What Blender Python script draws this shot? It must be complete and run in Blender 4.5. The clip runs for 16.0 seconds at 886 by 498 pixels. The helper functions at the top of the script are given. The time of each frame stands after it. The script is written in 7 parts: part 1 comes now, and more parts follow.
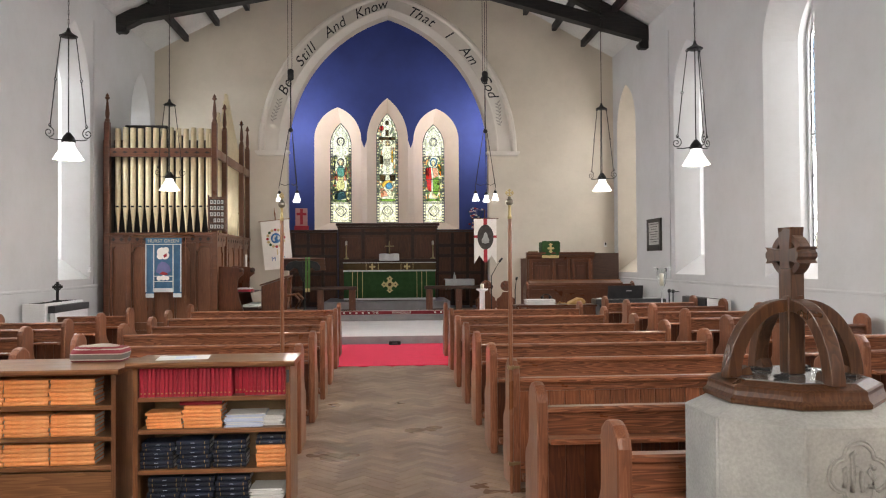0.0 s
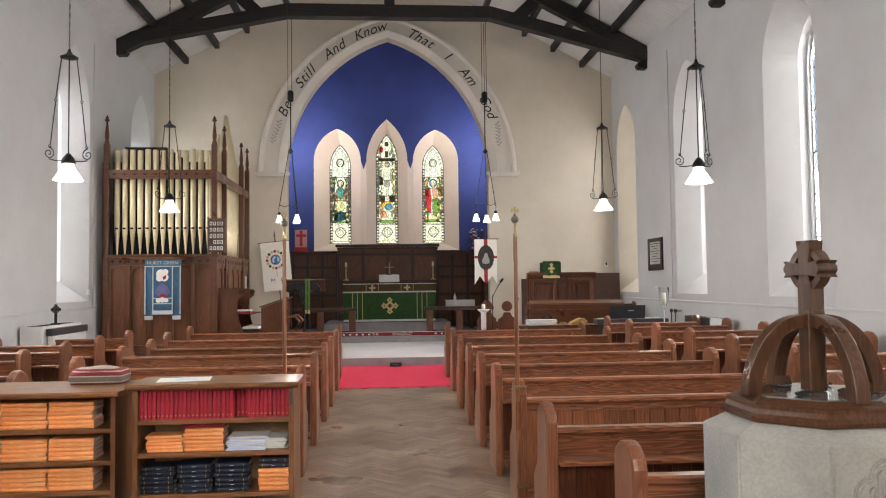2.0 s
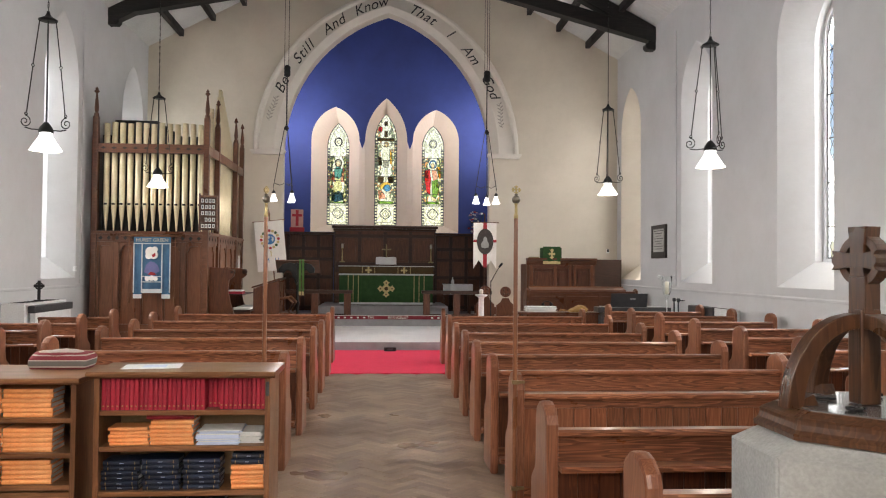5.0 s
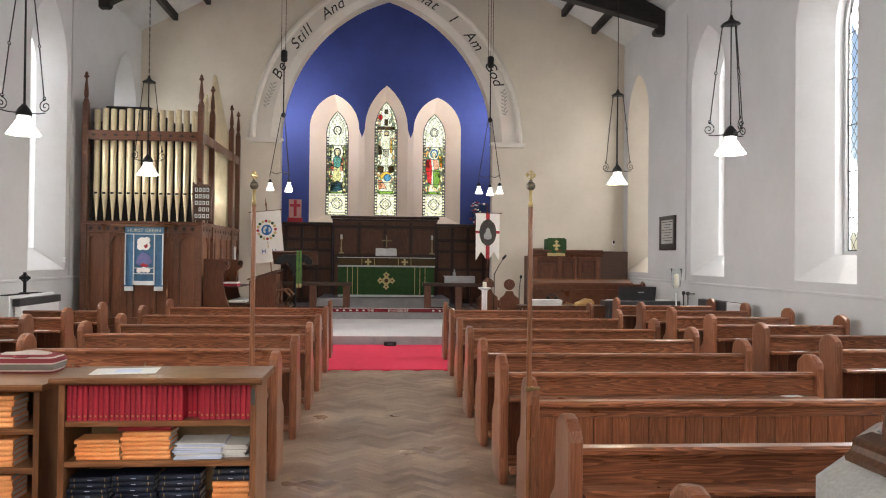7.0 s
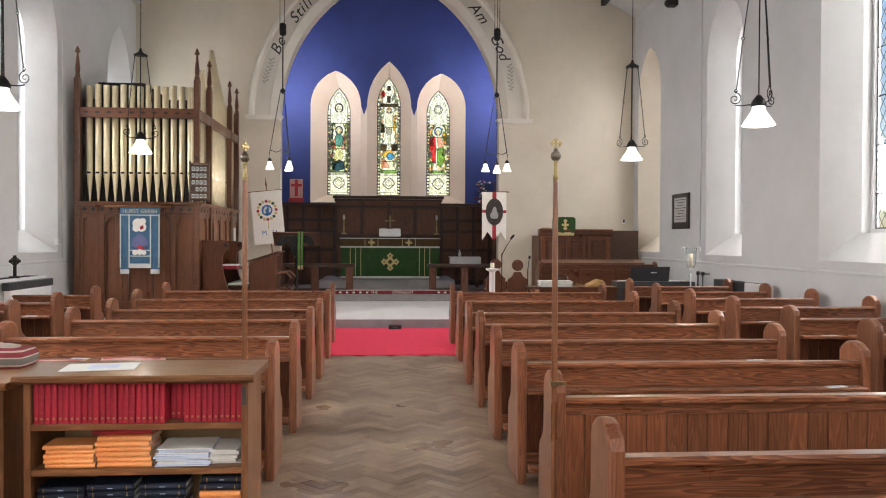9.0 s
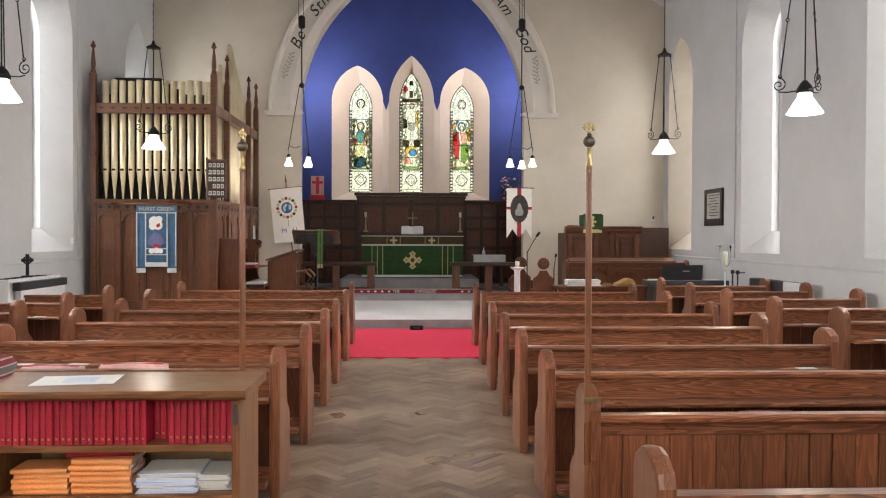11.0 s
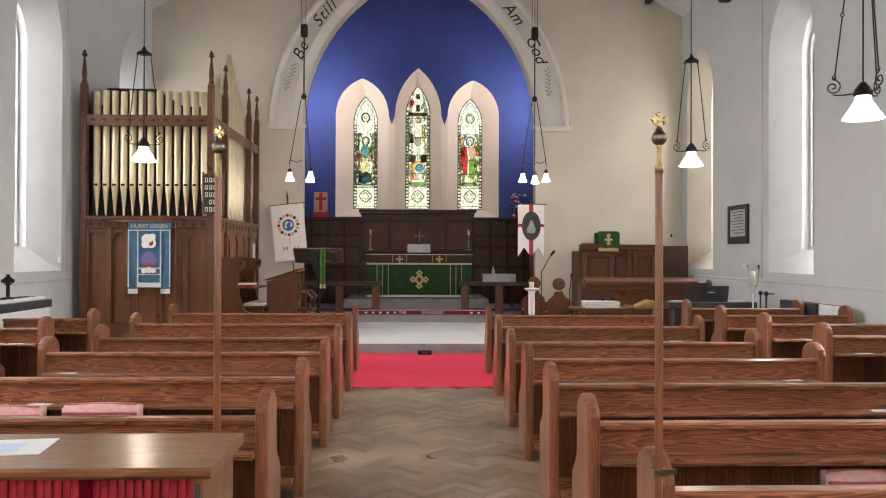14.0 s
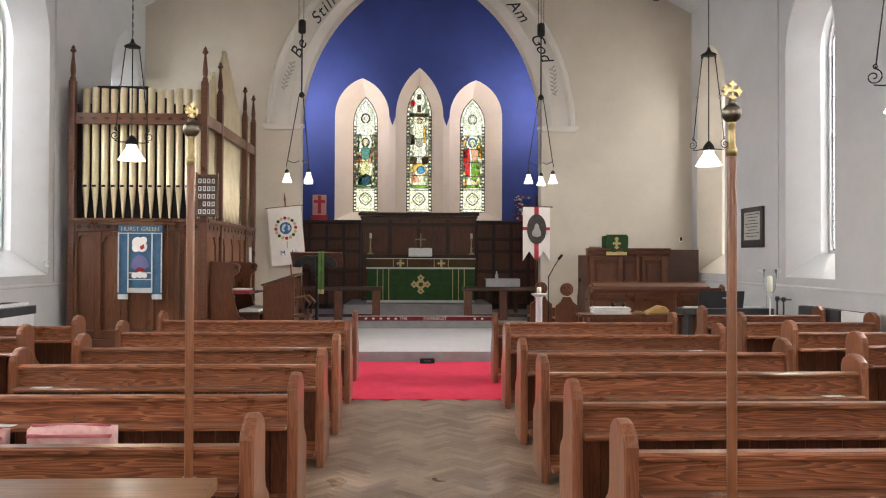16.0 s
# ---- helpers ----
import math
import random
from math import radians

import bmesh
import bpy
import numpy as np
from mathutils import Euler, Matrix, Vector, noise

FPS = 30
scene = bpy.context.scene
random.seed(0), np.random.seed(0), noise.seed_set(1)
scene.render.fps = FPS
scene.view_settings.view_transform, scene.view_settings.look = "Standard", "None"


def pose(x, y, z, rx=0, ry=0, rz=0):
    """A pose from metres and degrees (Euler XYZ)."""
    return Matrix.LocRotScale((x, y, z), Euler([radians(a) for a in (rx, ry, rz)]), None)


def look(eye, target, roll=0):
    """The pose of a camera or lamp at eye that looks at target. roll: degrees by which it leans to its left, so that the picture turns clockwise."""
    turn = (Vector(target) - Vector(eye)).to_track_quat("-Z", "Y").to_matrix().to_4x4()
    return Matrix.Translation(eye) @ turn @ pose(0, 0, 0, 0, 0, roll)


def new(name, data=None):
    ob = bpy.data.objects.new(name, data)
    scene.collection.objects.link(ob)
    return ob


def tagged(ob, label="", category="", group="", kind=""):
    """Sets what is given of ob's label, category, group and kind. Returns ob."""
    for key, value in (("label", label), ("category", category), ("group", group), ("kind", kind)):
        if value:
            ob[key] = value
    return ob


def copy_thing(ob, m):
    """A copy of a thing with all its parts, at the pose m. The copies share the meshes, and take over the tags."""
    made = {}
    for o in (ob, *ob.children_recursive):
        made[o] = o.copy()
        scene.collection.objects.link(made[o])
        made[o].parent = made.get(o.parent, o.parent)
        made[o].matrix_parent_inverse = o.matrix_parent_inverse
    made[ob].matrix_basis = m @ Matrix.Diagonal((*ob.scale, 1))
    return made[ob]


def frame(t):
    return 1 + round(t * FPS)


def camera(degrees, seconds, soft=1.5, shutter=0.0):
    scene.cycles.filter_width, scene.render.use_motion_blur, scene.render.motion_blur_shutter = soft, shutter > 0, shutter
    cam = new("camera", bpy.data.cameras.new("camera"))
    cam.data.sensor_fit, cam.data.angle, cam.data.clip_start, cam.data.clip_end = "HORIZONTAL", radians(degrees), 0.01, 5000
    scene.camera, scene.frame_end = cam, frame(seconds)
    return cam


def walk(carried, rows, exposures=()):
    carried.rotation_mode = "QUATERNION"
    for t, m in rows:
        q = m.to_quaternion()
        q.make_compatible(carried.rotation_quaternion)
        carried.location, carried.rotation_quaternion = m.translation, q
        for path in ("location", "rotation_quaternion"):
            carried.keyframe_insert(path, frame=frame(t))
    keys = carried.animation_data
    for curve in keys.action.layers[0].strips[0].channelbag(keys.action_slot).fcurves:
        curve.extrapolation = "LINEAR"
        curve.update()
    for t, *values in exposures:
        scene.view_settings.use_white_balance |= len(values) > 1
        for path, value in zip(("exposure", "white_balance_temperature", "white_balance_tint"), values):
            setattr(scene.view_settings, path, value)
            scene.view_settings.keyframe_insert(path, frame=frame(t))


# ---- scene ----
cam = camera(59.0, 16.0, soft=1.1)
PATH = [
    (0, (-0.042, -0.226, 1.558), (0.104, 1.769, 1.592), -0.4),
    (0.5, (-0.075, -0.224, 1.555), (0.077, 1.77, 1.601), -0.4),
    (1, (-0.092, -0.215, 1.549), (0.063, 1.778, 1.611), -0.5),
    (1.5, (-0.094, -0.202, 1.546), (0.06, 1.79, 1.623), -0.6),
    (2, (-0.079, -0.156, 1.539), (0.071, 1.836, 1.628), -0.7),
    (2.5, (-0.043, -0.045, 1.544), (0.102, 1.947, 1.638), -0.7),
    (3, (-0.012, 0.042, 1.557), (0.131, 2.035, 1.645), -0.6),
    (3.5, (0.001, 0.094, 1.549), (0.141, 2.088, 1.623), -0.2),
    (4, (0.003, 0.129, 1.544), (0.144, 2.123, 1.604), 0.2),
    (6.5, (-0.042, 0.609, 1.547), (0.113, 2.602, 1.582), 0.6),
    (7, (-0.012, 0.743, 1.559), (0.139, 2.738, 1.583), 0.6),
    (7.5, (0.016, 0.85, 1.552), (0.162, 2.845, 1.561), 0.6),
    (8, (0.015, 0.937, 1.547), (0.16, 2.931, 1.538), 0.6),
    (8.5, (0.0, 1.058, 1.551), (0.146, 3.053, 1.531), 0.5),
    (9, (-0.031, 1.227, 1.555), (0.113, 3.222, 1.529), 0.3),
    (11.5, (0.036, 1.772, 1.552), (0.107, 3.77, 1.52), 0.1),
    (12, (0.021, 1.911, 1.558), (0.09, 3.91, 1.531), 0.0),
    (12.5, (-0.03, 2.066, 1.564), (0.044, 4.065, 1.549), -0.1),
    (13, (-0.051, 2.16, 1.557), (0.025, 4.159, 1.555), -0.1),
    (13.5, (-0.041, 2.279, 1.553), (0.034, 4.277, 1.562), -0.0),
    (14, (-0.02, 2.424, 1.572), (0.049, 4.423, 1.585), 0.2),
    (14.5, (0.004, 2.536, 1.566), (0.067, 4.535, 1.581), 0.3),
    (15, (0.005, 2.635, 1.556), (0.066, 4.634, 1.574), 0.4),
    (15.5, (-0.014, 2.789, 1.564), (0.049, 4.788, 1.584), 0.3),
    (16, (-0.06, 2.935, 1.568), (0.01, 4.934, 1.592), 0.2),
]
walk(cam, [(t, look(eye, target, roll)) for t, eye, target, roll in PATH])

# ---- world and large lights ----
SUN_DIR = Vector((-1.0, -1.15, -3.0)).normalized()
world = bpy.data.worlds.new("sky")
scene.world = world
world.use_nodes = True
sky = world.node_tree.nodes.new("ShaderNodeTexSky")
sky.sky_type = "NISHITA"
sky.sun_disc = False
sky.sun_elevation = math.asin(-SUN_DIR.z)
sky.sun_rotation = math.atan2(-SUN_DIR.x, -SUN_DIR.y)
world.node_tree.nodes["Background"].inputs["Strength"].default_value = 0.12
world.node_tree.links.new(sky.outputs[0], world.node_tree.nodes["Background"].inputs["Color"])

sun_data = bpy.data.lights.new("sun", "SUN")
sun_data.energy, sun_data.angle, sun_data.color = 5.0, radians(0.6), (1.0, 0.95, 0.86)
sun = new("sun", sun_data)
sun.matrix_world = Matrix.Translation((0, 0, 30)) @ SUN_DIR.to_track_quat("-Z", "Y").to_matrix().to_4x4()

scene.view_settings.exposure = -0.11

WL, WR = -5.55, 5.65          # inner faces of the nave's long walls
YW, YA, YE = -4.5, 18.95, 22.5  # west wall, chancel arch wall, east wall
EAVES, SLOPE, AX = 6.68, 0.53, 0.08


def area_light(name, at, target, w, h, power, color):
    data = bpy.data.lights.new(name, "AREA")
    data.shape, data.size, data.size_y, data.energy, data.color = "RECTANGLE", w, h, power, color
    ob = new(name, data)
    ob.matrix_world = look(at, target)
    return ob


BAYS = (-0.7, 3.0, 6.75, 10.45, 14.12, 17.91)
# daylight in the lancets: power tuned by bay, strongest in the middle; first three unseen
for yb, share in zip(BAYS, (0.3, 0.78, 1.12, 1.0, 0.84, 0.64)):
    area_light("window_daylight", (WR + 1.6, yb, 4.0), (WR - 4.0, yb, 0.6), 2.0, 4.4, 640 * share, (1.0, 0.97, 0.95))
    area_light("window_daylight", (WL - 1.6, yb, 4.0), (WL + 4.0, yb, 0.6), 2.0, 4.4, 700 * share, (0.98, 0.98, 0.98))
area_light("east_daylight", (0.04, YE + 1.4, 4.4), (0.04, 10, 4.0), 4.6, 4.4, 82, (1.0, 0.96, 0.87))
# fill lamp added outside an unseen west window to brighten the pew backs
area_light("west_fill_light", (AX, YW - 0.8, 4.4), (AX, 3.5, -0.5), 3.6, 4.6, 410, (1.0, 0.89, 0.77))
# two floodlights hidden behind the chancel arch
for sx in (-1, 1):
    area_light("chancel_floodlight", (AX + sx * 2.85, YE - 1.7, 5.3), (AX + sx * 2.45, YE, 5.8), 0.5, 0.9, 82, (1.0, 0.91, 0.88))


# ---- materials ----
def nodes_of(name):
    m = bpy.data.materials.new(name)
    m.use_nodes = True
    nt = m.node_tree
    return m, nt, nt.nodes, nt.links, nt.nodes["Principled BSDF"]


def ramp(ns, stops):
    r = ns.new("ShaderNodeValToRGB")
    e = r.color_ramp.elements
    e[0].position, e[0].color = stops[0][0], (*stops[0][1], 1)
    e[1].position, e[1].color = stops[-1][0], (*stops[-1][1], 1)
    for p, c in stops[1:-1]:
        k = e.new(p)
        k.color = (*c, 1)
    return r


def noise_node(ns, ls, vec, scale, detail=4, rough=0.55, dist=0.0):
    n = ns.new("ShaderNodeTexNoise")
    n.inputs["Scale"].default_value = scale
    n.inputs["Detail"].default_value = detail
    n.inputs["Roughness"].default_value = rough
    n.inputs["Distortion"].default_value = dist
    ls.new(vec, n.inputs["Vector"])
    return n


def mixed(ns, ls, mode, fac, a, b):
    x = ns.new("ShaderNodeMix")
    x.data_type, x.blend_type = "RGBA", mode
    for sock, v in ((x.inputs[0], fac), (x.inputs[6], a), (x.inputs[7], b)):
        if isinstance(v, (int, float)):
            sock.default_value = v
        elif isinstance(v, tuple):
            sock.default_value = (*v, 1)
        else:
            ls.new(v, sock)
    return x.outputs[2]


def bump(ns, ls, bsdf, height, strength, dist):
    b = ns.new("ShaderNodeBump")
    b.inputs["Strength"].default_value = strength
    b.inputs["Distance"].default_value = dist
    ls.new(height, b.inputs["Height"])
    ls.new(b.outputs[0], bsdf.inputs["Normal"])


def surface(name, c1, c2, scale=3.0, fine=60.0, rough=0.6, metal=0.0, bump_s=0.25, bump_d=0.004, coat=0.0, spread=0.0):
    """Two-scale mottled surface; spread varies the tone from piece to piece."""
    m, nt, ns, ls, b = nodes_of(name)
    tc = ns.new("ShaderNodeTexCoord").outputs["Object"]
    big = noise_node(ns, ls, tc, scale, 5)
    small = noise_node(ns, ls, tc, fine, 3)
    r = ramp(ns, [(0.3, c1), (0.7, c2)])
    ls.new(big.outputs[0], r.inputs[0])
    g = ramp(ns, [(0.3, (0.86, 0.86, 0.86)), (0.7, (1.06, 1.06, 1.06))])
    ls.new(small.outputs[0], g.inputs[0])
    col = mixed(ns, ls, "MULTIPLY", 1.0, r.outputs[0], g.outputs[0])
    if spread:
        info = ns.new("ShaderNodeObjectInfo")
        s = ramp(ns, [(0.0, (1 - spread,) * 3), (1.0, (1 + spread,) * 3)])
        ls.new(info.outputs["Random"], s.inputs[0])
        col = mixed(ns, ls, "MULTIPLY", 1.0, col, s.outputs[0])
    ls.new(col, b.inputs["Base Color"])
    b.inputs["Roughness"].default_value = rough
    b.inputs["Metallic"].default_value = metal
    b.inputs["Coat Weight"].default_value = coat
    bump(ns, ls, b, small.outputs[0], bump_s, bump_d)
    return m


def wood(name, dark, mid, light, axis="X", rough=0.32, coat=0.25, spread=0.12, ring=7.0, island=False):
    """Varnished softwood with flame figure running along one axis."""
    m, nt, ns, ls, b = nodes_of(name)
    tc = ns.new("ShaderNodeTexCoord").outputs["Object"]
    info = ns.new("ShaderNodeNewGeometry" if island else "ShaderNodeObjectInfo")
    rnd = info.outputs["Random Per Island" if island else "Random"]
    shift = ns.new("ShaderNodeVectorMath")
    shift.operation = "SCALE"
    shift.inputs[0].default_value = (13.0, 7.0, 5.0)
    ls.new(rnd, shift.inputs["Scale"])
    add = ns.new("ShaderNodeVectorMath")
    ls.new(tc, add.inputs[0])
    ls.new(shift.outputs[0], add.inputs[1])
    mp = ns.new("ShaderNodeMapping")
    long_s, cross_s = 0.26, 3.6
    mp.inputs["Scale"].default_value = tuple(long_s if a == axis else cross_s for a in "XYZ")
    ls.new(add.outputs[0], mp.inputs["Vector"])
    flame = noise_node(ns, ls, mp.outputs[0], 4.5, 2, 0.5)
    mul = ns.new("ShaderNodeMath")
    mul.operation = "MULTIPLY"
    mul.inputs[1].default_value = ring
    ls.new(flame.outputs[0], mul.inputs[0])
    fr = ns.new("ShaderNodeMath")
    fr.operation = "FRACT"
    ls.new(mul.outputs[0], fr.inputs[0])
    late = tuple(0.5 * a + 0.5 * c for a, c in zip(mid, dark))
    figure = ramp(ns, [(0.0, light), (0.5, mid), (0.86, late), (1.0, mid)])
    ls.new(fr.outputs[0], figure.inputs[0])
    mp2 = ns.new("ShaderNodeMapping")
    mp2.inputs["Scale"].default_value = tuple(0.03 if a == axis else 1.0 for a in "XYZ")
    ls.new(add.outputs[0], mp2.inputs["Vector"])
    fibre = noise_node(ns, ls, mp2.outputs[0], 110, 2, 0.5)
    fr2 = ramp(ns, [(0.3, (0.84, 0.82, 0.80)), (0.7, (1.07, 1.07, 1.07))])
    ls.new(fibre.outputs[0], fr2.inputs[0])
    col = mixed(ns, ls, "MULTIPLY", 0.9, figure.outputs[0], fr2.outputs[0])
    s = ramp(ns, [(0.0, (1 - spread,) * 3), (1.0, (1 + spread, 1 + spread * 0.8, 1 + spread * 0.6))])
    ls.new(rnd, s.inputs[0])
    col = mixed(ns, ls, "MULTIPLY", 1.0, col, s.outputs[0])
    worn = noise_node(ns, ls, tc, 2.2, 4)
    w = ramp(ns, [(0.35, (0.88, 0.86, 0.84)), (0.7, (1.06, 1.05, 1.04))])
    ls.new(worn.outputs[0], w.inputs[0])
    col = mixed(ns, ls, "MULTIPLY", 1.0, col, w.outputs[0])
    ls.new(col, b.inputs["Base Color"])
    rr = ramp(ns, [(0.3, (rough - 0.07,) * 3), (0.7, (rough + 0.12,) * 3)])
    ls.new(worn.outputs[0], rr.inputs[0])
    ls.new(rr.outputs[0], b.inputs["Roughness"])
    b.inputs["Specular IOR Level"].default_value = 0.38
    b.inputs["Coat Weight"].default_value = coat
    b.inputs["Coat Roughness"].default_value = 0.18
    bump(ns, ls, b, fibre.outputs[0], 0.12, 0.002)
    return m


def parquet(name, island):
    """Worn waxed wood blocks: each its own tone, with broad scuffed and polished patches across them."""
    m, nt, ns, ls, b = nodes_of(name)
    info = ns.new("ShaderNodeNewGeometry" if island else "ShaderNodeObjectInfo")
    rnd = info.outputs["Random Per Island" if island else "Random"]
    pos = ns.new("ShaderNodeNewGeometry").outputs["Position"]
    tone = ramp(ns, [(0.0, (0.175, 0.115, 0.077)), (0.5, (0.262, 0.181, 0.126)), (1.0, (0.335, 0.242, 0.173))])
    ls.new(rnd, tone.inputs[0])
    wear = noise_node(ns, ls, pos, 1.1, 4, 0.5)
    w = ramp(ns, [(0.3, (0.74, 0.71, 0.67)), (0.7, (1.16, 1.15, 1.13))])
    ls.new(wear.outputs[0], w.inputs[0])
    grain = noise_node(ns, ls, pos, 13, 2, 0.5)
    g = ramp(ns, [(0.3, (0.88, 0.87, 0.86)), (0.7, (1.06, 1.06, 1.06))])
    ls.new(grain.outputs[0], g.inputs[0])
    col = mixed(ns, ls, "MULTIPLY", 1.0, mixed(ns, ls, "MULTIPLY", 1.0, tone.outputs[0], w.outputs[0]), g.outputs[0])
    ls.new(col, b.inputs["Base Color"])
    rr = ramp(ns, [(0.3, (0.46, 0.46, 0.46)), (0.7, (0.25, 0.25, 0.25))])
    ls.new(wear.outputs[0], rr.inputs[0])
    ls.new(rr.outputs[0], b.inputs["Roughness"])
    b.inputs["Specular IOR Level"].default_value = 0.8
    return m


def plaster(name, c, c2, patch=1.2):
    m, nt, ns, ls, b = nodes_of(name)
    tc = ns.new("ShaderNodeTexCoord").outputs["Object"]
    big = noise_node(ns, ls, tc, patch, 6, 0.6)
    r = ramp(ns, [(0.32, c2), (0.62, c)])
    ls.new(big.outputs[0], r.inputs[0])
    spots = noise_node(ns, ls, tc, 7.0, 6, 0.65)
    g = ramp(ns, [(0.25, (0.965, 0.965, 0.96)), (0.5, (1, 1, 1))])
    ls.new(spots.outputs[0], g.inputs[0])
    ls.new(mixed(ns, ls, "MULTIPLY", 1.0, r.outputs[0], g.outputs[0]), b.inputs["Base Color"])
    b.inputs["Roughness"].default_value = 0.78
    wave = noise_node(ns, ls, tc, 3.5, 8, 0.62)
    bump(ns, ls, b, wave.outputs[0], 0.35, 0.02)
    return m


def glowing(name, color, strength):
    m, nt, ns, ls, b = nodes_of(name)
    b.inputs["Base Color"].default_value = (*color, 1)
    b.inputs["Roughness"].default_value = 0.3
    b.inputs["Emission Color"].default_value = (*color, 1)
    b.inputs["Emission Strength"].default_value = strength
    return m


def glass(name, color, rough=0.05, alpha_mix=0.0):
    m, nt, ns, ls, b = nodes_of(name)
    tc = ns.new("ShaderNodeTexCoord").outputs["Object"]
    b.inputs["Base Color"].default_value = (*color, 1)
    b.inputs["Transmission Weight"].default_value = 1.0
    b.inputs["Roughness"].default_value = rough
    b.inputs["IOR"].default_value = 1.1
    n = noise_node(ns, ls, tc, 14, 3)
    bump(ns, ls, b, n.outputs[0], 0.2, 0.01)
    return m


def cloth(name, c1, c2, rough=0.9):
    return surface(name, c1, c2, scale=8, fine=320, rough=rough, bump_s=0.5, bump_d=0.002)


PLASTER = plaster("wall_paint_white", (0.56, 0.56, 0.565), (0.52, 0.518, 0.52))
PLASTER_E = plaster("wall_paint_cream", (0.60, 0.54, 0.452), (0.545, 0.488, 0.405))
CREAM = plaster("reveal_paint_cream", (0.86, 0.75, 0.63), (0.80, 0.69, 0.575))
TRIM = plaster("arch_band_paint", (0.66, 0.62, 0.56), (0.60, 0.56, 0.50))
BLUE = plaster("wall_paint_blue", (0.030, 0.052, 0.215), (0.023, 0.040, 0.175))
WHITEBOARD = surface("ceiling_board_white", (0.58, 0.58, 0.57), (0.66, 0.66, 0.65), 2, 40, 0.6, spread=0.05)
PINE_X = wood("pew_pine", (0.030, 0.009, 0.005), (0.215, 0.077, 0.037), (0.34, 0.142, 0.071), "X", ring=12, coat=0.55, rough=0.32, spread=0.2)
PINE_Z = wood("pew_pine_upright", (0.125, 0.043, 0.021), (0.205, 0.076, 0.037), (0.262, 0.106, 0.054), "Z", spread=0.2, ring=11, coat=0.35, rough=0.34)
# pine for boards below the ledges, their shade put into the colour
PINE_SHADED = wood("pew_pine_shaded_board", (0.042, 0.012, 0.006), (0.082, 0.024, 0.010), (0.112, 0.035, 0.015), "Z", spread=0.22, ring=10, coat=0.1)
OAK_X = wood("bookcase_oak", (0.13, 0.052, 0.02), (0.205, 0.088, 0.035), (0.26, 0.12, 0.05), "X", ring=8, rough=0.36, coat=0.35)
OAK_Z = wood("bookcase_oak_upright", (0.11, 0.043, 0.017), (0.17, 0.07, 0.028), (0.215, 0.095, 0.04), "Z", ring=8, rough=0.38, coat=0.25)
FONT_OAK = wood("font_cover_oak", (0.035, 0.014, 0.006), (0.068, 0.029, 0.013), (0.092, 0.041, 0.019), "Z", ring=9, rough=0.3, coat=0.35)
ORGAN_Z = wood("organ_case_oak", (0.125, 0.047, 0.021), (0.165, 0.065, 0.03), (0.195, 0.08, 0.038), "Z", ring=6, rough=0.42, coat=0.1)
ORGAN_S = wood("organ_stile_oak", (0.085, 0.031, 0.014), (0.12, 0.045, 0.021), (0.145, 0.057, 0.027), "Z", ring=6, coat=0.2)
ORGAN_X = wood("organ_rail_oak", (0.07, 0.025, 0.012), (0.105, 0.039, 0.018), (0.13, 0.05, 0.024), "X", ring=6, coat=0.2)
DARK_Z = wood("chancel_oak", (0.055, 0.018, 0.009), (0.10, 0.036, 0.018), (0.13, 0.049, 0.025), "Z", ring=7, rough=0.5, coat=0.0)
DARK_X = wood("chancel_oak_rail", (0.024, 0.009, 0.005), (0.045, 0.018, 0.009), (0.06, 0.025, 0.013), "X", ring=7, rough=0.5, coat=0.0)
MID_Z = wood("stall_oak", (0.07, 0.021, 0.009), (0.12, 0.039, 0.016), (0.155, 0.053, 0.022), "Z", ring=9, coat=0.25)
MID_X = wood("stall_oak_rail", (0.065, 0.019, 0.008), (0.11, 0.035, 0.014), (0.145, 0.049, 0.02), "X", ring=9, coat=0.25)
POLE_WOOD = wood("wand_mahogany", (0.15, 0.056, 0.024), (0.19, 0.073, 0.031), (0.22, 0.088, 0.038), "Z", ring=4, rough=0.28)
BEAM = wood("truss_black_oak", (0.004, 0.004, 0.005), (0.010, 0.009, 0.010), (0.016, 0.014, 0.014), "X", ring=4, rough=0.55, coat=0.0)
PARQUET = parquet("parquet_block", False)
PARQUET_FAR = parquet("parquet_block_far", True)
GAP = surface("parquet_joint", (0.06, 0.036, 0.022), (0.085, 0.052, 0.033), 5, 80, 0.8)
STONE = surface("font_limestone", (0.245, 0.24, 0.232), (0.375, 0.367, 0.345), 3.2, 90, 0.8, bump_s=0.5, bump_d=0.004)
STEP = surface("step_grey_stone", (0.24, 0.23, 0.24), (0.32, 0.305, 0.315), 5, 80, 0.7)
CHFLOOR = surface("chancel_pale_floor", (0.72, 0.70, 0.70), (0.80, 0.78, 0.77), 3, 60, 0.5)
CARPET = surface("red_carpet", (0.66, 0.016, 0.06), (0.76, 0.026, 0.085), 10, 420, 0.95, bump_s=0.8, bump_d=0.004)
IRON = surface("black_iron", (0.012, 0.012, 0.013), (0.025, 0.024, 0.024), 12, 150, 0.5, 0.6)
BRASS = surface("worn_brass", (0.20, 0.15, 0.085), (0.30, 0.23, 0.13), 9, 120, 0.35, 1.0, bump_s=0.08)
PIPE = surface("gilded_pipe", (0.70, 0.59, 0.37), (0.80, 0.70, 0.47), 4, 60, 0.32, 0.45, bump_s=0.06, coat=0.3)
SHADE = glowing("lit_opal_shade", (1.0, 0.99, 0.96), 1.6)
LEAD = surface("window_lead", (0.05, 0.05, 0.055), (0.08, 0.08, 0.085), 20, 100, 0.6, 0.5)
CLEAR = glass("window_clear_glass", (0.97, 0.99, 0.98), 0.12)
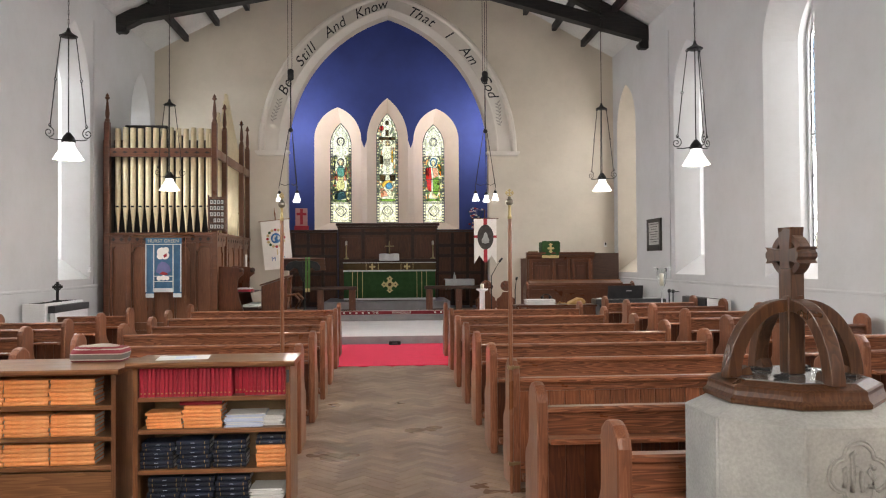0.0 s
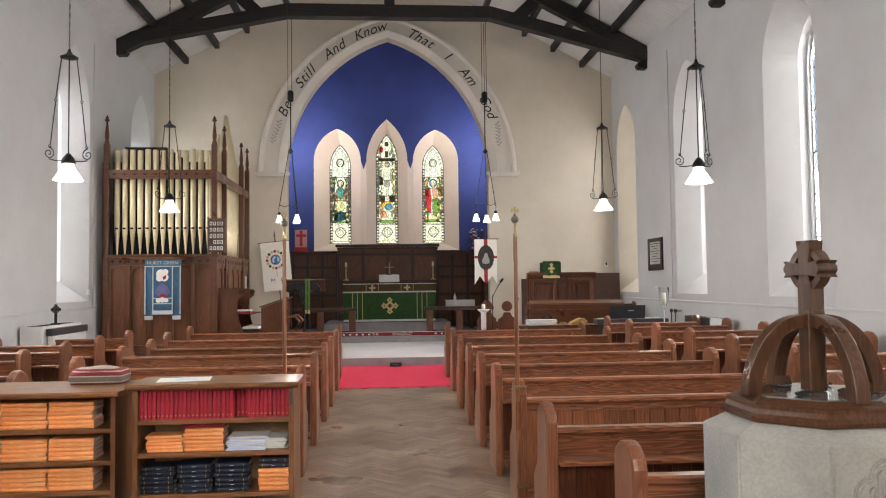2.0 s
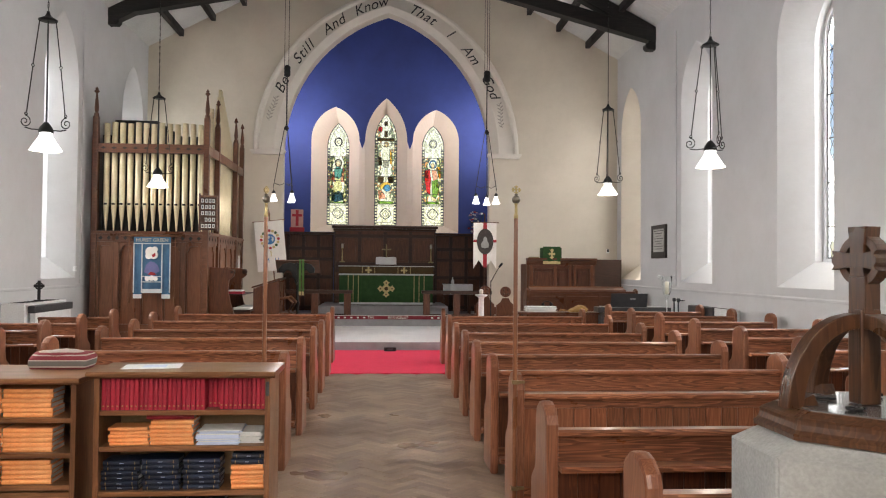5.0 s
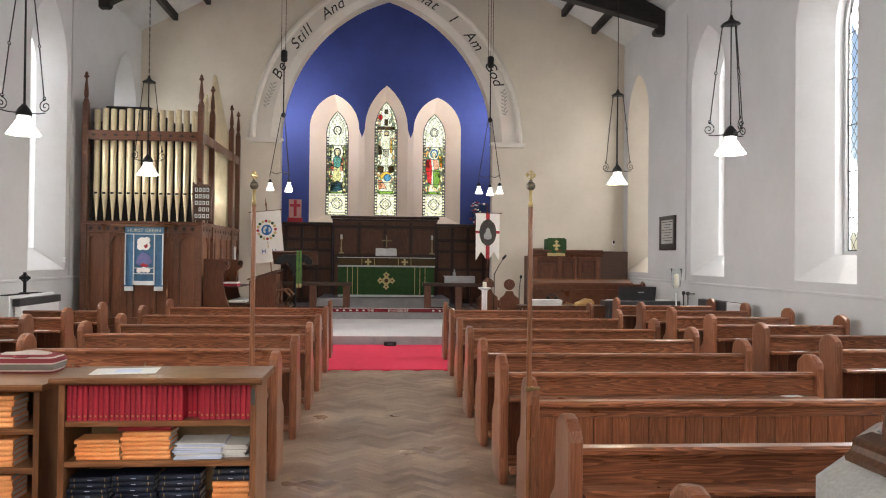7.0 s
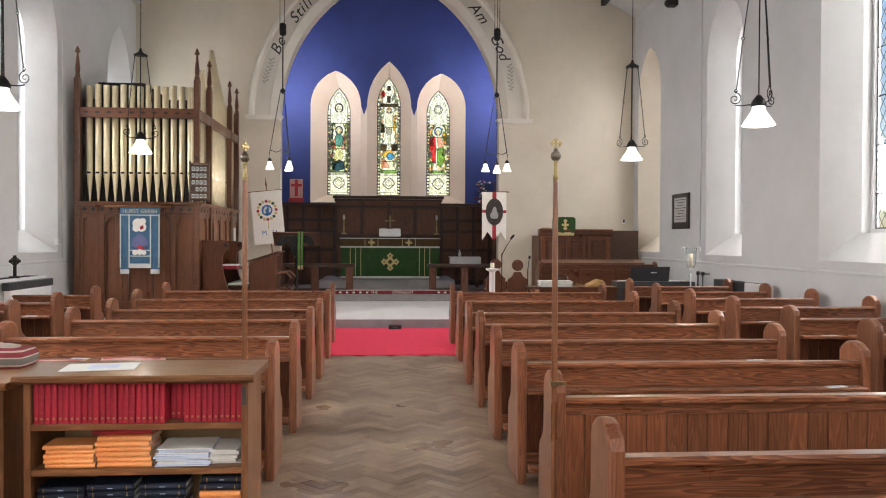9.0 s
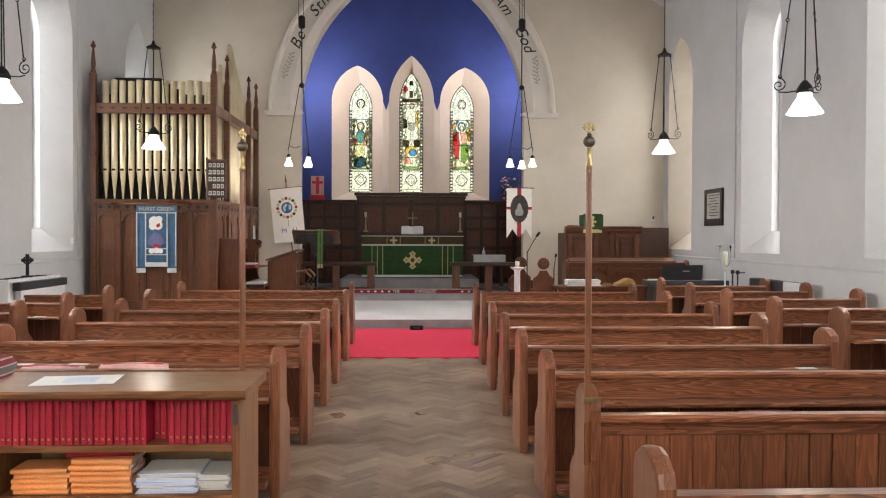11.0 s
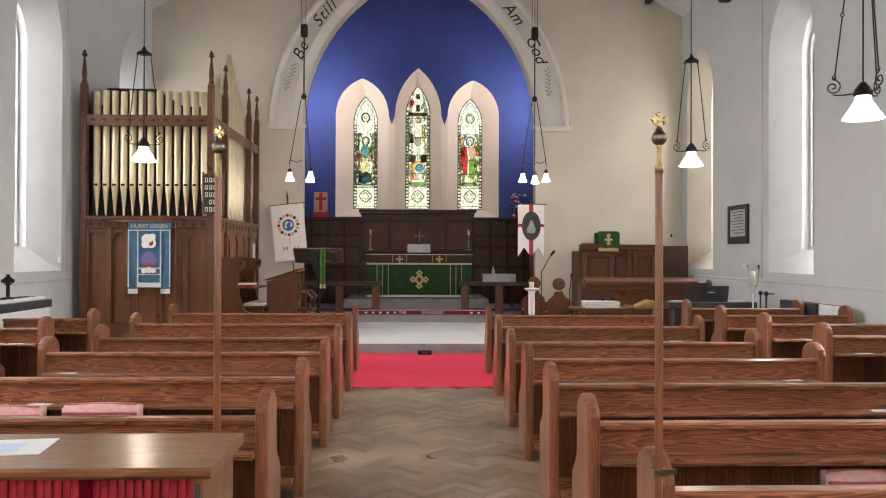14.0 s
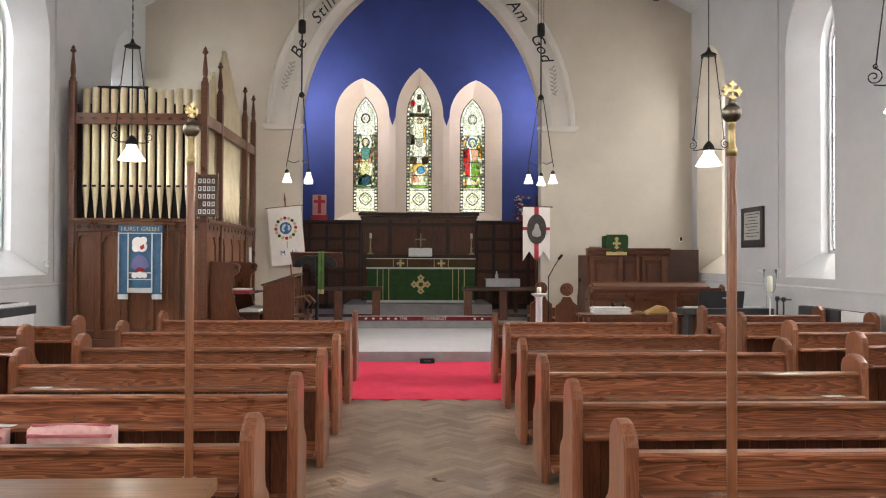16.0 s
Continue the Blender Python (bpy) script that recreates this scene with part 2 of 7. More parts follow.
# near black for the swell box; elsewhere puts shade of openings into colour
BLACK = surface("swell_box_and_shade_black", (0.008, 0.007, 0.006), (0.014, 0.012, 0.010), 5, 60, 0.8)
LETTER = surface("painted_black_letter", (0.012, 0.012, 0.014), (0.02, 0.02, 0.022), 10, 100, 0.6)


# ---- mesh helpers ----
def box(bm, x0, x1, y0, y1, z0, z1, bev=0.0):
    vs = [bm.verts.new((x, y, z)) for z in (z0, z1) for y in (y0, y1) for x in (x0, x1)]
    fs = [bm.faces.new([vs[i] for i in f]) for f in ((0, 2, 3, 1), (4, 5, 7, 6), (0, 1, 5, 4), (2, 6, 7, 3), (0, 4, 6, 2), (1, 3, 7, 5))]
    if bev:
        es = list({e for f in fs for e in f.edges})
        bmesh.ops.bevel(bm, geom=es, offset=bev, segments=2, affect="EDGES", profile=0.6)


def prism(bm, pts, axis, a, b, bev=0.0):
    """An outline of (u, v) pairs pushed from a to b along an axis: X takes (y, z), Y takes (x, z), Z takes (x, y)."""
    def place(u, v, w):
        return {"X": (w, u, v), "Y": (u, w, v), "Z": (u, v, w)}[axis]
    lo = [bm.verts.new(place(u, v, a)) for u, v in pts]
    hi = [bm.verts.new(place(u, v, b)) for u, v in pts]
    n = len(pts)
    caps = [bm.faces.new(lo), bm.faces.new(list(reversed(hi)))]
    sides = [bm.faces.new((lo[i], hi[i], hi[(i + 1) % n], lo[(i + 1) % n])) for i in range(n)]
    bmesh.ops.recalc_face_normals(bm, faces=caps + sides)
    if bev:
        es = list({e for f in caps for e in f.edges})
        bmesh.ops.bevel(bm, geom=es, offset=bev, segments=2, affect="EDGES", profile=0.6)


def lathe(bm, prof, segs=16, at=(0, 0, 0), close=True):
    """Turned solid from (radius, height) pairs round z."""
    rings = []
    for r, z in prof:
        rings.append([bm.verts.new((at[0] + r * math.cos(2 * math.pi * k / segs), at[1] + r * math.sin(2 * math.pi * k / segs), at[2] + z)) for k in range(segs)])
    for p, q in zip(rings, rings[1:]):
        for k in range(segs):
            f = bm.faces.new((p[k], p[(k + 1) % segs], q[(k + 1) % segs], q[k]))
            f.smooth = segs > 8
    if close:
        bm.faces.new(list(reversed(rings[0])))
        bm.faces.new(rings[-1])


def tube(bm, pts, r, segs=6):
    pts = [Vector(p) for p in pts]
    rings = []
    for i, p in enumerate(pts):
        d = (pts[min(i + 1, len(pts) - 1)] - pts[max(i - 1, 0)]).normalized()
        side = d.cross(Vector((0, 0, 1)))
        if side.length < 0.05:
            side = d.cross(Vector((0, 1, 0)))
        side.normalize()
        up = side.cross(d)
        rings.append([bm.verts.new(p + r * (math.cos(2 * math.pi * k / segs) * side + math.sin(2 * math.pi * k / segs) * up)) for k in range(segs)])
    fs = []
    for p, q in zip(rings, rings[1:]):
        for k in range(segs):
            f = bm.faces.new((p[k], p[(k + 1) % segs], q[(k + 1) % segs], q[k]))
            f.smooth = True
            fs.append(f)
    fs += [bm.faces.new(rings[0]), bm.faces.new(rings[-1])]
    bmesh.ops.recalc_face_normals(bm, faces=fs)


def ball(bm, at, r, seg=12, squash=1.0):
    n = seg // 2
    prof = [(max(r * math.sin(math.pi * k / n), 0.0006), -r * squash * math.cos(math.pi * k / n)) for k in range(n + 1)]
    lathe(bm, prof, seg, at)


def linked(name, bm, mat):
    me = bpy.data.meshes.new(name)
    bm.to_mesh(me)
    bm.free()
    me.materials.append(mat)
    return new(name, me)


def part(name, bm, mat, parent, label=""):
    ob = linked(name, bm, mat)
    ob.parent = parent
    if label:
        tagged(ob, label)
    return ob


def thing(name, at, label, category, group="", rz=0.0):
    ob = new(name)
    ob.empty_display_size = 0.1
    ob.matrix_basis = pose(*at, 0, 0, rz)
    return tagged(ob, label, category, group)


def setting(name, bm, mat, label, category):
    return tagged(linked(name, bm, mat), label, category, kind="structure")


def part_box(name, parent, mat, x0, x1, y0, y1, z0, z1, bev=0.0, label=""):
    bm = bmesh.new()
    box(bm, x0, x1, y0, y1, z0, z1, bev)
    return part(name, bm, mat, parent, label)


def part_prism(name, parent, mat, pts, axis, a, b, bev=0.0, label=""):
    bm = bmesh.new()
    prism(bm, pts, axis, a, b, bev)
    return part(name, bm, mat, parent, label)


def pointed(half, z0, spring, apex, n=10, cx=0.0):
    """Outline of a pointed opening, from the lower left up, over and down to the lower right."""
    rise = apex - spring
    r = (half * half + rise * rise) / (2 * half)
    top = math.atan2(rise, r - half)
    left = [(cx - half + r - r * math.cos(top * k / n), spring + r * math.sin(top * k / n)) for k in range(n + 1)]
    right = [(2 * cx - u, v) for u, v in reversed(left[:-1])]
    return [(cx - half, z0)] + left + right + [(cx + half, z0)]


def loft(bm, outer, inner, place_o, place_i):
    a = [bm.verts.new(place_o(*p)) for p in outer]
    b = [bm.verts.new(place_i(*p)) for p in inner]
    n = len(a)
    for i in range(n):
        bm.faces.new((a[i], a[(i + 1) % n], b[(i + 1) % n], b[i]))


def text_mesh(body, size, depth, shear=0.0):
    cu = bpy.data.curves.new("writing", "FONT")
    cu.body, cu.size, cu.extrude, cu.shear = body, size, depth, shear
    cu.align_x, cu.align_y = "CENTER", "CENTER"
    ob = bpy.data.objects.new("writing", cu)
    scene.collection.objects.link(ob)
    bpy.context.view_layer.update()
    me = bpy.data.meshes.new_from_object(ob.evaluated_get(bpy.context.evaluated_depsgraph_get()))
    bpy.data.objects.remove(ob)
    return me


# ---- structure ----
WIN_HALF, WIN_SILL, WIN_SPRING = 0.715, 1.30, 4.72
WIN_APEX = {1: 5.74, -1: 5.93}      # south and north lancets
GL_HALF, GL_SILL, GL_SPRING, GL_APEX = 0.42, 1.66, 4.72, 5.38


def long_wall(name, face, out):
    """A nave wall with its tall pointed openings; out is +1 or -1, the way through the wall."""
    bm = bmesh.new()
    x0, x1 = sorted((face, face + out * 0.7))
    edges = [YW - 0.3] + [v for yb in BAYS for v in (yb - WIN_HALF, yb + WIN_HALF)] + [YA + 0.3]
    for a, b in zip(edges[0::2], edges[1::2]):
        box(bm, x0, x1, a, b, 0, EAVES + 0.3)
    for yb in BAYS:
        box(bm, x0, x1, yb - WIN_HALF, yb + WIN_HALF, 0, WIN_SILL)
        arch = pointed(WIN_HALF, WIN_SILL, WIN_SPRING, WIN_APEX[out], 12, yb)[1:-1]
        mid = len(arch) // 2
        prism(bm, [(yb - WIN_HALF, EAVES + 0.3)] + arch[:mid + 1] + [(yb, EAVES + 0.3)], "X", x0, x1)
        prism(bm, [(yb, EAVES + 0.3)] + arch[mid:] + [(yb + WIN_HALF, EAVES + 0.3)], "X", x0, x1)
    setting(name, bm, PLASTER, "white-painted uneven plaster nave wall", "wall")
    bm = bmesh.new()
    prism(bm, [(face, 1.13), (face - out * 0.010, 1.135), (face - out * 0.012, 1.16), (face, 1.18)], "Y", YW, YA - 0.01)
    setting("trim", bm, PLASTER, "low white-painted plaster string course along wall", "trim")


long_wall("wall_south", WR, 1)
long_wall("wall_north", WL, -1)


def nave_window(index, face, out, yb):
    w = tagged(new("window_%d" % index), "tall pointed lancet window of leaded clear glass in deep white reveal", "window", "nave lancets", "structure")
    w.location = (face, yb, 0)
    o = pointed(WIN_HALF, WIN_SILL, WIN_SPRING, WIN_APEX[out], 12)
    g = pointed(GL_HALF, GL_SILL, GL_SPRING, GL_APEX, 12)
    bm = bmesh.new()
    loft(bm, o, g, lambda u, v: (0, u, v), lambda u, v: (out * 0.40, u, v))
    loft(bm, g, g, lambda u, v: (out * 0.40, u, v), lambda u, v: (out * 0.52, u, v))
    part("reveal", bm, PLASTER_E if (out > 0 and yb > 17) else PLASTER, w)
    # stone frame round the glass
    bm = bmesh.new()
    g2 = pointed(GL_HALF - 0.05, GL_SILL + 0.05, GL_SPRING, GL_APEX - 0.07, 12)
    loft(bm, g, g2, lambda u, v: (out * 0.515, u, v), lambda u, v: (out * 0.515, u, v))
    loft(bm, g2, g2, lambda u, v: (out * 0.515, u, v), lambda u, v: (out * 0.60, u, v))
    part("window_frame", bm, PLASTER, w)
    bm = bmesh.new()
    g3 = pointed(GL_HALF - 0.07, GL_SILL + 0.07, GL_SPRING, GL_APEX - 0.1, 12)
    loft(bm, g2, g3, lambda u, v: (out * 0.556, u, v), lambda u, v: (out * 0.556, u, v))
    part("glazing_bar", bm, LEAD, w)
    bm = bmesh.new()
    prism(bm, pointed(GL_HALF - 0.04, GL_SILL + 0.04, GL_SPRING, GL_APEX - 0.06, 12), "X", out * 0.565, out * 0.569)
    pane = part("pane", bm, CLEAR, w)
    pane.visible_shadow = False
    # leads: diamond lattice clipped to the light, with iron saddle bars
    bm = bmesh.new()
    half = GL_HALF - 0.05

    def inside(u, v):
        if abs(u) > half or v < GL_SILL + 0.05:
            return False
        if v < GL_SPRING:
            return True
        rise = GL_APEX - 0.07 - GL_SPRING
        r = (half * half + rise * rise) / (2 * half)
        return (abs(u) + r - half) ** 2 + (v - GL_SPRING) ** 2 < r * r
    for s in (-1, 1):
        c = GL_SILL - 1.2
        while c < GL_APEX + 1.2:
            run = [(u, c + s * u * 1.5) for u in np.linspace(-half, half, 29)]
            run = [p for p in run if inside(*p)]
            if len(run) > 1:
                (u0, v0), (u1, v1) = run[0], run[-1]
                tube(bm, [(out * 0.562, u0, v0), (out * 0.562, u1, v1)], 0.0045, 4)
            c += 0.19
    z = GL_SILL + 0.5
    while z < GL_APEX - 0.5:
        tube(bm, [(out * 0.555, -half, z), (out * 0.555, half, z)], 0.009, 5)
        z += 0.62
    part("window_leads", bm, LEAD, w)


k = 1
for yb in BAYS:
    nave_window(k, WR, 1, yb)
    nave_window(k + 1, WL, -1, yb)
    k += 2


ARCH_X = 0.05


def arch_wall():
    """The wall with the chancel arch."""
    half, spring, apex = 2.46, 4.28, 7.62
    ridge = EAVES + SLOPE * (WR - AX) + 0.3
    bm = bmesh.new()
    arch = pointed(half, 0.0, spring, apex, 16, ARCH_X)
    mid = len(arch) // 2
    y0, y1 = YA, YA + 0.35
    prism(bm, [(WL, 0)] + arch[:mid + 1] + [(AX, ridge), (WL, EAVES + 0.25)], "Y", y0, y1)
    prism(bm, arch[mid:] + [(WR, 0), (WR, EAVES + 0.25), (AX, ridge)], "Y", y0, y1)
    setting("wall_east_of_nave", bm, PLASTER_E, "cream-white plaster gable wall with tall pointed chancel arch", "wall")
    # raised band round the arch, dying back to the wall at its outer edge
    bm = bmesh.new()
    rings = []
    for o, y in ((0.012, 0.02), (0.012, -0.03), (0.03, -0.045), (0.19, -0.125), (0.215, -0.125), (0.225, -0.095), (0.55, -0.075), (0.57, -0.10), (0.60, -0.13), (0.655, -0.13), (0.69, -0.09), (0.70, 0.02)):
        rings.append([bm.verts.new((u, YA + y, v)) for u, v in pointed(half + o, 4.28, spring, apex + o * 0.76, 22, ARCH_X)[1:-1]])
    for v0, v1 in zip(rings, rings[1:]):
        for i in range(len(v0) - 1):
            bm.faces.new((v0[i], v1[i], v1[i + 1], v0[i + 1]))
    bmesh.ops.remove_doubles(bm, verts=bm.verts, dist=0.0005)
    setting("trim", bm, TRIM, "broad white-painted band round the chancel arch", "trim")
    bm = bmesh.new()
    for s in (-1, 1):
        u0, u1 = sorted((ARCH_X + s * (half - 0.06), ARCH_X + s * (half + 0.76)))
        prism(bm, [(u0 + 0.06, 4.17), (u1 - 0.06, 4.17), (u1 - 0.02, 4.22), (u1, 4.24), (u1, 4.279), (u0, 4.279), (u0, 4.24), (u0 + 0.02, 4.22)], "Y", YA - 0.125, YA + 0.1, 0.008)
    setting("trim", bm, TRIM, "small moulded plaster impost of the chancel arch", "trim")


arch_wall()

# lettering round the arch, word by word along each side
INSCRIPTION = (("Be", -1, 1.57), ("Still", -1, 2.50), ("And", -1, 3.48), ("Know", -1, 4.48), ("That", 1, 4.08), ("I", 1, 3.28), ("Am", 1, 2.57), ("God", 1, 1.68))
LETTER_W = {"i": 0.105, "l": 0.105, "t": 0.125, "I": 0.13, "m": 0.29, "w": 0.25, "B": 0.21, "S": 0.19, "K": 0.22, "A": 0.23, "G": 0.25, "T": 0.20}


def inscription():
    half, spring, rise = 2.46 + 0.36, 4.28, 3.34 + 0.36 * 0.76
    r = (half * half + rise * rise) / (2 * half)
    for word, side, mid in INSCRIPTION:
        top = new("painted_word")
        tagged(top, "black painted italic word on the white arch band", "lettering", "arch inscription")
        total = sum(LETTER_W.get(ch, 0.185) for ch in word)
        s = -total / 2
        for ch in word:
            w = LETTER_W.get(ch, 0.185)
            along = mid + (s + w / 2) * (1 if side < 0 else -1)
            s += w
            ang = along / r
            u = ARCH_X + side * (half - r + r * math.cos(ang))
            v = spring + r * math.sin(ang)
            tilt = (90 - math.degrees(ang)) * (1 if side < 0 else -1)
            me = text_mesh(ch, 0.345, 0.012, 0.32)
            me.materials.append(LETTER)
            ob = new("letter", me)
            ob.parent = top
            ob.matrix_basis = pose(u, YA - 0.085, v, 90, 0, 0) @ pose(0, 0, 0, 0, 0, tilt)


inscription()

MOTIF_GREY = surface("faded_grey_paint", (0.36, 0.34, 0.31), (0.44, 0.42, 0.38), 14, 120, 0.8)


def painted_spray(x, z, lean):
    """A faded painted spray of leaves on the arch band."""
    top = new("painted_spray")
    tagged(top, "faded grey painted leaf spray on the arch band", "painted ornament", "arch ornaments")
    top.matrix_basis = pose(x, YA - 0.092, z, 0, lean, 0)
    bm = bmesh.new()
    tube(bm, [(0.03 * math.sin(9 * v), 0, v) for v in np.linspace(-0.3, 0.3, 15)], 0.007, 5)
    part("stem", bm, MOTIF_GREY, top)
    for k in range(14):
        v, side = -0.28 + 0.042 * k, 1 if k % 2 else -1
        bm = bmesh.new()
        c_, s_ = math.cos(0.7), math.sin(0.7)
        prism(bm, [(side * (u * c_ - w * s_) + 0.03 * math.sin(9 * v), v + u * s_ + w * c_) for u, w in ((0, 0), (0.04, 0.018), (0.075, 0.012), (0.1, 0), (0.075, -0.012), (0.04, -0.018))], "Y", -0.003, 0.003)
        part("leaf", bm, MOTIF_GREY, top)


painted_spray(-2.66, 5.25, 12)
painted_spray(2.76, 5.2, -12)


# unseen west wall; its window is added to let the fill lamp in
bm = bmesh.new()
west = pointed(1.9, 2.0, 4.6, 7.2, 12, AX)
wm = len(west) // 2
wr = EAVES + SLOPE * (WR - AX) + 0.3
prism(bm, [(WL - 0.5, 0), (AX - 1.9, 0)] + west[:wm + 1] + [(AX, wr), (WL - 0.5, EAVES)], "Y", YW - 0.6, YW)
prism(bm, west[wm:] + [(AX + 1.9, 0), (WR + 0.5, 0), (WR + 0.5, EAVES), (AX, wr)], "Y", YW - 0.6, YW)
box(bm, AX - 1.9, AX + 1.9, YW - 0.6, YW, 0, 2.0)
setting("wall_west", bm, PLASTER, "white plaster west wall, unseen, with an added pointed window", "wall")
bm = bmesh.new()
prism(bm, west, "Y", YW - 0.33, YW - 0.326)
west_pane = setting("window_30", bm, CLEAR, "large clear west window, unseen, added for fill light", "window")
west_pane.visible_shadow = False

# ceiling: white boards down each slope, purlins below them
bm = bmesh.new()
for s, xw in ((-1, WL), (1, WR)):
    run = abs(xw - AX)
    y = YW
    while y < YA:
        w = 0.135
        za, zb = EAVES - 0.02, EAVES + SLOPE * run + 0.0
        pts = [(xw + s * 0.3, za - 0.3 * SLOPE), (AX, zb), (AX, zb + 0.04), (xw + s * 0.3, za + 0.04 - 0.3 * SLOPE)]
        prism(bm, pts, "Y", y, y + w - 0.008)
        y += w
    prism(bm, [(xw + s * 0.5, za + 0.1 - 0.5 * SLOPE), (AX, zb + 0.1), (AX, zb + 0.2), (xw + s * 0.5, za + 0.2 - 0.5 * SLOPE)], "Y", YW, YA)
setting("ceiling", bm, WHITEBOARD, "white-painted boarded nave ceiling on two slopes", "ceiling")

for s, xw in ((-1, WL), (1, WR)):
    for d in (0.75, 1.48, 2.2, 3.2, 4.2):
        z = EAVES + SLOPE * d
        bm = bmesh.new()
        x = xw - s * d
        box(bm, x - 0.055, x + 0.055, YW, YA + 0.05, z - 0.16, z + 0.0, 0.012)
        ob = tagged(linked("purlin", bm, BEAM), "black-stained timber purlin under the white boards", "purlin", "roof purlins", "structure")


def truss(y):
    t = tagged(new("roof_truss"), "black-stained timber roof truss with cambered tie beam", "roof truss", "roof trusses", "structure")
    t.location = (0, y, 0)
    ends = ((-1, WL), (1, WR))
    for s, xw in ends:
        run = abs(xw - AX)
        x = xw
        top = EAVES + SLOPE * run
        # cambered tie: from the wall up to the flat middle
        foot = 6.50 if s < 0 else 6.31
        pts = [(x, foot), (AX + s * 2.15, 7.20), (AX + s * 2.15, 7.47), (x, foot + 0.27)]
        part_prism("tie_beam", t, BEAM, pts, "Y", -0.13, 0.13, 0.015)
        pts = [(x, 6.64), (x, 6.34), (AX, top - 0.40), (AX, top - 0.06)]
        part_prism("principal_rafter", t, BEAM, pts, "Y", -0.12, 0.12, 0.015)
        low = foot - 0.15
        part_prism("wall_post", t, BEAM, [(x, low), (x - s * 0.16, low), (x - s * 0.21, low + 0.05), (x - s * 0.21, low + 0.11), (x - s * 0.16, low + 0.14), (x - s * 0.14, foot + 0.06), (x, foot + 0.06)], "Y", -0.11, 0.11, 0.012)
        pts = [(AX + s * 2.9, 7.22), (AX + s * 2.6, 7.3), (AX + s * 3.2, 7.86), (AX + s * 3.4, 7.72)]
        part_prism("strut", t, BEAM, pts, "Y", -0.07, 0.07, 0.01)
    part_box("collar", t, BEAM, AX - 2.15, AX + 2.15, -0.132, 0.132, 7.2, 7.47, 0.015)
    part_box("king_post", t, BEAM, AX - 0.11, AX + 0.11, -0.1, 0.1, 7.475, EAVES + SLOPE * 5.5 - 0.2, 0.012)
    return t


for ty in (16.35, 12.45, 8.6, 4.8, 1.0):
    truss(ty)

# floors
bm = bmesh.new()
box(bm, WL - 0.3, WR + 0.3, YW - 0.3, YE + 0.6, -0.3, -0.012)
setting("floor", bm, GAP, "brown herringbone woodblock nave floor", "floor")
bm = bmesh.new()
box(bm, WL, WR, 14.8, 18.72, -0.012, 0.15)
setting("floor_chancel_step", bm, STEP, "grey stone step up to the crossing", "step")
bm = bmesh.new()
box(bm, WL, WR, 14.83, 18.72, 0.151, 0.158)
setting("floor_crossing", bm, CHFLOOR, "pale floor in front of the chancel arch", "floor")
bm = bmesh.new()
box(bm, WL, WR, 18.72, YE + 0.3, -0.012, 0.305)
setting("floor_chancel", bm, STEP, "grey chancel floor one step higher", "floor")
bm = bmesh.new()
box(bm, AX - 1.72, AX + 1.55, 20.15, YE + 0.1, 0.305, 0.55, 0.01)
setting("floor_predella", bm, STEP, "grey stone altar platform", "step")
bm = bmesh.new()
box(bm, -1.35, 1.6, 11.66, 14.79, -0.012, 0.008, 0.004)
tagged(linked("carpet", bm, CARPET), "bright red carpet laid before the chancel step", "carpet")

# chancel: blue walls and roof

def east_wall():
    """Blue gable wall with three pointed lights whose splays meet at sharp arrises."""
    z0, cusp, pier = 2.52, 5.12, 0.08
    x_lo, x_hi, xa, xb = -2.08, 2.10, -0.65, 0.70
    bays = ((x_lo, xa - pier, 5.02, 6.06), (xa + pier, xb - pier, cusp, 6.34), (xb + pier, x_hi, 5.02, 6.04))
    outl = []
    for a, b, sp, ap in bays:
        outl.append(pointed((b - a) / 2, z0, cusp, ap, 12, (a + b) / 2))
    bm = bmesh.new()
    H = 10.0
    # wall split in three so that every outline stays simple
    box(bm, -4.2, x_lo, YE, YE + 0.6, 0, H)
    box(bm, x_hi, 4.2, YE, YE + 0.6, 0, H)
    box(bm, x_lo, x_hi, YE, YE + 0.6, 0, z0)
    for (a, b, sp, ap), o in zip(bays, outl):
        m = len(o) // 2
        c = (a + b) / 2
        prism(bm, [(a, H)] + o[1:m + 1] + [(c, H)], "Y", YE, YE + 0.6)
        prism(bm, [(c, H)] + o[m:-1] + [(b, H)], "Y", YE, YE + 0.6)
    for xc in (xa, xb):
        box(bm, xc - pier, xc + pier, YE, YE + 0.6, cusp, H)
        prism(bm, [(xc - pier, cusp), (xc, 4.88), (xc + pier, cusp)], "Y", YE - 0.008, YE + 0.12)
    setting("wall_east", bm, BLUE, "deep blue painted east wall of the chancel", "wall")
    for xc in (xa, xb):
        bm = bmesh.new()
        box(bm, xc - pier, xc + pier, YE - 0.004, YE + 0.5, z0, cusp - 0.002)
        setting("trim", bm, CREAM, "cream plaster pier between the east lancets", "trim")
    lights = ((-1.345, 0.315, 5.0, 5.68), (0.02, 0.325, 5.2, 5.98), (1.385, 0.325, 5.0, 5.66))
    for i, ((a, b, sp, ap), o, (gc, gh, gs, ga)) in enumerate(zip(bays, outl, lights)):
        w = tagged(new("window_%d" % (20 + i)), "stained glass lancet in a broad cream splay above the altar", "window", "east lancets", "structure")
        g = pointed(gh, 2.74, gs, ga, 12, gc)
        bm = bmesh.new()
        loft(bm, o, g, lambda u, v: (u, YE - 0.004, v), lambda u, v: (u, YE + 0.42, v))
        part("reveal", bm, CREAM, w)
        stained(w, gc, gh, gs, ga, i)


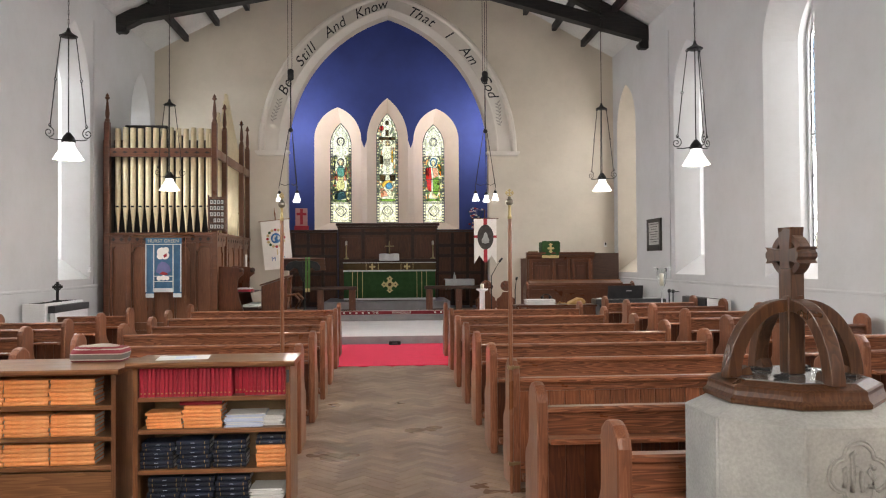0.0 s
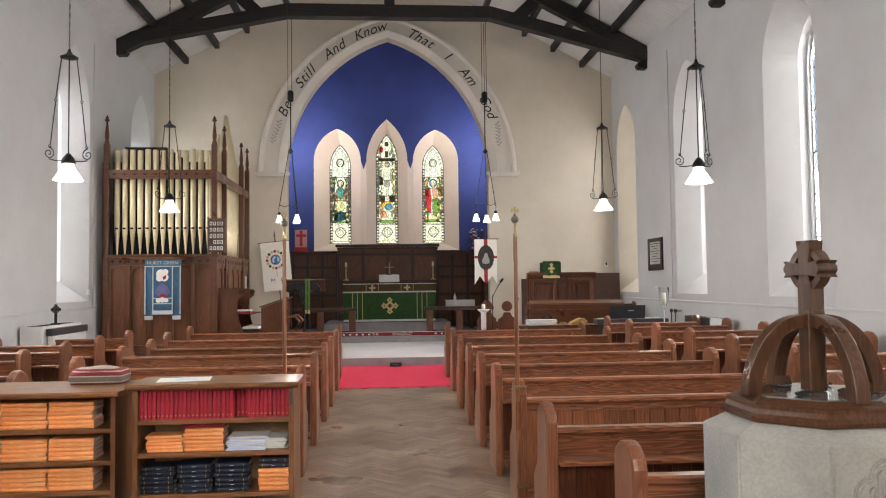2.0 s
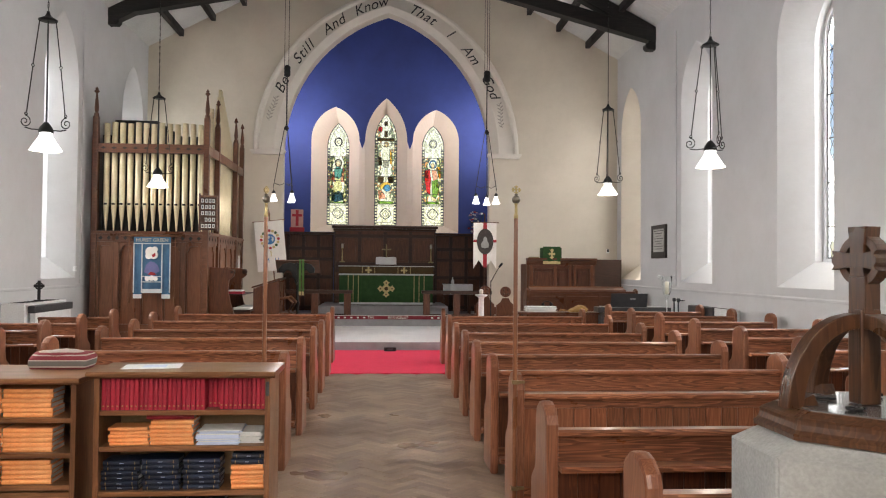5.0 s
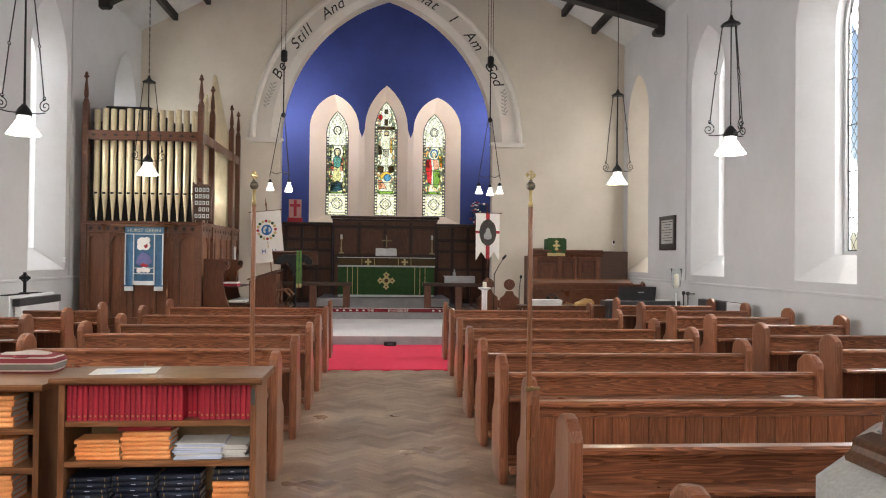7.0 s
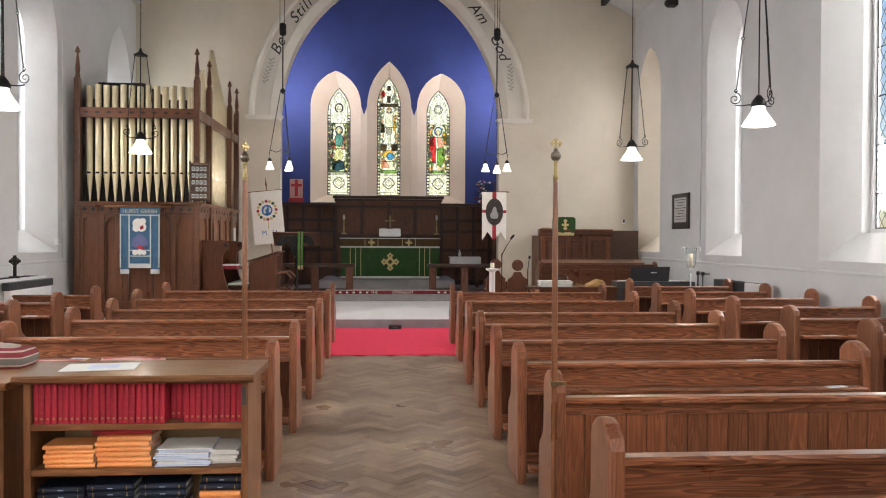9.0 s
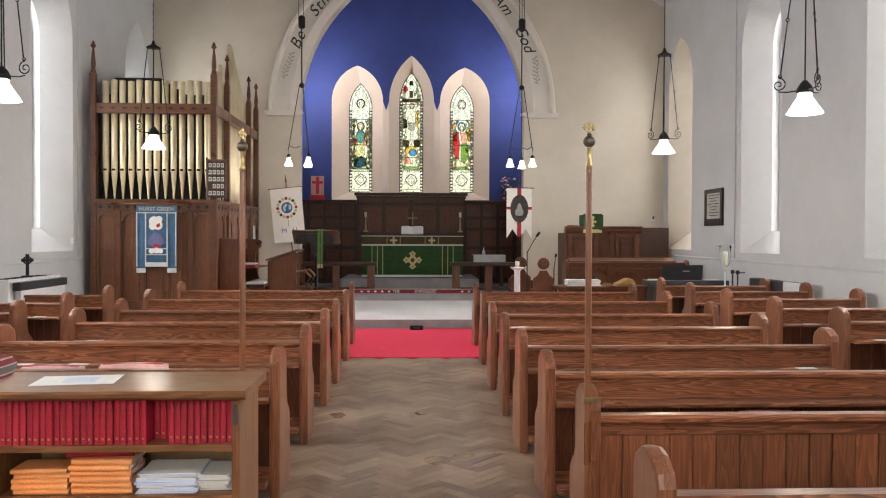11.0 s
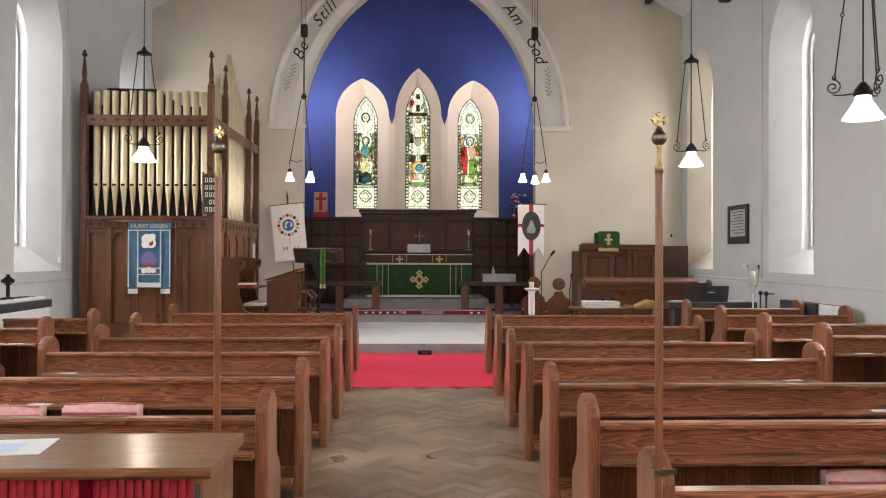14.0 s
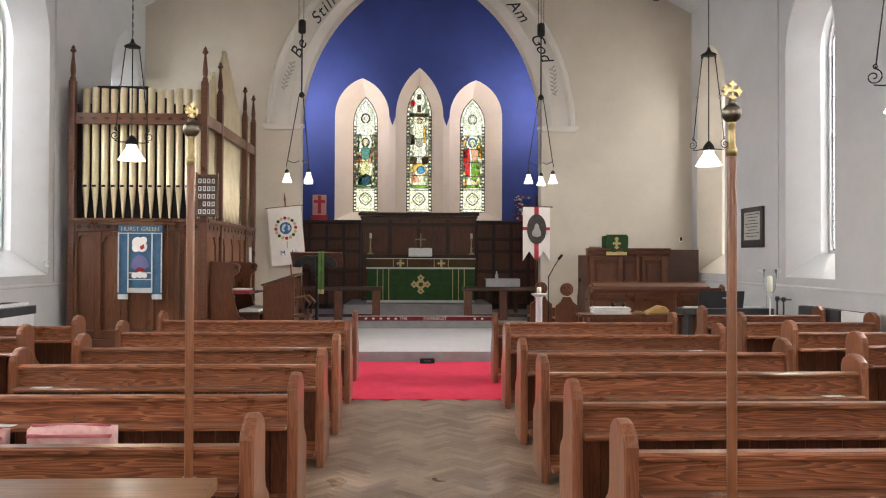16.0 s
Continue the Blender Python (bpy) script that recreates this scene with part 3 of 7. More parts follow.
def stained(w, gc, gh, gs, ga, i):
    y = YE + 0.43
    bm = bmesh.new()
    prism(bm, pointed(gh + 0.01, 2.72, gs, ga + 0.02, 12, gc), "Y", y, y + 0.006)
    part("pane", bm, STAINED[i], w, "painted stained glass light")
    cames = []
    for layer, (tint, pts) in enumerate(FIGURES[i]):
        bm = bmesh.new()
        prism(bm, [(gc + u * 0.88, v) for u, v in pts], "Y", y - 0.006 - 0.0012 * layer, y - 0.0055 - 0.0012 * layer)
        line = [(gc + u * 0.88, y - 0.016 - 0.0012 * layer, v) for u, v in pts]
        cames.append(line + line[:1])
        piece = part("glass_piece", bm, GLASSES[tint], w)
        piece.visible_shadow = False
    bm = bmesh.new()
    for rz in ((3.30, 3.335, 3.66, 4.02, 4.36, 4.70) if i != 1 else (3.30, 3.335, 3.68, 4.16, 4.62, 5.12)):
        box(bm, gc - gh, gc + gh, y - 0.034, y - 0.026, rz - 0.007, rz + 0.007)
    for o, t in ((0.0, 0.022), (0.075, 0.012)):
        p = pointed(gh - o, 2.74 + o, gs, ga - o * 1.3, 12, gc)
        q = pointed(gh - o - t, 2.74 + o + t, gs, ga - o * 1.3 - t * 1.3, 12, gc)
        loft(bm, p, q, lambda u, v: (u, y - 0.008, v), lambda u, v: (u, y - 0.008, v))
    z = 2.80
    while z < gs:
        for s in (-1, 1):
            box(bm, gc + s * (gh - 0.0475) - 0.035, gc + s * (gh - 0.0475) + 0.03, y - 0.012, y - 0.003, z - 0.02, z + 0.02)
        z += 0.085
    for line in cames:
        tube(bm, line, 0.006, 4)
    # lozenge in the bottom panel
    for r, t in ((0.17, 0.016), (0.10, 0.012)):
        sq = [(gc - r, 3.08), (gc, 3.08 + r), (gc + r, 3.08), (gc, 3.08 - r)]
        for (u0, v0), (u1, v1) in zip(sq, sq[1:] + sq[:1]):
            tube(bm, [(u0, y - 0.01, v0), (u1, y - 0.006, v1)], t / 2, 4)
    tube(bm, [(gc + 0.15 * math.cos(t), y - 0.007, 3.08 + 0.15 * math.sin(t)) for t in np.linspace(0, 2 * math.pi, 17)], 0.008, 4)
    part("window_leads", bm, LEAD, w)


def stained_material(name, seed, palette, centre, head=4.70, dim=0.0):
    """Coloured glass: pale quarries at head and foot, a mosaic of deep colours between."""
    m, nt, ns, ls, b = nodes_of(name)
    tc = ns.new("ShaderNodeTexCoord").outputs["Object"]
    mp = ns.new("ShaderNodeMapping")
    mp.inputs["Location"].default_value = (seed, 0, seed * 2)
    mp.inputs["Scale"].default_value = (1.0, 0.01, 0.62)
    ls.new(tc, mp.inputs["Vector"])
    v = ns.new("ShaderNodeTexVoronoi")
    v.inputs["Scale"].default_value = 24
    ls.new(mp.outputs[0], v.inputs["Vector"])
    sep = ns.new("ShaderNodeSeparateColor")
    ls.new(v.outputs["Color"], sep.inputs[0])
    r = ns.new("ShaderNodeValToRGB")
    r.color_ramp.interpolation = "CONSTANT"
    e = r.color_ramp.elements
    for j, c in enumerate(palette):
        p = j / len(palette)
        k = e[j] if j < 2 else e.new(p)
        k.position, k.color = p, (*c, 1)
    ls.new(sep.outputs[0], r.inputs[0])
    pale = ns.new("ShaderNodeValToRGB")
    pale.color_ramp.elements[0].color = (0.54, 0.53, 0.37, 1)
    pale.color_ramp.elements[1].color = (0.80, 0.78, 0.64, 1)
    ls.new(sep.outputs[1], pale.inputs[0])
    xyz = ns.new("ShaderNodeSeparateXYZ")
    ls.new(tc, xyz.inputs[0])
    band = ns.new("ShaderNodeValToRGB")
    band.color_ramp.interpolation = "CONSTANT"
    q = band.color_ramp.elements
    q[0].position, q[0].color = 0.0, (0, 0, 0, 1)
    q[1].position, q[1].color = 0.333, (1, 1, 1, 1)
    k = q.new(head / 10.0)
    k.color = (0, 0, 0, 1)
    div = ns.new("ShaderNodeMath")
    div.operation = "DIVIDE"
    div.inputs[1].default_value = 10.0
    ls.new(xyz.outputs["Z"], div.inputs[0])
    ls.new(div.outputs[0], band.inputs[0])
    off = ns.new("ShaderNodeMath")
    off.operation = "SUBTRACT"
    off.inputs[1].default_value = centre
    ls.new(xyz.outputs["X"], off.inputs[0])
    mag = ns.new("ShaderNodeMath")
    mag.operation = "ABSOLUTE"
    ls.new(off.outputs[0], mag.inputs[0])
    wob = noise_node(ns, ls, tc, 3.2, 2)
    plus = ns.new("ShaderNodeMath")
    plus.operation = "MULTIPLY_ADD"
    plus.inputs[1].default_value, plus.inputs[2].default_value = 0.32, -0.16
    ls.new(wob.outputs[0], plus.inputs[0])
    tot = ns.new("ShaderNodeMath")
    ls.new(mag.outputs[0], tot.inputs[0])
    ls.new(plus.outputs[0], tot.inputs[1])
    ground = ramp(ns, [(0.11, (1, 1, 1)), (0.13, (dim, dim, dim))])
    ls.new(tot.outputs[0], ground.inputs[0])
    rich = mixed(ns, ls, "MIX", ground.outputs[0], r.outputs[0], pale.outputs[0])
    col = mixed(ns, ls, "MIX", band.outputs[0], pale.outputs[0], rich)
    edge = ns.new("ShaderNodeTexVoronoi")
    edge.feature = "DISTANCE_TO_EDGE"
    edge.inputs["Scale"].default_value = 24
    ls.new(mp.outputs[0], edge.inputs["Vector"])
    line = ramp(ns, [(0.02, (0.01, 0.01, 0.01)), (0.05, (1, 1, 1))])
    ls.new(edge.outputs["Distance"], line.inputs[0])
    col = mixed(ns, ls, "MULTIPLY", 0.55, col, line.outputs[0])
    ls.new(col, b.inputs["Base Color"])
    b.inputs["Transmission Weight"].default_value = 1.0
    b.inputs["Roughness"].default_value = 0.25
    b.inputs["IOR"].default_value = 1.05
    return m


OLIVE = ((0.03, 0.045, 0.025), (0.30, 0.28, 0.12), (0.02, 0.03, 0.02), (0.16, 0.19, 0.08), (0.52, 0.48, 0.28), (0.06, 0.09, 0.06), (0.25, 0.08, 0.04), (0.03, 0.04, 0.03))
PALE = ((0.55, 0.52, 0.34), (0.10, 0.12, 0.06), (0.20, 0.24, 0.12), (0.66, 0.62, 0.45), (0.40, 0.22, 0.08), (0.05, 0.06, 0.04), (0.10, 0.12, 0.07), (0.62, 0.58, 0.42))
GARDEN = ((0.45, 0.42, 0.22), (0.14, 0.22, 0.07), (0.60, 0.55, 0.34), (0.04, 0.05, 0.03), (0.55, 0.28, 0.08), (0.66, 0.60, 0.42), (0.08, 0.12, 0.05), (0.04, 0.05, 0.04))
STAINED = [stained_material("stained_glass_olive", 1.3, OLIVE, -1.345), stained_material("stained_glass_pale", 4.7, PALE, 0.02, 7.0, 0.15), stained_material("stained_glass_garden", 8.1, GARDEN, 1.385, 4.70, 0.1)]
GLASSES = {n: glass("coloured_glass_" + n, c, 0.2) for n, c in (("flesh", (0.95, 0.78, 0.60)), ("white", (0.97, 0.95, 0.88)), ("teal", (0.14, 0.36, 0.36)), ("blue", (0.12, 0.34, 0.66)), ("red", (0.72, 0.06, 0.08)), ("gold", (0.90, 0.58, 0.14)), ("green", (0.24, 0.42, 0.10)), ("umber", (0.10, 0.07, 0.04)), ("rose", (0.88, 0.45, 0.36)), ("straw", (0.80, 0.76, 0.46)), ("navy", (0.04, 0.10, 0.16)), ("grey", (0.50, 0.48, 0.46)))}


def oval_outline(cx, cz, a, b, n=14):
    return [(cx + a * math.cos(2 * math.pi * k / n), cz + b * math.sin(2 * math.pi * k / n)) for k in range(n)]


def halo(cx, cz, outer, inner, n=12):
    """A ring open at its foot."""
    turn = [math.radians(-75 + 330 * k / n) for k in range(n + 1)]
    return [(cx + outer * math.cos(t), cz + outer * math.sin(t)) for t in turn] + [(cx + inner * math.cos(t), cz + inner * math.sin(t)) for t in reversed(turn)]


FIGURES = (
    [("umber", halo(0, 5.13, 0.13, 0.10, 18)), ("white", [(-0.05, 5.10), (-0.03, 5.17), (0.03, 5.18), (0.06, 5.13), (0.03, 5.08)]), ("umber", halo(0, 4.52, 0.12, 0.09)), ("flesh", oval_outline(0, 4.50, 0.065, 0.085)), ("teal", [(-0.06, 4.42), (-0.13, 4.32), (-0.10, 4.12), (0.0, 4.05), (0.10, 4.12), (0.13, 4.32), (0.06, 4.42)]), ("rose", [(-0.14, 4.30), (-0.21, 4.15), (-0.19, 3.98), (-0.08, 3.98), (-0.11, 4.12)]), ("rose", [(0.14, 4.30), (0.21, 4.15), (0.19, 3.98), (0.08, 3.98), (0.11, 4.12)]), ("straw", [(-0.09, 4.10), (0.08, 4.10), (0.14, 3.80), (0.02, 3.60), (-0.16, 3.62), (-0.14, 3.85)]), ("navy", [(-0.2, 3.60), (0.0, 3.72), (0.14, 3.66), (0.2, 3.46), (-0.05, 3.40), (-0.22, 3.43)]), ("white", oval_outline(-0.2, 3.82, 0.035, 0.04, 8)), ("white", oval_outline(0.2, 3.78, 0.035, 0.04, 8)), ("green", [(-0.25, 3.36), (0.25, 3.36), (0.25, 3.40), (-0.25, 3.40)])],
    [("umber", [(-0.28, 5.18), (0.28, 5.18), (0.28, 5.27), (-0.28, 5.27)]), ("umber", [(-0.055, 5.30), (0.055, 5.30), (0.055, 5.48), (-0.055, 5.48)]), ("umber", [(-0.06, 5.63), (0.06, 5.63), (0.05, 5.76), (-0.05, 5.76)]), ("red", oval_outline(-0.19, 5.53, 0.075, 0.085)), ("gold", halo(0.01, 5.08, 0.085, 0.066, 12)), ("flesh", oval_outline(0.01, 5.07, 0.045, 0.06, 10)), ("white", [(-0.28, 5.16), (-0.10, 4.95), (-0.12, 4.70), (-0.09, 4.56), (0.09, 4.56), (0.12, 4.70), (0.11, 4.95), (0.28, 5.16), (0.09, 5.02), (-0.07, 5.02)]), ("grey", [(-0.09, 4.60), (0.09, 4.62), (0.10, 4.45), (0.0, 4.40), (-0.10, 4.46)]), ("white", [(-0.04, 4.42), (0.06, 4.42), (0.05, 4.05), (0.0, 4.0)]), ("umber", [(-0.26, 4.76), (-0.14, 4.70), (-0.12, 4.48), (-0.24, 4.46)]), ("gold", [(0.14, 4.95), (0.2, 4.85), (0.2, 4.50), (0.13, 4.52)]), ("umber", [(-0.26, 4.16), (-0.05, 4.14), (-0.08, 3.96), (-0.26, 3.98)]), ("umber", [(0.07, 4.14), (0.26, 4.16), (0.26, 3.98), (0.09, 3.96)]), ("gold", [(-0.22, 3.86), (-0.1, 3.98), (0.10, 4.0), (0.2, 3.92), (0.02, 3.92), (-0.14, 3.76)]), ("blue", oval_outline(0.05, 3.82, 0.12, 0.10)), ("rose", [(-0.25, 3.76), (-0.14, 3.76), (-0.02, 3.62), (0.02, 3.52), (-0.22, 3.5)]), ("white", [(0.02, 3.70), (0.16, 3.70), (0.2, 3.48), (0.04, 3.48)]), ("green", [(-0.25, 3.36), (0.25, 3.36), (0.25, 3.44), (-0.25, 3.44)])],
    [("blue", halo(0.0, 4.53, 0.13, 0.09)), ("flesh", oval_outline(0.0, 4.48, 0.06, 0.085)), ("red", [(-0.27, 4.34), (-0.1, 4.40), (-0.06, 4.1), (-0.08, 3.62), (-0.2, 3.7), (-0.26, 4.0)]), ("rose", [(-0.05, 4.37), (0.12, 4.36), (0.17, 4.12), (0.02, 4.05)]), ("gold", [(0.13, 4.47), (0.27, 4.46), (0.26, 4.12), (0.18, 4.16)]), ("green", [(-0.03, 4.04), (0.17, 4.1), (0.22, 3.75), (0.1, 3.52), (-0.02, 3.6)]), ("flesh", [(-0.06, 3.62), (0.08, 3.56), (0.16, 3.45), (-0.02, 3.46)]), ("green", [(-0.25, 3.37), (0.25, 3.37), (0.2, 3.43), (-0.2, 3.45)]), ("grey", halo(0, 5.12, 0.13, 0.11, 18)), ("white", oval_outline(0, 5.12, 0.08, 0.09, 14))],
)
east_wall()
for name, x0, x1 in (("wall_chancel_north", -3.75, -3.15), ("wall_chancel_south", 3.3, 3.9)):
    bm = bmesh.new()
    box(bm, x0, x1, YA + 0.35, YE, 0, 9.6)
    setting(name, bm, BLUE, "blue painted chancel side wall", "wall")
bm = bmesh.new()
prism(bm, [(-4.2, 7.6), (AX, 10.3), (4.3, 7.6), (4.3, 7.9), (AX, 10.6), (-4.2, 7.9)], "Y", YA + 0.3, YE + 0.6)
setting("ceiling_chancel", bm, WHITEBOARD, "white boarded chancel ceiling", "ceiling")

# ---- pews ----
# floor colour darkened to put the shade between the pews into it
UNDER = surface("shaded_floor_boards", (0.065, 0.035, 0.021), (0.105, 0.058, 0.035), 1.6, 14, 0.45, bump_s=0.05)
END_PROFILE = [(0, 0), (0.40, 0), (0.40, 0.42), (0.388, 0.462), (0.35, 0.492), (0.31, 0.52), (0.288, 0.56), (0.28, 0.62), (0.28, 0.795), (0.262, 0.838), (0.20, 0.878), (0.15, 0.888), (0.13, 0.888), (0.08, 0.878), (0.018, 0.838), (0, 0.795)]


def pew(x0, x1, label, group, boarded=False):
    """A pew facing +y; its bench ends are at x0 and x1, its back's foot at y = 0.05."""
    p = thing("pew", (0, 0, 0), label, "pew", group)
    for x in (x0, x1 - 0.062):
        part_prism("bench_end", p, PINE_Z, END_PROFILE, "X", x, x + 0.062, 0.019)
    a, b = x0 + 0.06, x1 - 0.06
    part_prism("top_rail", p, PINE_X, [(0.03, 0.728), (0.022, 0.738), (0.022, 0.754), (0.035, 0.765), (0.095, 0.765), (0.105, 0.754), (0.105, 0.728)], "X", a, b)
    part_box("back_plank", p, PINE_X, a, b, 0.045, 0.085, 0.675 if boarded else 0.607, 0.729, 0.004)
    if not boarded:
        part_prism("book_ledge", p, PINE_X, [(-0.06, 0.580), (-0.06, 0.598), (-0.05, 0.607), (0.085, 0.607), (0.085, 0.580)], "X", a, b)
    part_box("bottom_rail", p, PINE_X, a, b, 0.035, 0.085, 0.06, 0.19, 0.004)
    n = round((b - a) / 0.105)
    w = (b - a) / n
    me = None
    for k in range(n):
        if me is None:
            bm = bmesh.new()
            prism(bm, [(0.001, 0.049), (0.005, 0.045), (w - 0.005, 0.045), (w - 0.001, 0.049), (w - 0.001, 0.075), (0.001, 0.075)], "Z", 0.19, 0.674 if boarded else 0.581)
            # boards under a ledge take the pine with shade in its colour
            ob = part("board", bm, PINE_Z if boarded else PINE_SHADED, p)
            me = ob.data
        else:
            ob = new("board", me)
            ob.parent = p
        ob.location = (a + k * w, 0, 0)
    part_box("seat", p, PINE_X, a, b, 0.08, 0.44, 0.425, 0.455, 0.008)
    part_box("seat_rail", p, PINE_X, a, b, 0.37, 0.40, 0.30, 0.425)
    part_box("kneeling_rail", p, PINE_X, a, b, -0.12, -0.03, 0.10, 0.14, 0.01)
    return p


PEW = "varnished pine pew with rounded bench ends"
ROWS_R = [2.95, 4.03, 5.10, 6.18, 7.28, 8.44, 9.58, 11.15, 12.78]
SHIFT_R = [0.0, -0.03, 0.0, 0.0, 0.005, 0.02, 0.03, 0.08, 0.12]
ROWS_L = [6.33, 7.57, 8.88, 9.97, 11.46, 12.95]
ROWS_OR = [4.67 + 1.25 * k for k in range(8)]
ROWS_OL = [6.4, 7.53, 8.66, 9.8, 10.95, 12.2]
first = pew(0.80, 3.14, PEW, "south middle pews")
first.location = (SHIFT_R[1], ROWS_R[1] - 0.06, 0)
for y, dx in zip(ROWS_R[3:], SHIFT_R[3:]):
    copy_thing(first, pose(dx, y - 0.06, 0))
plain = pew(0.80, 3.14, "varnished pine pew with a tall boarded back", "south middle pews", True)
plain.location = (SHIFT_R[2], ROWS_R[2] - 0.06, 0)
short = pew(0.89, 3.14, PEW + ", half behind the font", "south middle pews")
short.location = (0, ROWS_R[0] - 0.06, 0)
first = pew(-3.06, -0.74, PEW, "north middle pews")
first.location = (0, ROWS_L[0] - 0.06, 0)
for y in ROWS_L[1:4]:
    copy_thing(first, pose(0, y - 0.06, 0))
longer = pew(-3.26, -0.76, PEW, "north middle pews")
longer.location = (0, ROWS_L[4] - 0.06, 0)
copy_thing(longer, pose(-0.04, ROWS_L[5] - 0.06, 0.008))
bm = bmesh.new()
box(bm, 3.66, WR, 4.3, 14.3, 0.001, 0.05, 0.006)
setting("pew_platform", bm, UNDER, "low boarded platform under the wall pews, shade put into its colour", "platform")
first = pew(3.82, 5.5, PEW + " against the wall", "south wall pews")
first.location = (0, ROWS_OR[0] - 0.06, 0.05)
for y in ROWS_OR[1:]:
    copy_thing(first, pose(0, y - 0.06, 0.05))
first = pew(-5.42, -3.98, PEW + " against the wall", "north wall pews")
first.location = (0, ROWS_OL[0] - 0.06, 0)
for y in ROWS_OL[1:]:
    copy_thing(first, pose(0, y - 0.06, 0))

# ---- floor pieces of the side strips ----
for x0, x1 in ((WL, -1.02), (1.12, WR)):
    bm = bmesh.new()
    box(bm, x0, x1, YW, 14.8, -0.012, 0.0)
    setting("floor_under_pews", bm, UNDER, "floor boards under the pews, shade put into their dark colour", "floor")

# ---- bookcases and books ----
RED_BOOK = surface("red_cloth_binding", (0.30, 0.004, 0.020), (0.40, 0.008, 0.032), 12, 200, 0.6, spread=0.16)
ORANGE_BOOK = surface("orange_card_cover", (0.80, 0.26, 0.07), (0.88, 0.40, 0.16), 7, 120, 0.45, spread=0.13)
NAVY_BOOK = surface("navy_leather_binding", (0.006, 0.009, 0.022), (0.012, 0.018, 0.04), 12, 200, 0.33, spread=0.3)
PAPER = surface("white_paper", (0.72, 0.72, 0.72), (0.80, 0.80, 0.79), 9, 200, 0.8, spread=0.05)
PAPER_BLUE = surface("pale_blue_paper", (0.55, 0.62, 0.80), (0.62, 0.68, 0.84), 9, 200, 0.8, spread=0.05)
GOLD = surface("gold_tooling", (0.38, 0.24, 0.08), (0.48, 0.33, 0.13), 9, 200, 0.4, 0.6)
CARD = surface("bookcase_back_board", (0.30, 0.19, 0.10), (0.36, 0.24, 0.13), 4, 60, 0.6)


def bookcase(at, width, depth, height, shelves, label, plinth=0.0):
    c = thing("bookcase", at, label, "bookcase")
    t = 0.028
    for x in (0.02, width - 0.02 - 0.03):
        part_box("side_panel", c, OAK_Z, x, x + 0.03, 0.02, depth - 0.02, 0, height - 0.035, 0.003)
    part_prism("top", c, OAK_X, [(-0.015, height - 0.035), (-0.03, height - 0.022), (-0.03, height - 0.008), (-0.02, height), (depth, height), (depth, height - 0.035)], "X", -0.012, width + 0.012, 0.004)
    for z in shelves:
        part_box("shelf", c, OAK_X, 0.05, width - 0.05, 0.025, depth - 0.03, z - t, z, 0.003)
    part_box("back_panel", c, CARD, 0.05, width - 0.05, depth - 0.028, depth - 0.021, 0.01, height - 0.036)
    if not plinth:
        part_box("name_plate", c, LEAD, width - 0.044, width - 0.027, 0.0155, 0.0195, height - 0.14, height - 0.06, label="small grey metal plate")
    if plinth:
        part_box("base_board", c, OAK_X, 0.05, width - 0.05, 0.022, 0.045, 0.0, plinth, 0.003)
    return c


def book_upright(at, t, h, d, mat, label, group, tilt=0.0):
    """A bound book standing with its spine to -y."""
    b = thing("book", at, label, "book", group)
    b.matrix_basis = pose(*at, 0, tilt, 0)
    prof = [(0.0003, 0.001), (t * 0.12, -0.0022), (t * 0.5, -0.004), (t * 0.88, -0.0022), (t - 0.0003, 0.001), (t - 0.001, d), (t - 0.004, d), (t - 0.004, 0.012), (0.004, 0.012), (0.004, d), (0.001, d)]
    part_prism("binding", b, mat, prof, "Z", 0, h)
    part_box("page_block", b, PAPER, 0.0045, t - 0.0045, 0.0125, d - 0.006, 0.004, h - 0.005)
    part_box("spine_title", b, GOLD, t * 0.34, t * 0.66, -0.0052, -0.002, 0.019, 0.027)
    for z in (0.05, 0.085, 0.12, 0.15):
        part_box("spine_band", b, mat, 0.001, t - 0.001, -0.0053, -0.001, z, z + 0.003)
    return b


def book_flat(at, w, d, t, mat, label, group, rz=0.0):
    """A book lying with its spine or long edge to -y."""
    b = thing("book", at, label, "book", group, rz)
    prof = [(0.004, 0.0), (d, 0.0), (d, 0.003), (0.01, 0.003), (0.01, t - 0.003), (d, t - 0.003), (d, t), (0.004, t), (-0.002, t * 0.75), (-0.003, t * 0.5), (-0.002, t * 0.25)]
    part_prism("binding", b, mat, prof, "X", 0, w)
    part_box("page_block", b, PAPER, 0.003, w - 0.003, 0.0105, d - 0.004, 0.0032, t - 0.0032)
    if mat is NAVY_BOOK:
        part_box("spine_title", b, PAPER_BLUE, w * 0.44, w * 0.56, -0.0042, -0.002, t * 0.44, t * 0.54)
        for u in (0.12, 0.85):
            part_box("spine_band", b, GOLD, w * u, w * u + 0.004, -0.0042, -0.0015, t * 0.2, t * 0.8)
    return b


CASE_X, CASE_Y, CASE_H = -1.628, 4.735, 0.952
case = bookcase((CASE_X, CASE_Y, 0), 1.005, 0.42, CASE_H, (0.065, 0.282, 0.532, 0.732), "varnished oak bookcase filled with hymn books", 0.0)
rng = random.Random(4)
x = CASE_X + 0.056
n = 0
proto = book_upright((x, CASE_Y + 0.035, 0.7325), 0.0245, 0.176, 0.13, RED_BOOK, "red cloth-bound hymn book standing on the shelf", "red hymn books")
while x < CASE_X + 0.925:
    x += 0.0250 + rng.uniform(0.0, 0.0012)
    n += 1
    back = 0.09 if n in (22, 23, 24) else 0.02 if n > 24 else 0.0
    copy_thing(proto, pose(x, CASE_Y + 0.035 + rng.uniform(-0.004, 0.006) + back, 0.7325, 0, 0, 0))


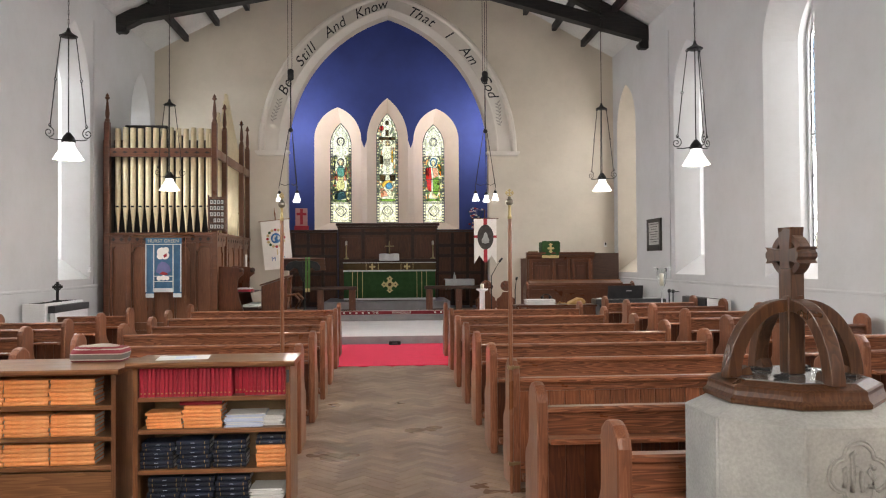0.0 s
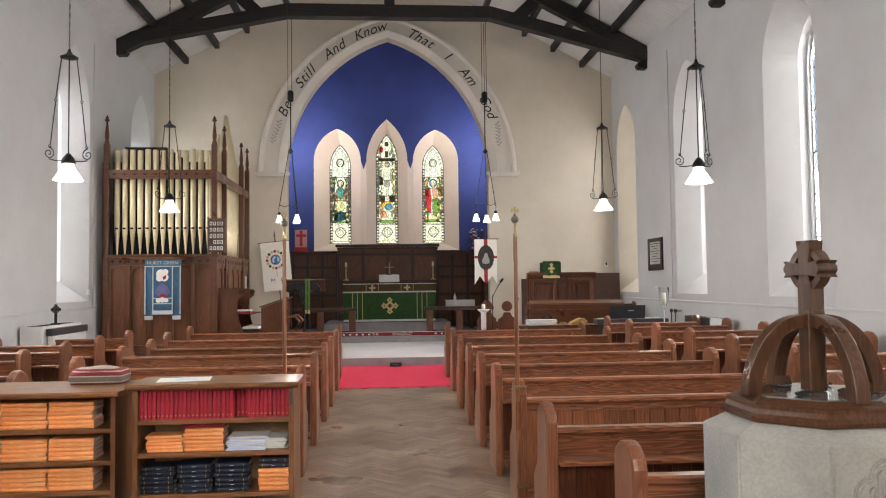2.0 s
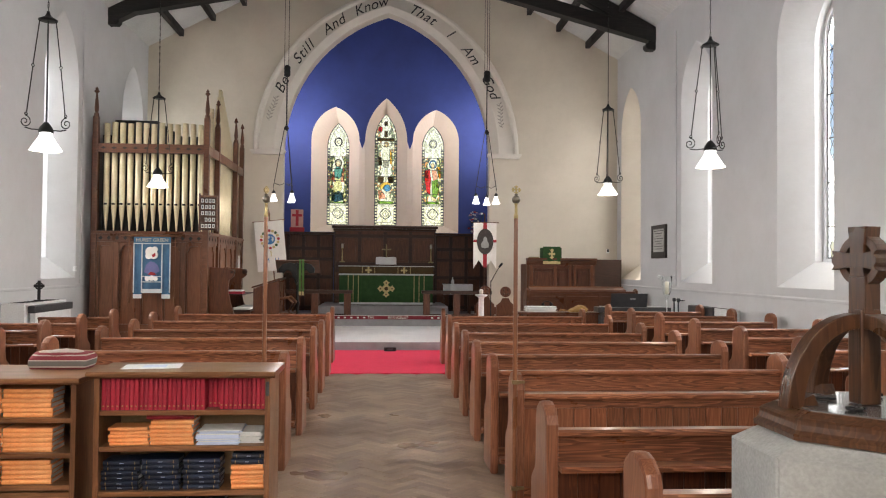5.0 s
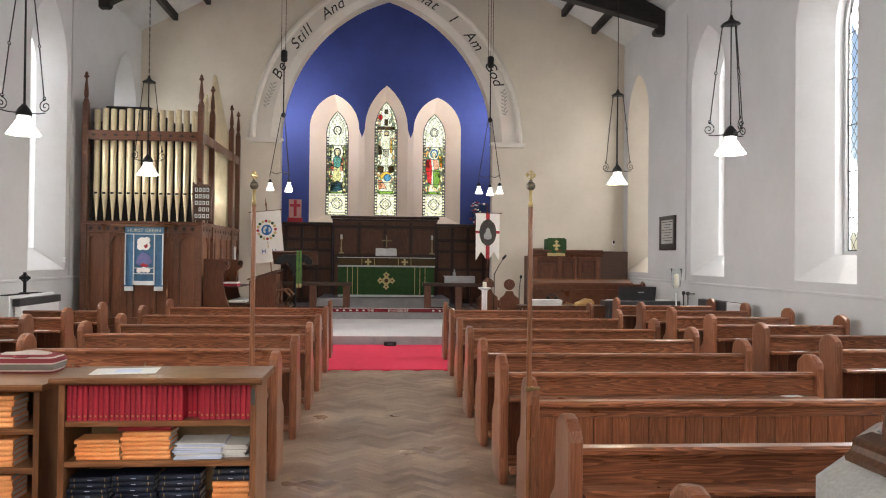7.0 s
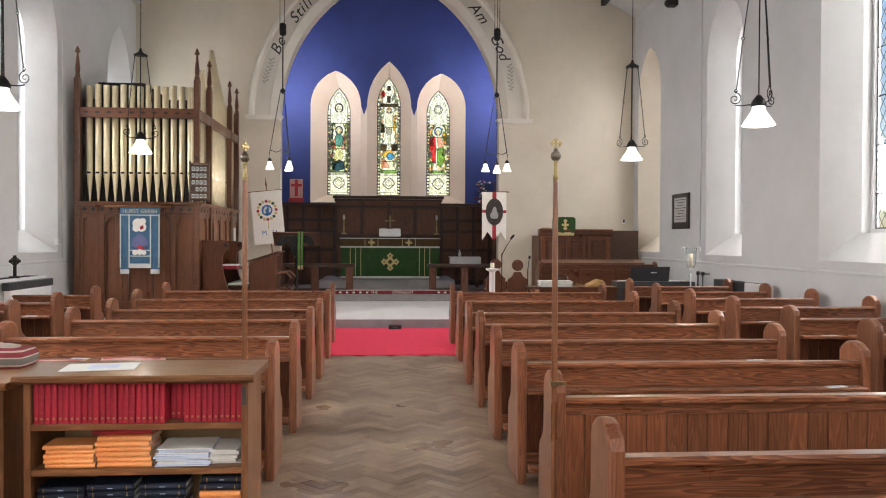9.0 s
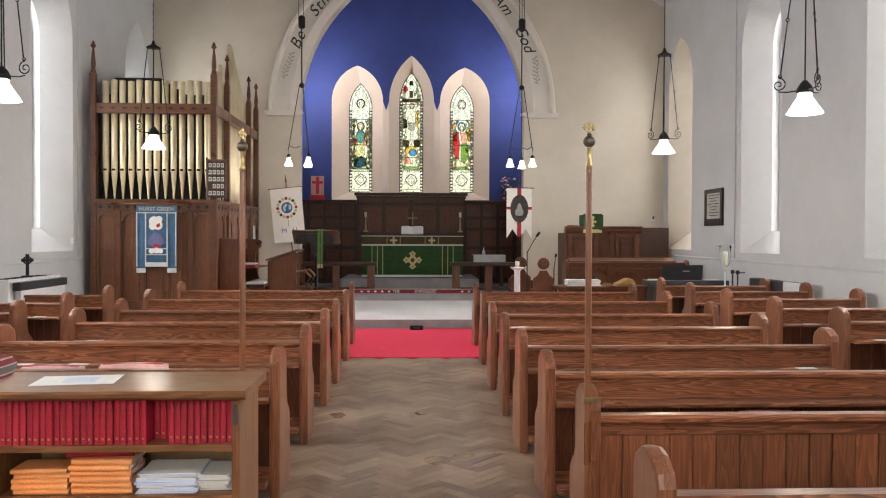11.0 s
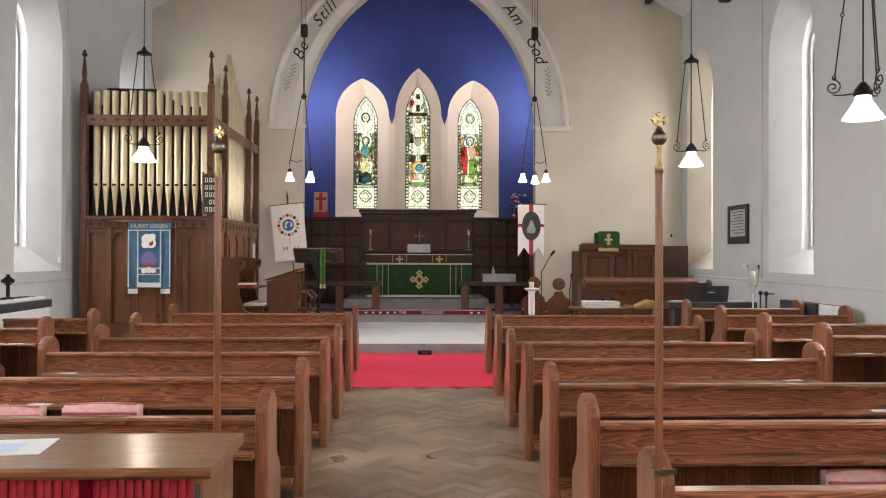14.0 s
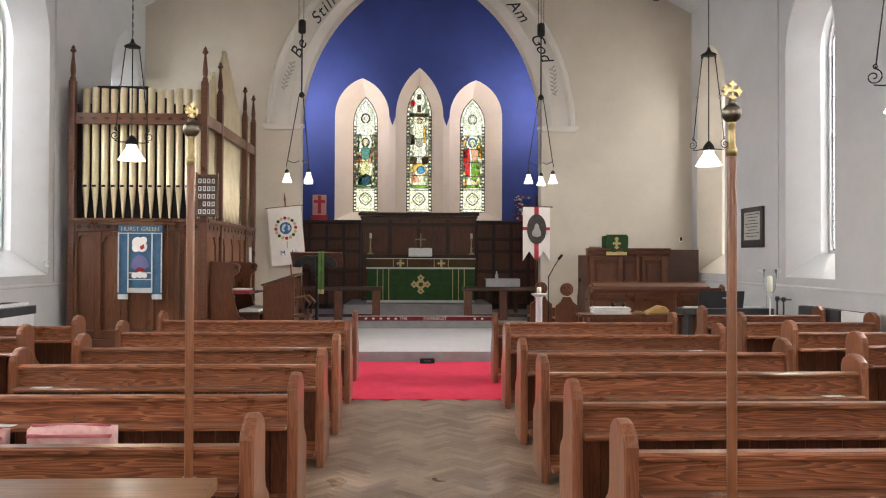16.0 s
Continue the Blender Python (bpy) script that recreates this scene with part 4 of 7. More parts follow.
def stack(x, y, z, w, d, ts, mat, label, group, jitter=0.006):
    protos = {}
    for t in ts:
        m = pose(x + rng.uniform(-jitter, jitter), y + rng.uniform(-jitter, jitter), z, 0, 0, rng.uniform(-1.2, 1.2))
        if t in protos:
            copy_thing(protos[t], m)
        else:
            protos[t] = book_flat((0, 0, 0), w, d, t, mat, label, group)
            protos[t].matrix_basis = m
        z += t + 0.0006
    return z


OR_L, NV_L = "orange card-covered hymn book lying in a stack", "navy leather-bound prayer book lying in a stack"
z2 = 0.5325
stack(CASE_X + 0.095, CASE_Y + 0.05, z2, 0.215, 0.15, [0.0195] * 5, ORANGE_BOOK, OR_L, "orange books")
zz = stack(CASE_X + 0.32, CASE_Y + 0.05, z2, 0.235, 0.17, [0.0225] * 6, ORANGE_BOOK, OR_L, "orange books")
book_flat((CASE_X + 0.29, CASE_Y + 0.08, zz), 0.26, 0.17, 0.024, RED_BOOK, "dark red book lying on orange books", "red books", 2)


def paper_pile(at, w, d, count, mat, label, seed, step=0.004):
    p = thing("paper_pile", at, label, "papers")
    r = random.Random(seed)
    z = 0
    for _ in range(count):
        t = step * r.uniform(0.6, 1.6)
        bm = bmesh.new()
        box(bm, -w / 2, w / 2, 0, d, 0, t)
        bmesh.ops.rotate(bm, verts=bm.verts, cent=(0, d / 2, 0), matrix=Matrix.Rotation(r.uniform(-0.09, 0.09), 3, "Z"))
        bmesh.ops.translate(bm, verts=bm.verts, vec=(r.uniform(-0.012, 0.012), r.uniform(-0.012, 0.012), z))
        part("sheet", bm, mat if r.random() < 0.7 else PAPER, p)
        z += t + 0.0005
    return p


paper_pile((CASE_X + 0.69, CASE_Y + 0.05, z2), 0.235, 0.2, 14, PAPER_BLUE, "untidy pile of white and pale blue papers", 3, 0.005)
paper_pile((CASE_X + 0.865, CASE_Y + 0.08, z2), 0.13, 0.2, 10, PAPER, "pile of white service sheets", 5, 0.005)
z3 = 0.2825
for sx, ts in ((0.062, [0.027] * 6), (0.285, [0.0285] * 6), (0.50, [0.0285] * 6)):
    stack(CASE_X + sx, CASE_Y + 0.05, z3, 0.20, 0.15, ts, NAVY_BOOK, NV_L, "navy books", 0.008)
stack(CASE_X + 0.77, CASE_Y + 0.05, z3, 0.18, 0.15, [0.026] * 5, ORANGE_BOOK, OR_L, "orange books")
stack(CASE_X + 0.77, CASE_Y + 0.07, z3 + 0.135, 0.18, 0.15, [0.03, 0.03], NAVY_BOOK, NV_L, "navy books")
z4 = 0.0655
for sx in (0.10, 0.31, 0.52):
    stack(CASE_X + sx, CASE_Y + 0.06, z4, 0.20, 0.15, [0.032] * 5, NAVY_BOOK, NV_L, "navy books", 0.008)
paper_pile((CASE_X + 0.83, CASE_Y + 0.06, z4), 0.2, 0.2, 12, PAPER, "pile of white papers", 9, 0.006)
sheet = thing("paper_sheet", (CASE_X + 0.28, CASE_Y + 0.22, CASE_H), "white printed sheet lying on the bookcase", "paper", rz=8)
part_box("sheet", sheet, PAPER, -0.16, 0.16, -0.105, 0.105, 0.0005, 0.0025)
part_box("printed_block", sheet, PAPER_BLUE, -0.05, 0.08, -0.06, 0.05, 0.0026, 0.0031, label="faint blue printed block")

CASE2_X, CASE2_Y, CASE2_H = -2.78, 4.86, 0.90
case2 = bookcase((CASE2_X, CASE2_Y, 0), 1.05, 0.60, CASE2_H, (0.288, 0.470, 0.668), "oak bookcase packed with stacks of orange books", 0.25)
for zs in (0.2885, 0.4705, 0.6685):
    for sx in (0.055, 0.335, 0.615):
        k = 5 if zs < 0.6 else 6
        stack(CASE2_X + sx, CASE2_Y + 0.05, zs, 0.272, 0.18, [0.0265] * k, ORANGE_BOOK, OR_L, "orange books", 0.005)

# striped hassocks
m, nt, ns, ls, b = nodes_of("striped_hassock_wool")
tc = ns.new("ShaderNodeTexCoord").outputs["Object"]
sep = ns.new("ShaderNodeSeparateXYZ")
ls.new(tc, sep.inputs[0])
mulz = ns.new("ShaderNodeMath")
mulz.operation = "MULTIPLY_ADD"
mulz.inputs[1].default_value, mulz.inputs[2].default_value = 9.0, 0.05
ls.new(sep.outputs["Z"], mulz.inputs[0])
st = ns.new("ShaderNodeValToRGB")
st.color_ramp.interpolation = "CONSTANT"
WINE, GREY, CREAMY = (0.30, 0.045, 0.06, 1), (0.20, 0.18, 0.16, 1), (0.62, 0.50, 0.44, 1)
els = st.color_ramp.elements
els[0].position, els[0].color = 0.0, WINE
els[1].position, els[1].color = 0.14, CREAMY
for p_, c_ in ((0.22, GREY), (0.5, CREAMY), (0.56, WINE), (0.78, CREAMY), (0.84, WINE), (0.95, CREAMY)):
    k_ = els.new(p_)
    k_.color = c_
ls.new(mulz.outputs[0], st.inputs[0])
wv = noise_node(ns, ls, tc, 260, 2)
ls.new(mixed(ns, ls, "MULTIPLY", 0.5, st.outputs[0], wv.outputs["Color"]), b.inputs["Base Color"])
b.inputs["Roughness"].default_value = 0.95
bump(ns, ls, b, wv.outputs[0], 0.7, 0.003)
STRIPE = m
PINK = surface("pink_striped_wool", (0.62, 0.30, 0.30), (0.72, 0.50, 0.46), 16, 240, 0.95, bump_s=0.6)


def hassock(at, w, d, h, mat, label, rz=0.0):
    p = thing("hassock", at, label, "hassock", "hassocks", rz)
    bm = bmesh.new()
    box(bm, -w / 2, w / 2, -d / 2, d / 2, 0, h)
    bmesh.ops.subdivide_edges(bm, edges=bm.edges, cuts=5, use_grid_fill=True)
    for v in bm.verts:
        u, t, q = v.co.x / (w / 2), v.co.y / (d / 2), v.co.z / h
        v.co.x *= 1 - 0.07 * abs(2 * q - 1) ** 3 - 0.03 * t ** 4
        v.co.y *= 1 - 0.12 * abs(2 * q - 1) ** 3 - 0.03 * u ** 4
        v.co.z = v.co.z if q < 0.05 else v.co.z * (1 - 0.16 * (u ** 4 + t ** 4) * q) + 0.006 * math.sin(5 * u + 3 * t)
    for f in bm.faces:
        f.smooth = True
    part("cushion", bm, mat, p)
    bm = bmesh.new()
    tube(bm, [(-0.04, -d / 2 * 0.9, h * 0.86), (-0.02, -d / 2 - 0.012, h * 0.8), (0.02, -d / 2 - 0.012, h * 0.8), (0.04, -d / 2 * 0.9, h * 0.86)], 0.006, 5)
    part("strap", bm, mat, p)
    return p


hassock((-2.0, 5.33, CASE2_H), 0.35, 0.21, 0.11, STRIPE, "striped wine and grey hassock lying on the bookcase")


def hung_kneeler(x, row, w, label, out=0.0, lift=0.0):
    """A kneeler hung by a ring below the book ledge of a pew back."""
    p = thing("hanging_kneeler", (x, row - 0.06 + 0.035 - out, lift), label, "kneeler", "hung kneelers")
    bm = bmesh.new()
    box(bm, -w / 2, w / 2, -0.085, 0.008, 0.24, 0.545)
    bmesh.ops.subdivide_edges(bm, edges=bm.edges, cuts=4, use_grid_fill=True)
    for v in bm.verts:
        u, q = v.co.x / (w / 2), (v.co.z - 0.39) / 0.155
        t = min(1.0, max(0.0, -v.co.y / 0.085))
        v.co.z = 0.39 + 0.155 * q * (1 - 0.10 * t * u ** 4) - (0.012 * u * u if q > 0 else 0)
        v.co.y = v.co.y * (1 - 0.35 * max(abs(u), abs(q)) ** 4)
    for f in bm.faces:
        f.smooth = True
    part("cushion", bm, PINK, p)
    for k in range(3):
        z = 0.30 + 0.09 * k
        part_box("woven_stripe", p, BANDS[k % 2], -w / 2 * 0.96, w / 2 * 0.96, -0.0875, -0.06, z, z + 0.018, 0.004)
    part_box("top_stripe", p, BANDS[0], -w / 2 * 0.9, w / 2 * 0.9, -0.05, -0.03, 0.536, 0.5475, 0.003)
    bm = bmesh.new()
    tube(bm, [(0, -0.005, 0.53), (0, -0.02, 0.56), (0, 0.0, 0.582), (0, 0.01, 0.56)], 0.004, 5)
    part("ring", bm, BRASS, p)


BANDS = (surface("kneeler_band_red", (0.42, 0.10, 0.12), (0.50, 0.15, 0.16), 20, 250, 0.95), surface("kneeler_band_cream", (0.66, 0.58, 0.5), (0.72, 0.64, 0.56), 20, 250, 0.95))
hung_kneeler(2.10, ROWS_R[3], 0.32, "pink striped kneeler hung on a pew back")
hung_kneeler(-1.98, ROWS_L[1], 0.48, "pink striped kneeler hung on a pew back", 0.105, 0.085)
hung_kneeler(-2.56, ROWS_L[1], 0.44, "pink striped kneeler hung on a pew back", 0.105, 0.07)


def service_sheet(x, y, rz, z=0.608):
    p = thing("service_sheet", (x, y, z), "small white service card lying on a pew ledge", "paper", "service cards", rz)
    part_box("sheet", p, PAPER, -0.07, 0.07, -0.03, 0.03, 0, 0.004)
    part_box("cover_bar", p, PAPER_BLUE, -0.045, 0.03, -0.006, 0.006, 0.0041, 0.0046)


for x, y in [(2.88, ROWS_R[k] - 0.085) for k in (3, 4, 5, 6, 7)] + [(-2.8, ROWS_L[k] - 0.085) for k in (1, 2, 3)] + [(-2.4, ROWS_L[1] - 0.085), (4.15, ROWS_OR[3] - 0.085), (4.15, ROWS_OR[4] - 0.085), (4.2, ROWS_OR[2] - 0.085), (-4.2, ROWS_OL[2] - 0.085), (-4.15, ROWS_OL[3] - 0.085), (-4.25, ROWS_OL[4] - 0.085)]:
    service_sheet(x, y, rng.uniform(-12, 12), 0.658 if x > 4 else 0.608)

# ---- font ----
FX, FY, FR = 1.40, 2.47, 0.37
font = thing("font", (FX, FY, 0), "octagonal carved limestone font with dark oak crown cover", "font")


def octo(r, turn=22.5):
    return [(r * math.cos(math.radians(turn + 45 * k)), r * math.sin(math.radians(turn + 45 * k))) for k in range(8)]


def octo_solid(bm, prof):
    rings = [[bm.verts.new((x, y, z)) for x, y in octo(r)] for r, z in prof]
    for p, q in zip(rings, rings[1:]):
        for k in range(8):
            bm.faces.new((p[k], p[(k + 1) % 8], q[(k + 1) % 8], q[k]))
    bm.faces.new(list(reversed(rings[0])))
    bm.faces.new(rings[-1])


bm = bmesh.new()
octo_solid(bm, [(FR * 0.62, 0.52), (FR * 0.9, 0.60), (FR, 0.66), (FR, 1.03), (FR - 0.004, 1.034), (FR - 0.075, 1.07), (FR - 0.08, 1.072)])
bmesh.ops.bevel(bm, geom=[e for e in bm.edges if abs(e.verts[0].co.z - e.verts[1].co.z) > 0.1], offset=0.008, segments=2, affect="EDGES")
part("bowl", bm, STONE, font)
bm = bmesh.new()
octo_solid(bm, [(FR * 0.55, 0.12), (FR * 0.5, 0.18), (FR * 0.5, 0.46), (FR * 0.62, 0.52)])
part("shaft", bm, STONE, font)
bm = bmesh.new()
octo_solid(bm, [(FR * 1.05, 0.0), (FR * 1.05, 0.09), (FR * 0.95, 0.12), (FR * 0.55, 0.121)])
part("plinth", bm, STONE, font)
# carved quatrefoil with interlaced strokes on the west face
bm = bmesh.new()
ap = FR * math.cos(math.radians(22.5)) + 0.001


def onface(u, v):
    return (u + 0.028, -ap, 0.885 + v * 1.05)


lobes = []
for q in range(4):
    mid = math.pi / 2 * q
    lobes += [(0.046 * math.cos(mid) + 0.046 * math.cos(mid + w), 0.046 * math.sin(mid) + 0.046 * math.sin(mid + w)) for w in np.linspace(-1.5, 1.5, 11)]
for grow, r_ in ((1.0, 0.006), (1.13, 0.004)):
    tube(bm, [onface(u * grow, v * grow) for u, v in lobes + lobes[:1]], r_, 6)
strokes = ([(-0.05, -0.035), (-0.046, -0.01), (-0.05, 0.016), (-0.04, 0.022)], [(-0.024, -0.05), (-0.020, 0.01), (-0.026, 0.06), (-0.012, 0.068)], [(-0.020, 0.0), (-0.004, 0.02), (0.008, 0.012), (0.006, -0.02), (0.012, -0.05)], [(0.05, 0.018), (0.038, 0.026), (0.030, 0.012), (0.048, -0.012), (0.042, -0.036), (0.028, -0.032)])
for line in strokes:
    tube(bm, [onface(u, v) for u, v in line], 0.0085, 6)
part("carved_monogram", bm, STONE, font)
lid = thing("font_cover", (FX, FY, 1.072), "dark oak crown-shaped font cover with ring cross", "font cover")
bm = bmesh.new()
octo_solid(bm, [(FR - 0.085, 0.0), (FR - 0.068, 0.004), (FR - 0.065, 0.018), (FR - 0.078, 0.03), (FR - 0.083, 0.045), (FR - 0.083, 0.056), (FR - 0.09, 0.062), (FR - 0.125, 0.078), (FR - 0.135, 0.078)])
part("base_moulding", bm, FONT_OAK, lid)
bm = bmesh.new()
octo_solid(bm, [(FR - 0.137, 0.076), (FR - 0.137, 0.0815), (0.05, 0.082)])
# pale grey puts the wall's reflection into the plate's colour
part("lid_plate", bm, surface("lid_plate_reflection", (0.20, 0.19, 0.19), (0.28, 0.27, 0.27), 8, 100, 0.14, 0.5, bump_s=0.05), lid, "polished inner plate, wall reflection put into its pale grey")
to_cam = math.degrees(math.atan2(-FY - 0.2, -FX))
RIB_R = 0.24
for k in range(4):
    a = math.radians(to_cam + 31.5 + 90 * k)
    bm = bmesh.new()
    outer, inner = [], []
    for j in range(25):
        t = j / 24 * math.pi / 2
        outer.append((0.02 + RIB_R * math.cos(t) ** 0.85, 0.075 + 0.272 * math.sin(t) ** 1.15))
        inner.append((0.02 + (RIB_R - 0.052) * math.cos(t) ** 0.85, 0.075 + 0.228 * math.sin(t) ** 1.15))
    prism(bm, outer + list(reversed(inner)), "Y", -0.025, 0.025, 0.004)
    bmesh.ops.rotate(bm, verts=bm.verts, cent=(0, 0, 0), matrix=Matrix.Rotation(a, 3, "Z"))
    part("crown_rib", bm, FONT_OAK, lid)
    bm = bmesh.new()
    prism(bm, [(0.16, 0.083), (0.235, 0.083), (0.225, 0.095), (0.175, 0.115)], "Y", -0.02, 0.02)
    bmesh.ops.rotate(bm, verts=bm.verts, cent=(0, 0, 0), matrix=Matrix.Rotation(a, 3, "Z"))
    part("rib_foot", bm, FONT_OAK, lid)
part_box("centre_post", lid, FONT_OAK, -0.032, 0.032, -0.032, 0.032, 0.083, 0.36, 0.006)
bm = bmesh.new()
box(bm, -0.030, 0.030, -0.030, 0.030, 0.335, 0.455, 0.004)
pieces = [("cross_foot", bm)]
bm = bmesh.new()
prism(bm, [(-0.028, 0.455), (-0.024, 0.47), (-0.024, 0.535), (-0.032, 0.602), (0.032, 0.602), (0.024, 0.535), (0.024, 0.47), (0.028, 0.455)], "Y", -0.03, 0.03, 0.003)
pieces.append(("cross_upright", bm))
bm = bmesh.new()
arm = [(-0.08, 0.474), (-0.071, 0.486), (-0.08, 0.497), (-0.08, 0.509), (-0.071, 0.520), (-0.08, 0.532), (-0.03, 0.523), (0.03, 0.523), (0.08, 0.532), (0.071, 0.520), (0.08, 0.509), (0.08, 0.497), (0.071, 0.486), (0.08, 0.474), (0.03, 0.483), (-0.03, 0.483)]
prism(bm, arm, "Y", -0.042, 0.042)
pieces.append(("cross_arm", bm))
bm = bmesh.new()
loops = [[bm.verts.new((r * math.cos(2 * math.pi * k / 28), y, 0.503 + r * math.sin(2 * math.pi * k / 28))) for k in range(28)] for r, y in ((0.052, -0.022), (0.075, -0.022), (0.075, 0.022), (0.052, 0.022))]
for p, q in zip(loops, loops[1:] + loops[:1]):
    for k in range(28):
        bm.faces.new((p[k], q[k], q[(k + 1) % 28], p[(k + 1) % 28]))
pieces.append(("cross_ring", bm))
for name, bm in pieces:
    bmesh.ops.rotate(bm, verts=bm.verts, cent=(0, 0, 0), matrix=Matrix.Rotation(radians(-76), 3, "Z"))
    part(name, bm, FONT_OAK, lid)
for k in range(4):
    a = radians(to_cam + 76.5 + 90 * k)
    bm = bmesh.new()
    r0 = 0.15
    pts = [(r0 * math.cos(a) + 0.03 * math.cos(t) * (1 - 0.08 * t), r0 * math.sin(a) + 0.03 * math.sin(t) * (1 - 0.08 * t), 0.089) for t in np.linspace(0, 7, 15)]
    tube(bm, pts, 0.005, 5)
    tube(bm, [(r0 * math.cos(a) * 0.5, r0 * math.sin(a) * 0.5, 0.088), (r0 * math.cos(a) * 1.35, r0 * math.sin(a) * 1.35, 0.088)], 0.005, 5)
    part("scroll_hinge", bm, IRON, lid, "black iron scroll")


# ---- wardens' wands ----
BALL_BRASS = surface("greyed_brass", (0.17, 0.15, 0.12), (0.24, 0.21, 0.165), 20, 150, 0.3, 1.0, bump_s=0.05)
GILT = surface("bright_gilt_brass", (0.42, 0.32, 0.14), (0.52, 0.41, 0.2), 20, 150, 0.3, 0.9, bump_s=0.05)
def wand(at, label, rz, lift=0.0):
    w = thing("wardens_wand", at, label, "staff", "wardens' wands")
    bm = bmesh.new()
    lathe(bm, [(0.013, 0.0), (0.015, 0.02), (0.0135, 1.845 + lift), (0.012, 1.858 + lift)], 10)
    part("shaft", bm, POLE_WOOD, w)
    bm = bmesh.new()
    lathe(bm, [(0.0145, 1.84), (0.0145, 1.862), (0.010, 1.868), (0.009, 1.925), (0.013, 1.93), (0.008, 1.935)], 12, (0, 0, lift))
    part("ferrule", bm, GILT, w)
    bm = bmesh.new()
    ball(bm, (0, 0, 1.957 + lift), 0.0265, 20)
    lathe(bm, [(0.009, 1.981), (0.013, 1.986), (0.007, 1.994)], 10, (0, 0, lift))
    part("ball", bm, BALL_BRASS, w, "polished grey-brass ball")
    bm = bmesh.new()
    for k in range(4):
        a = math.pi / 2 * k
        q = [(0.0, -0.0035), (0.016, -0.004), (0.021, -0.014), (0.026, -0.012), (0.026, -0.006), (0.035, 0), (0.026, 0.006), (0.026, 0.012), (0.021, 0.014), (0.016, 0.004), (0.0, 0.0035)]
        prism(bm, [(u * math.cos(a) - v * math.sin(a), 2.018 + lift + u * math.sin(a) * 0.8 + v * math.cos(a)) for u, v in q], "Y", -0.005, 0.005)
    bmesh.ops.rotate(bm, verts=bm.verts, cent=(0, 0, 0), matrix=Matrix.Rotation(radians(rz), 3, "Z"))
    part("cross", bm, GILT, w, "brass cross with splayed arms")
    for z in (0.20, 0.845):
        bm = bmesh.new()
        box(bm, -0.022, 0.022, -0.02, 0.02, z - 0.012, z + 0.012, 0.003)
        box(bm, 0.0, 0.06, -0.008, 0.008, z - 0.008, z + 0.008)
        part("bracket", bm, BRASS, w)
    return w


wand((0.797, 5.03, 0), "mahogany churchwarden's staff with brass cross, clipped to pew", 20, 0.008)
wand((-0.79, 5.50, 0), "mahogany churchwarden's staff with brass ball standing behind bookcase", 70, 0.027)

# ---- hanging lamps ----
def bell_shade(bm, r0, r1, z0, z1, segs=28):
    """Opal shade: a fluted cone with a rolled rim, open below, with a thickness."""
    prof = [(r0, z1), (r0 * 1.12, z1 - 0.012), (r0 * 1.05, z1 - 0.03), (r0 + (r1 - r0) * 0.35, z0 + (z1 - z0) * 0.55), (r0 + (r1 - r0) * 0.75, z0 + (z1 - z0) * 0.22), (r1, z0), (r1 - 0.006, z0), (r0 + (r1 - r0) * 0.72, z0 + (z1 - z0) * 0.21), (r0 * 0.98, z1 - 0.04)]
    lathe(bm, prof, segs, close=False)


def spiral(cx, cz, r, turns, sign, n=22, start=0.0):
    return [(cx + sign * r * (1 - 0.85 * k / n) * math.cos(start + turns * 2 * math.pi * k / n), 0.0, cz + r * (1 - 0.85 * k / n) * math.sin(start + turns * 2 * math.pi * k / n)) for k in range(n + 1)]


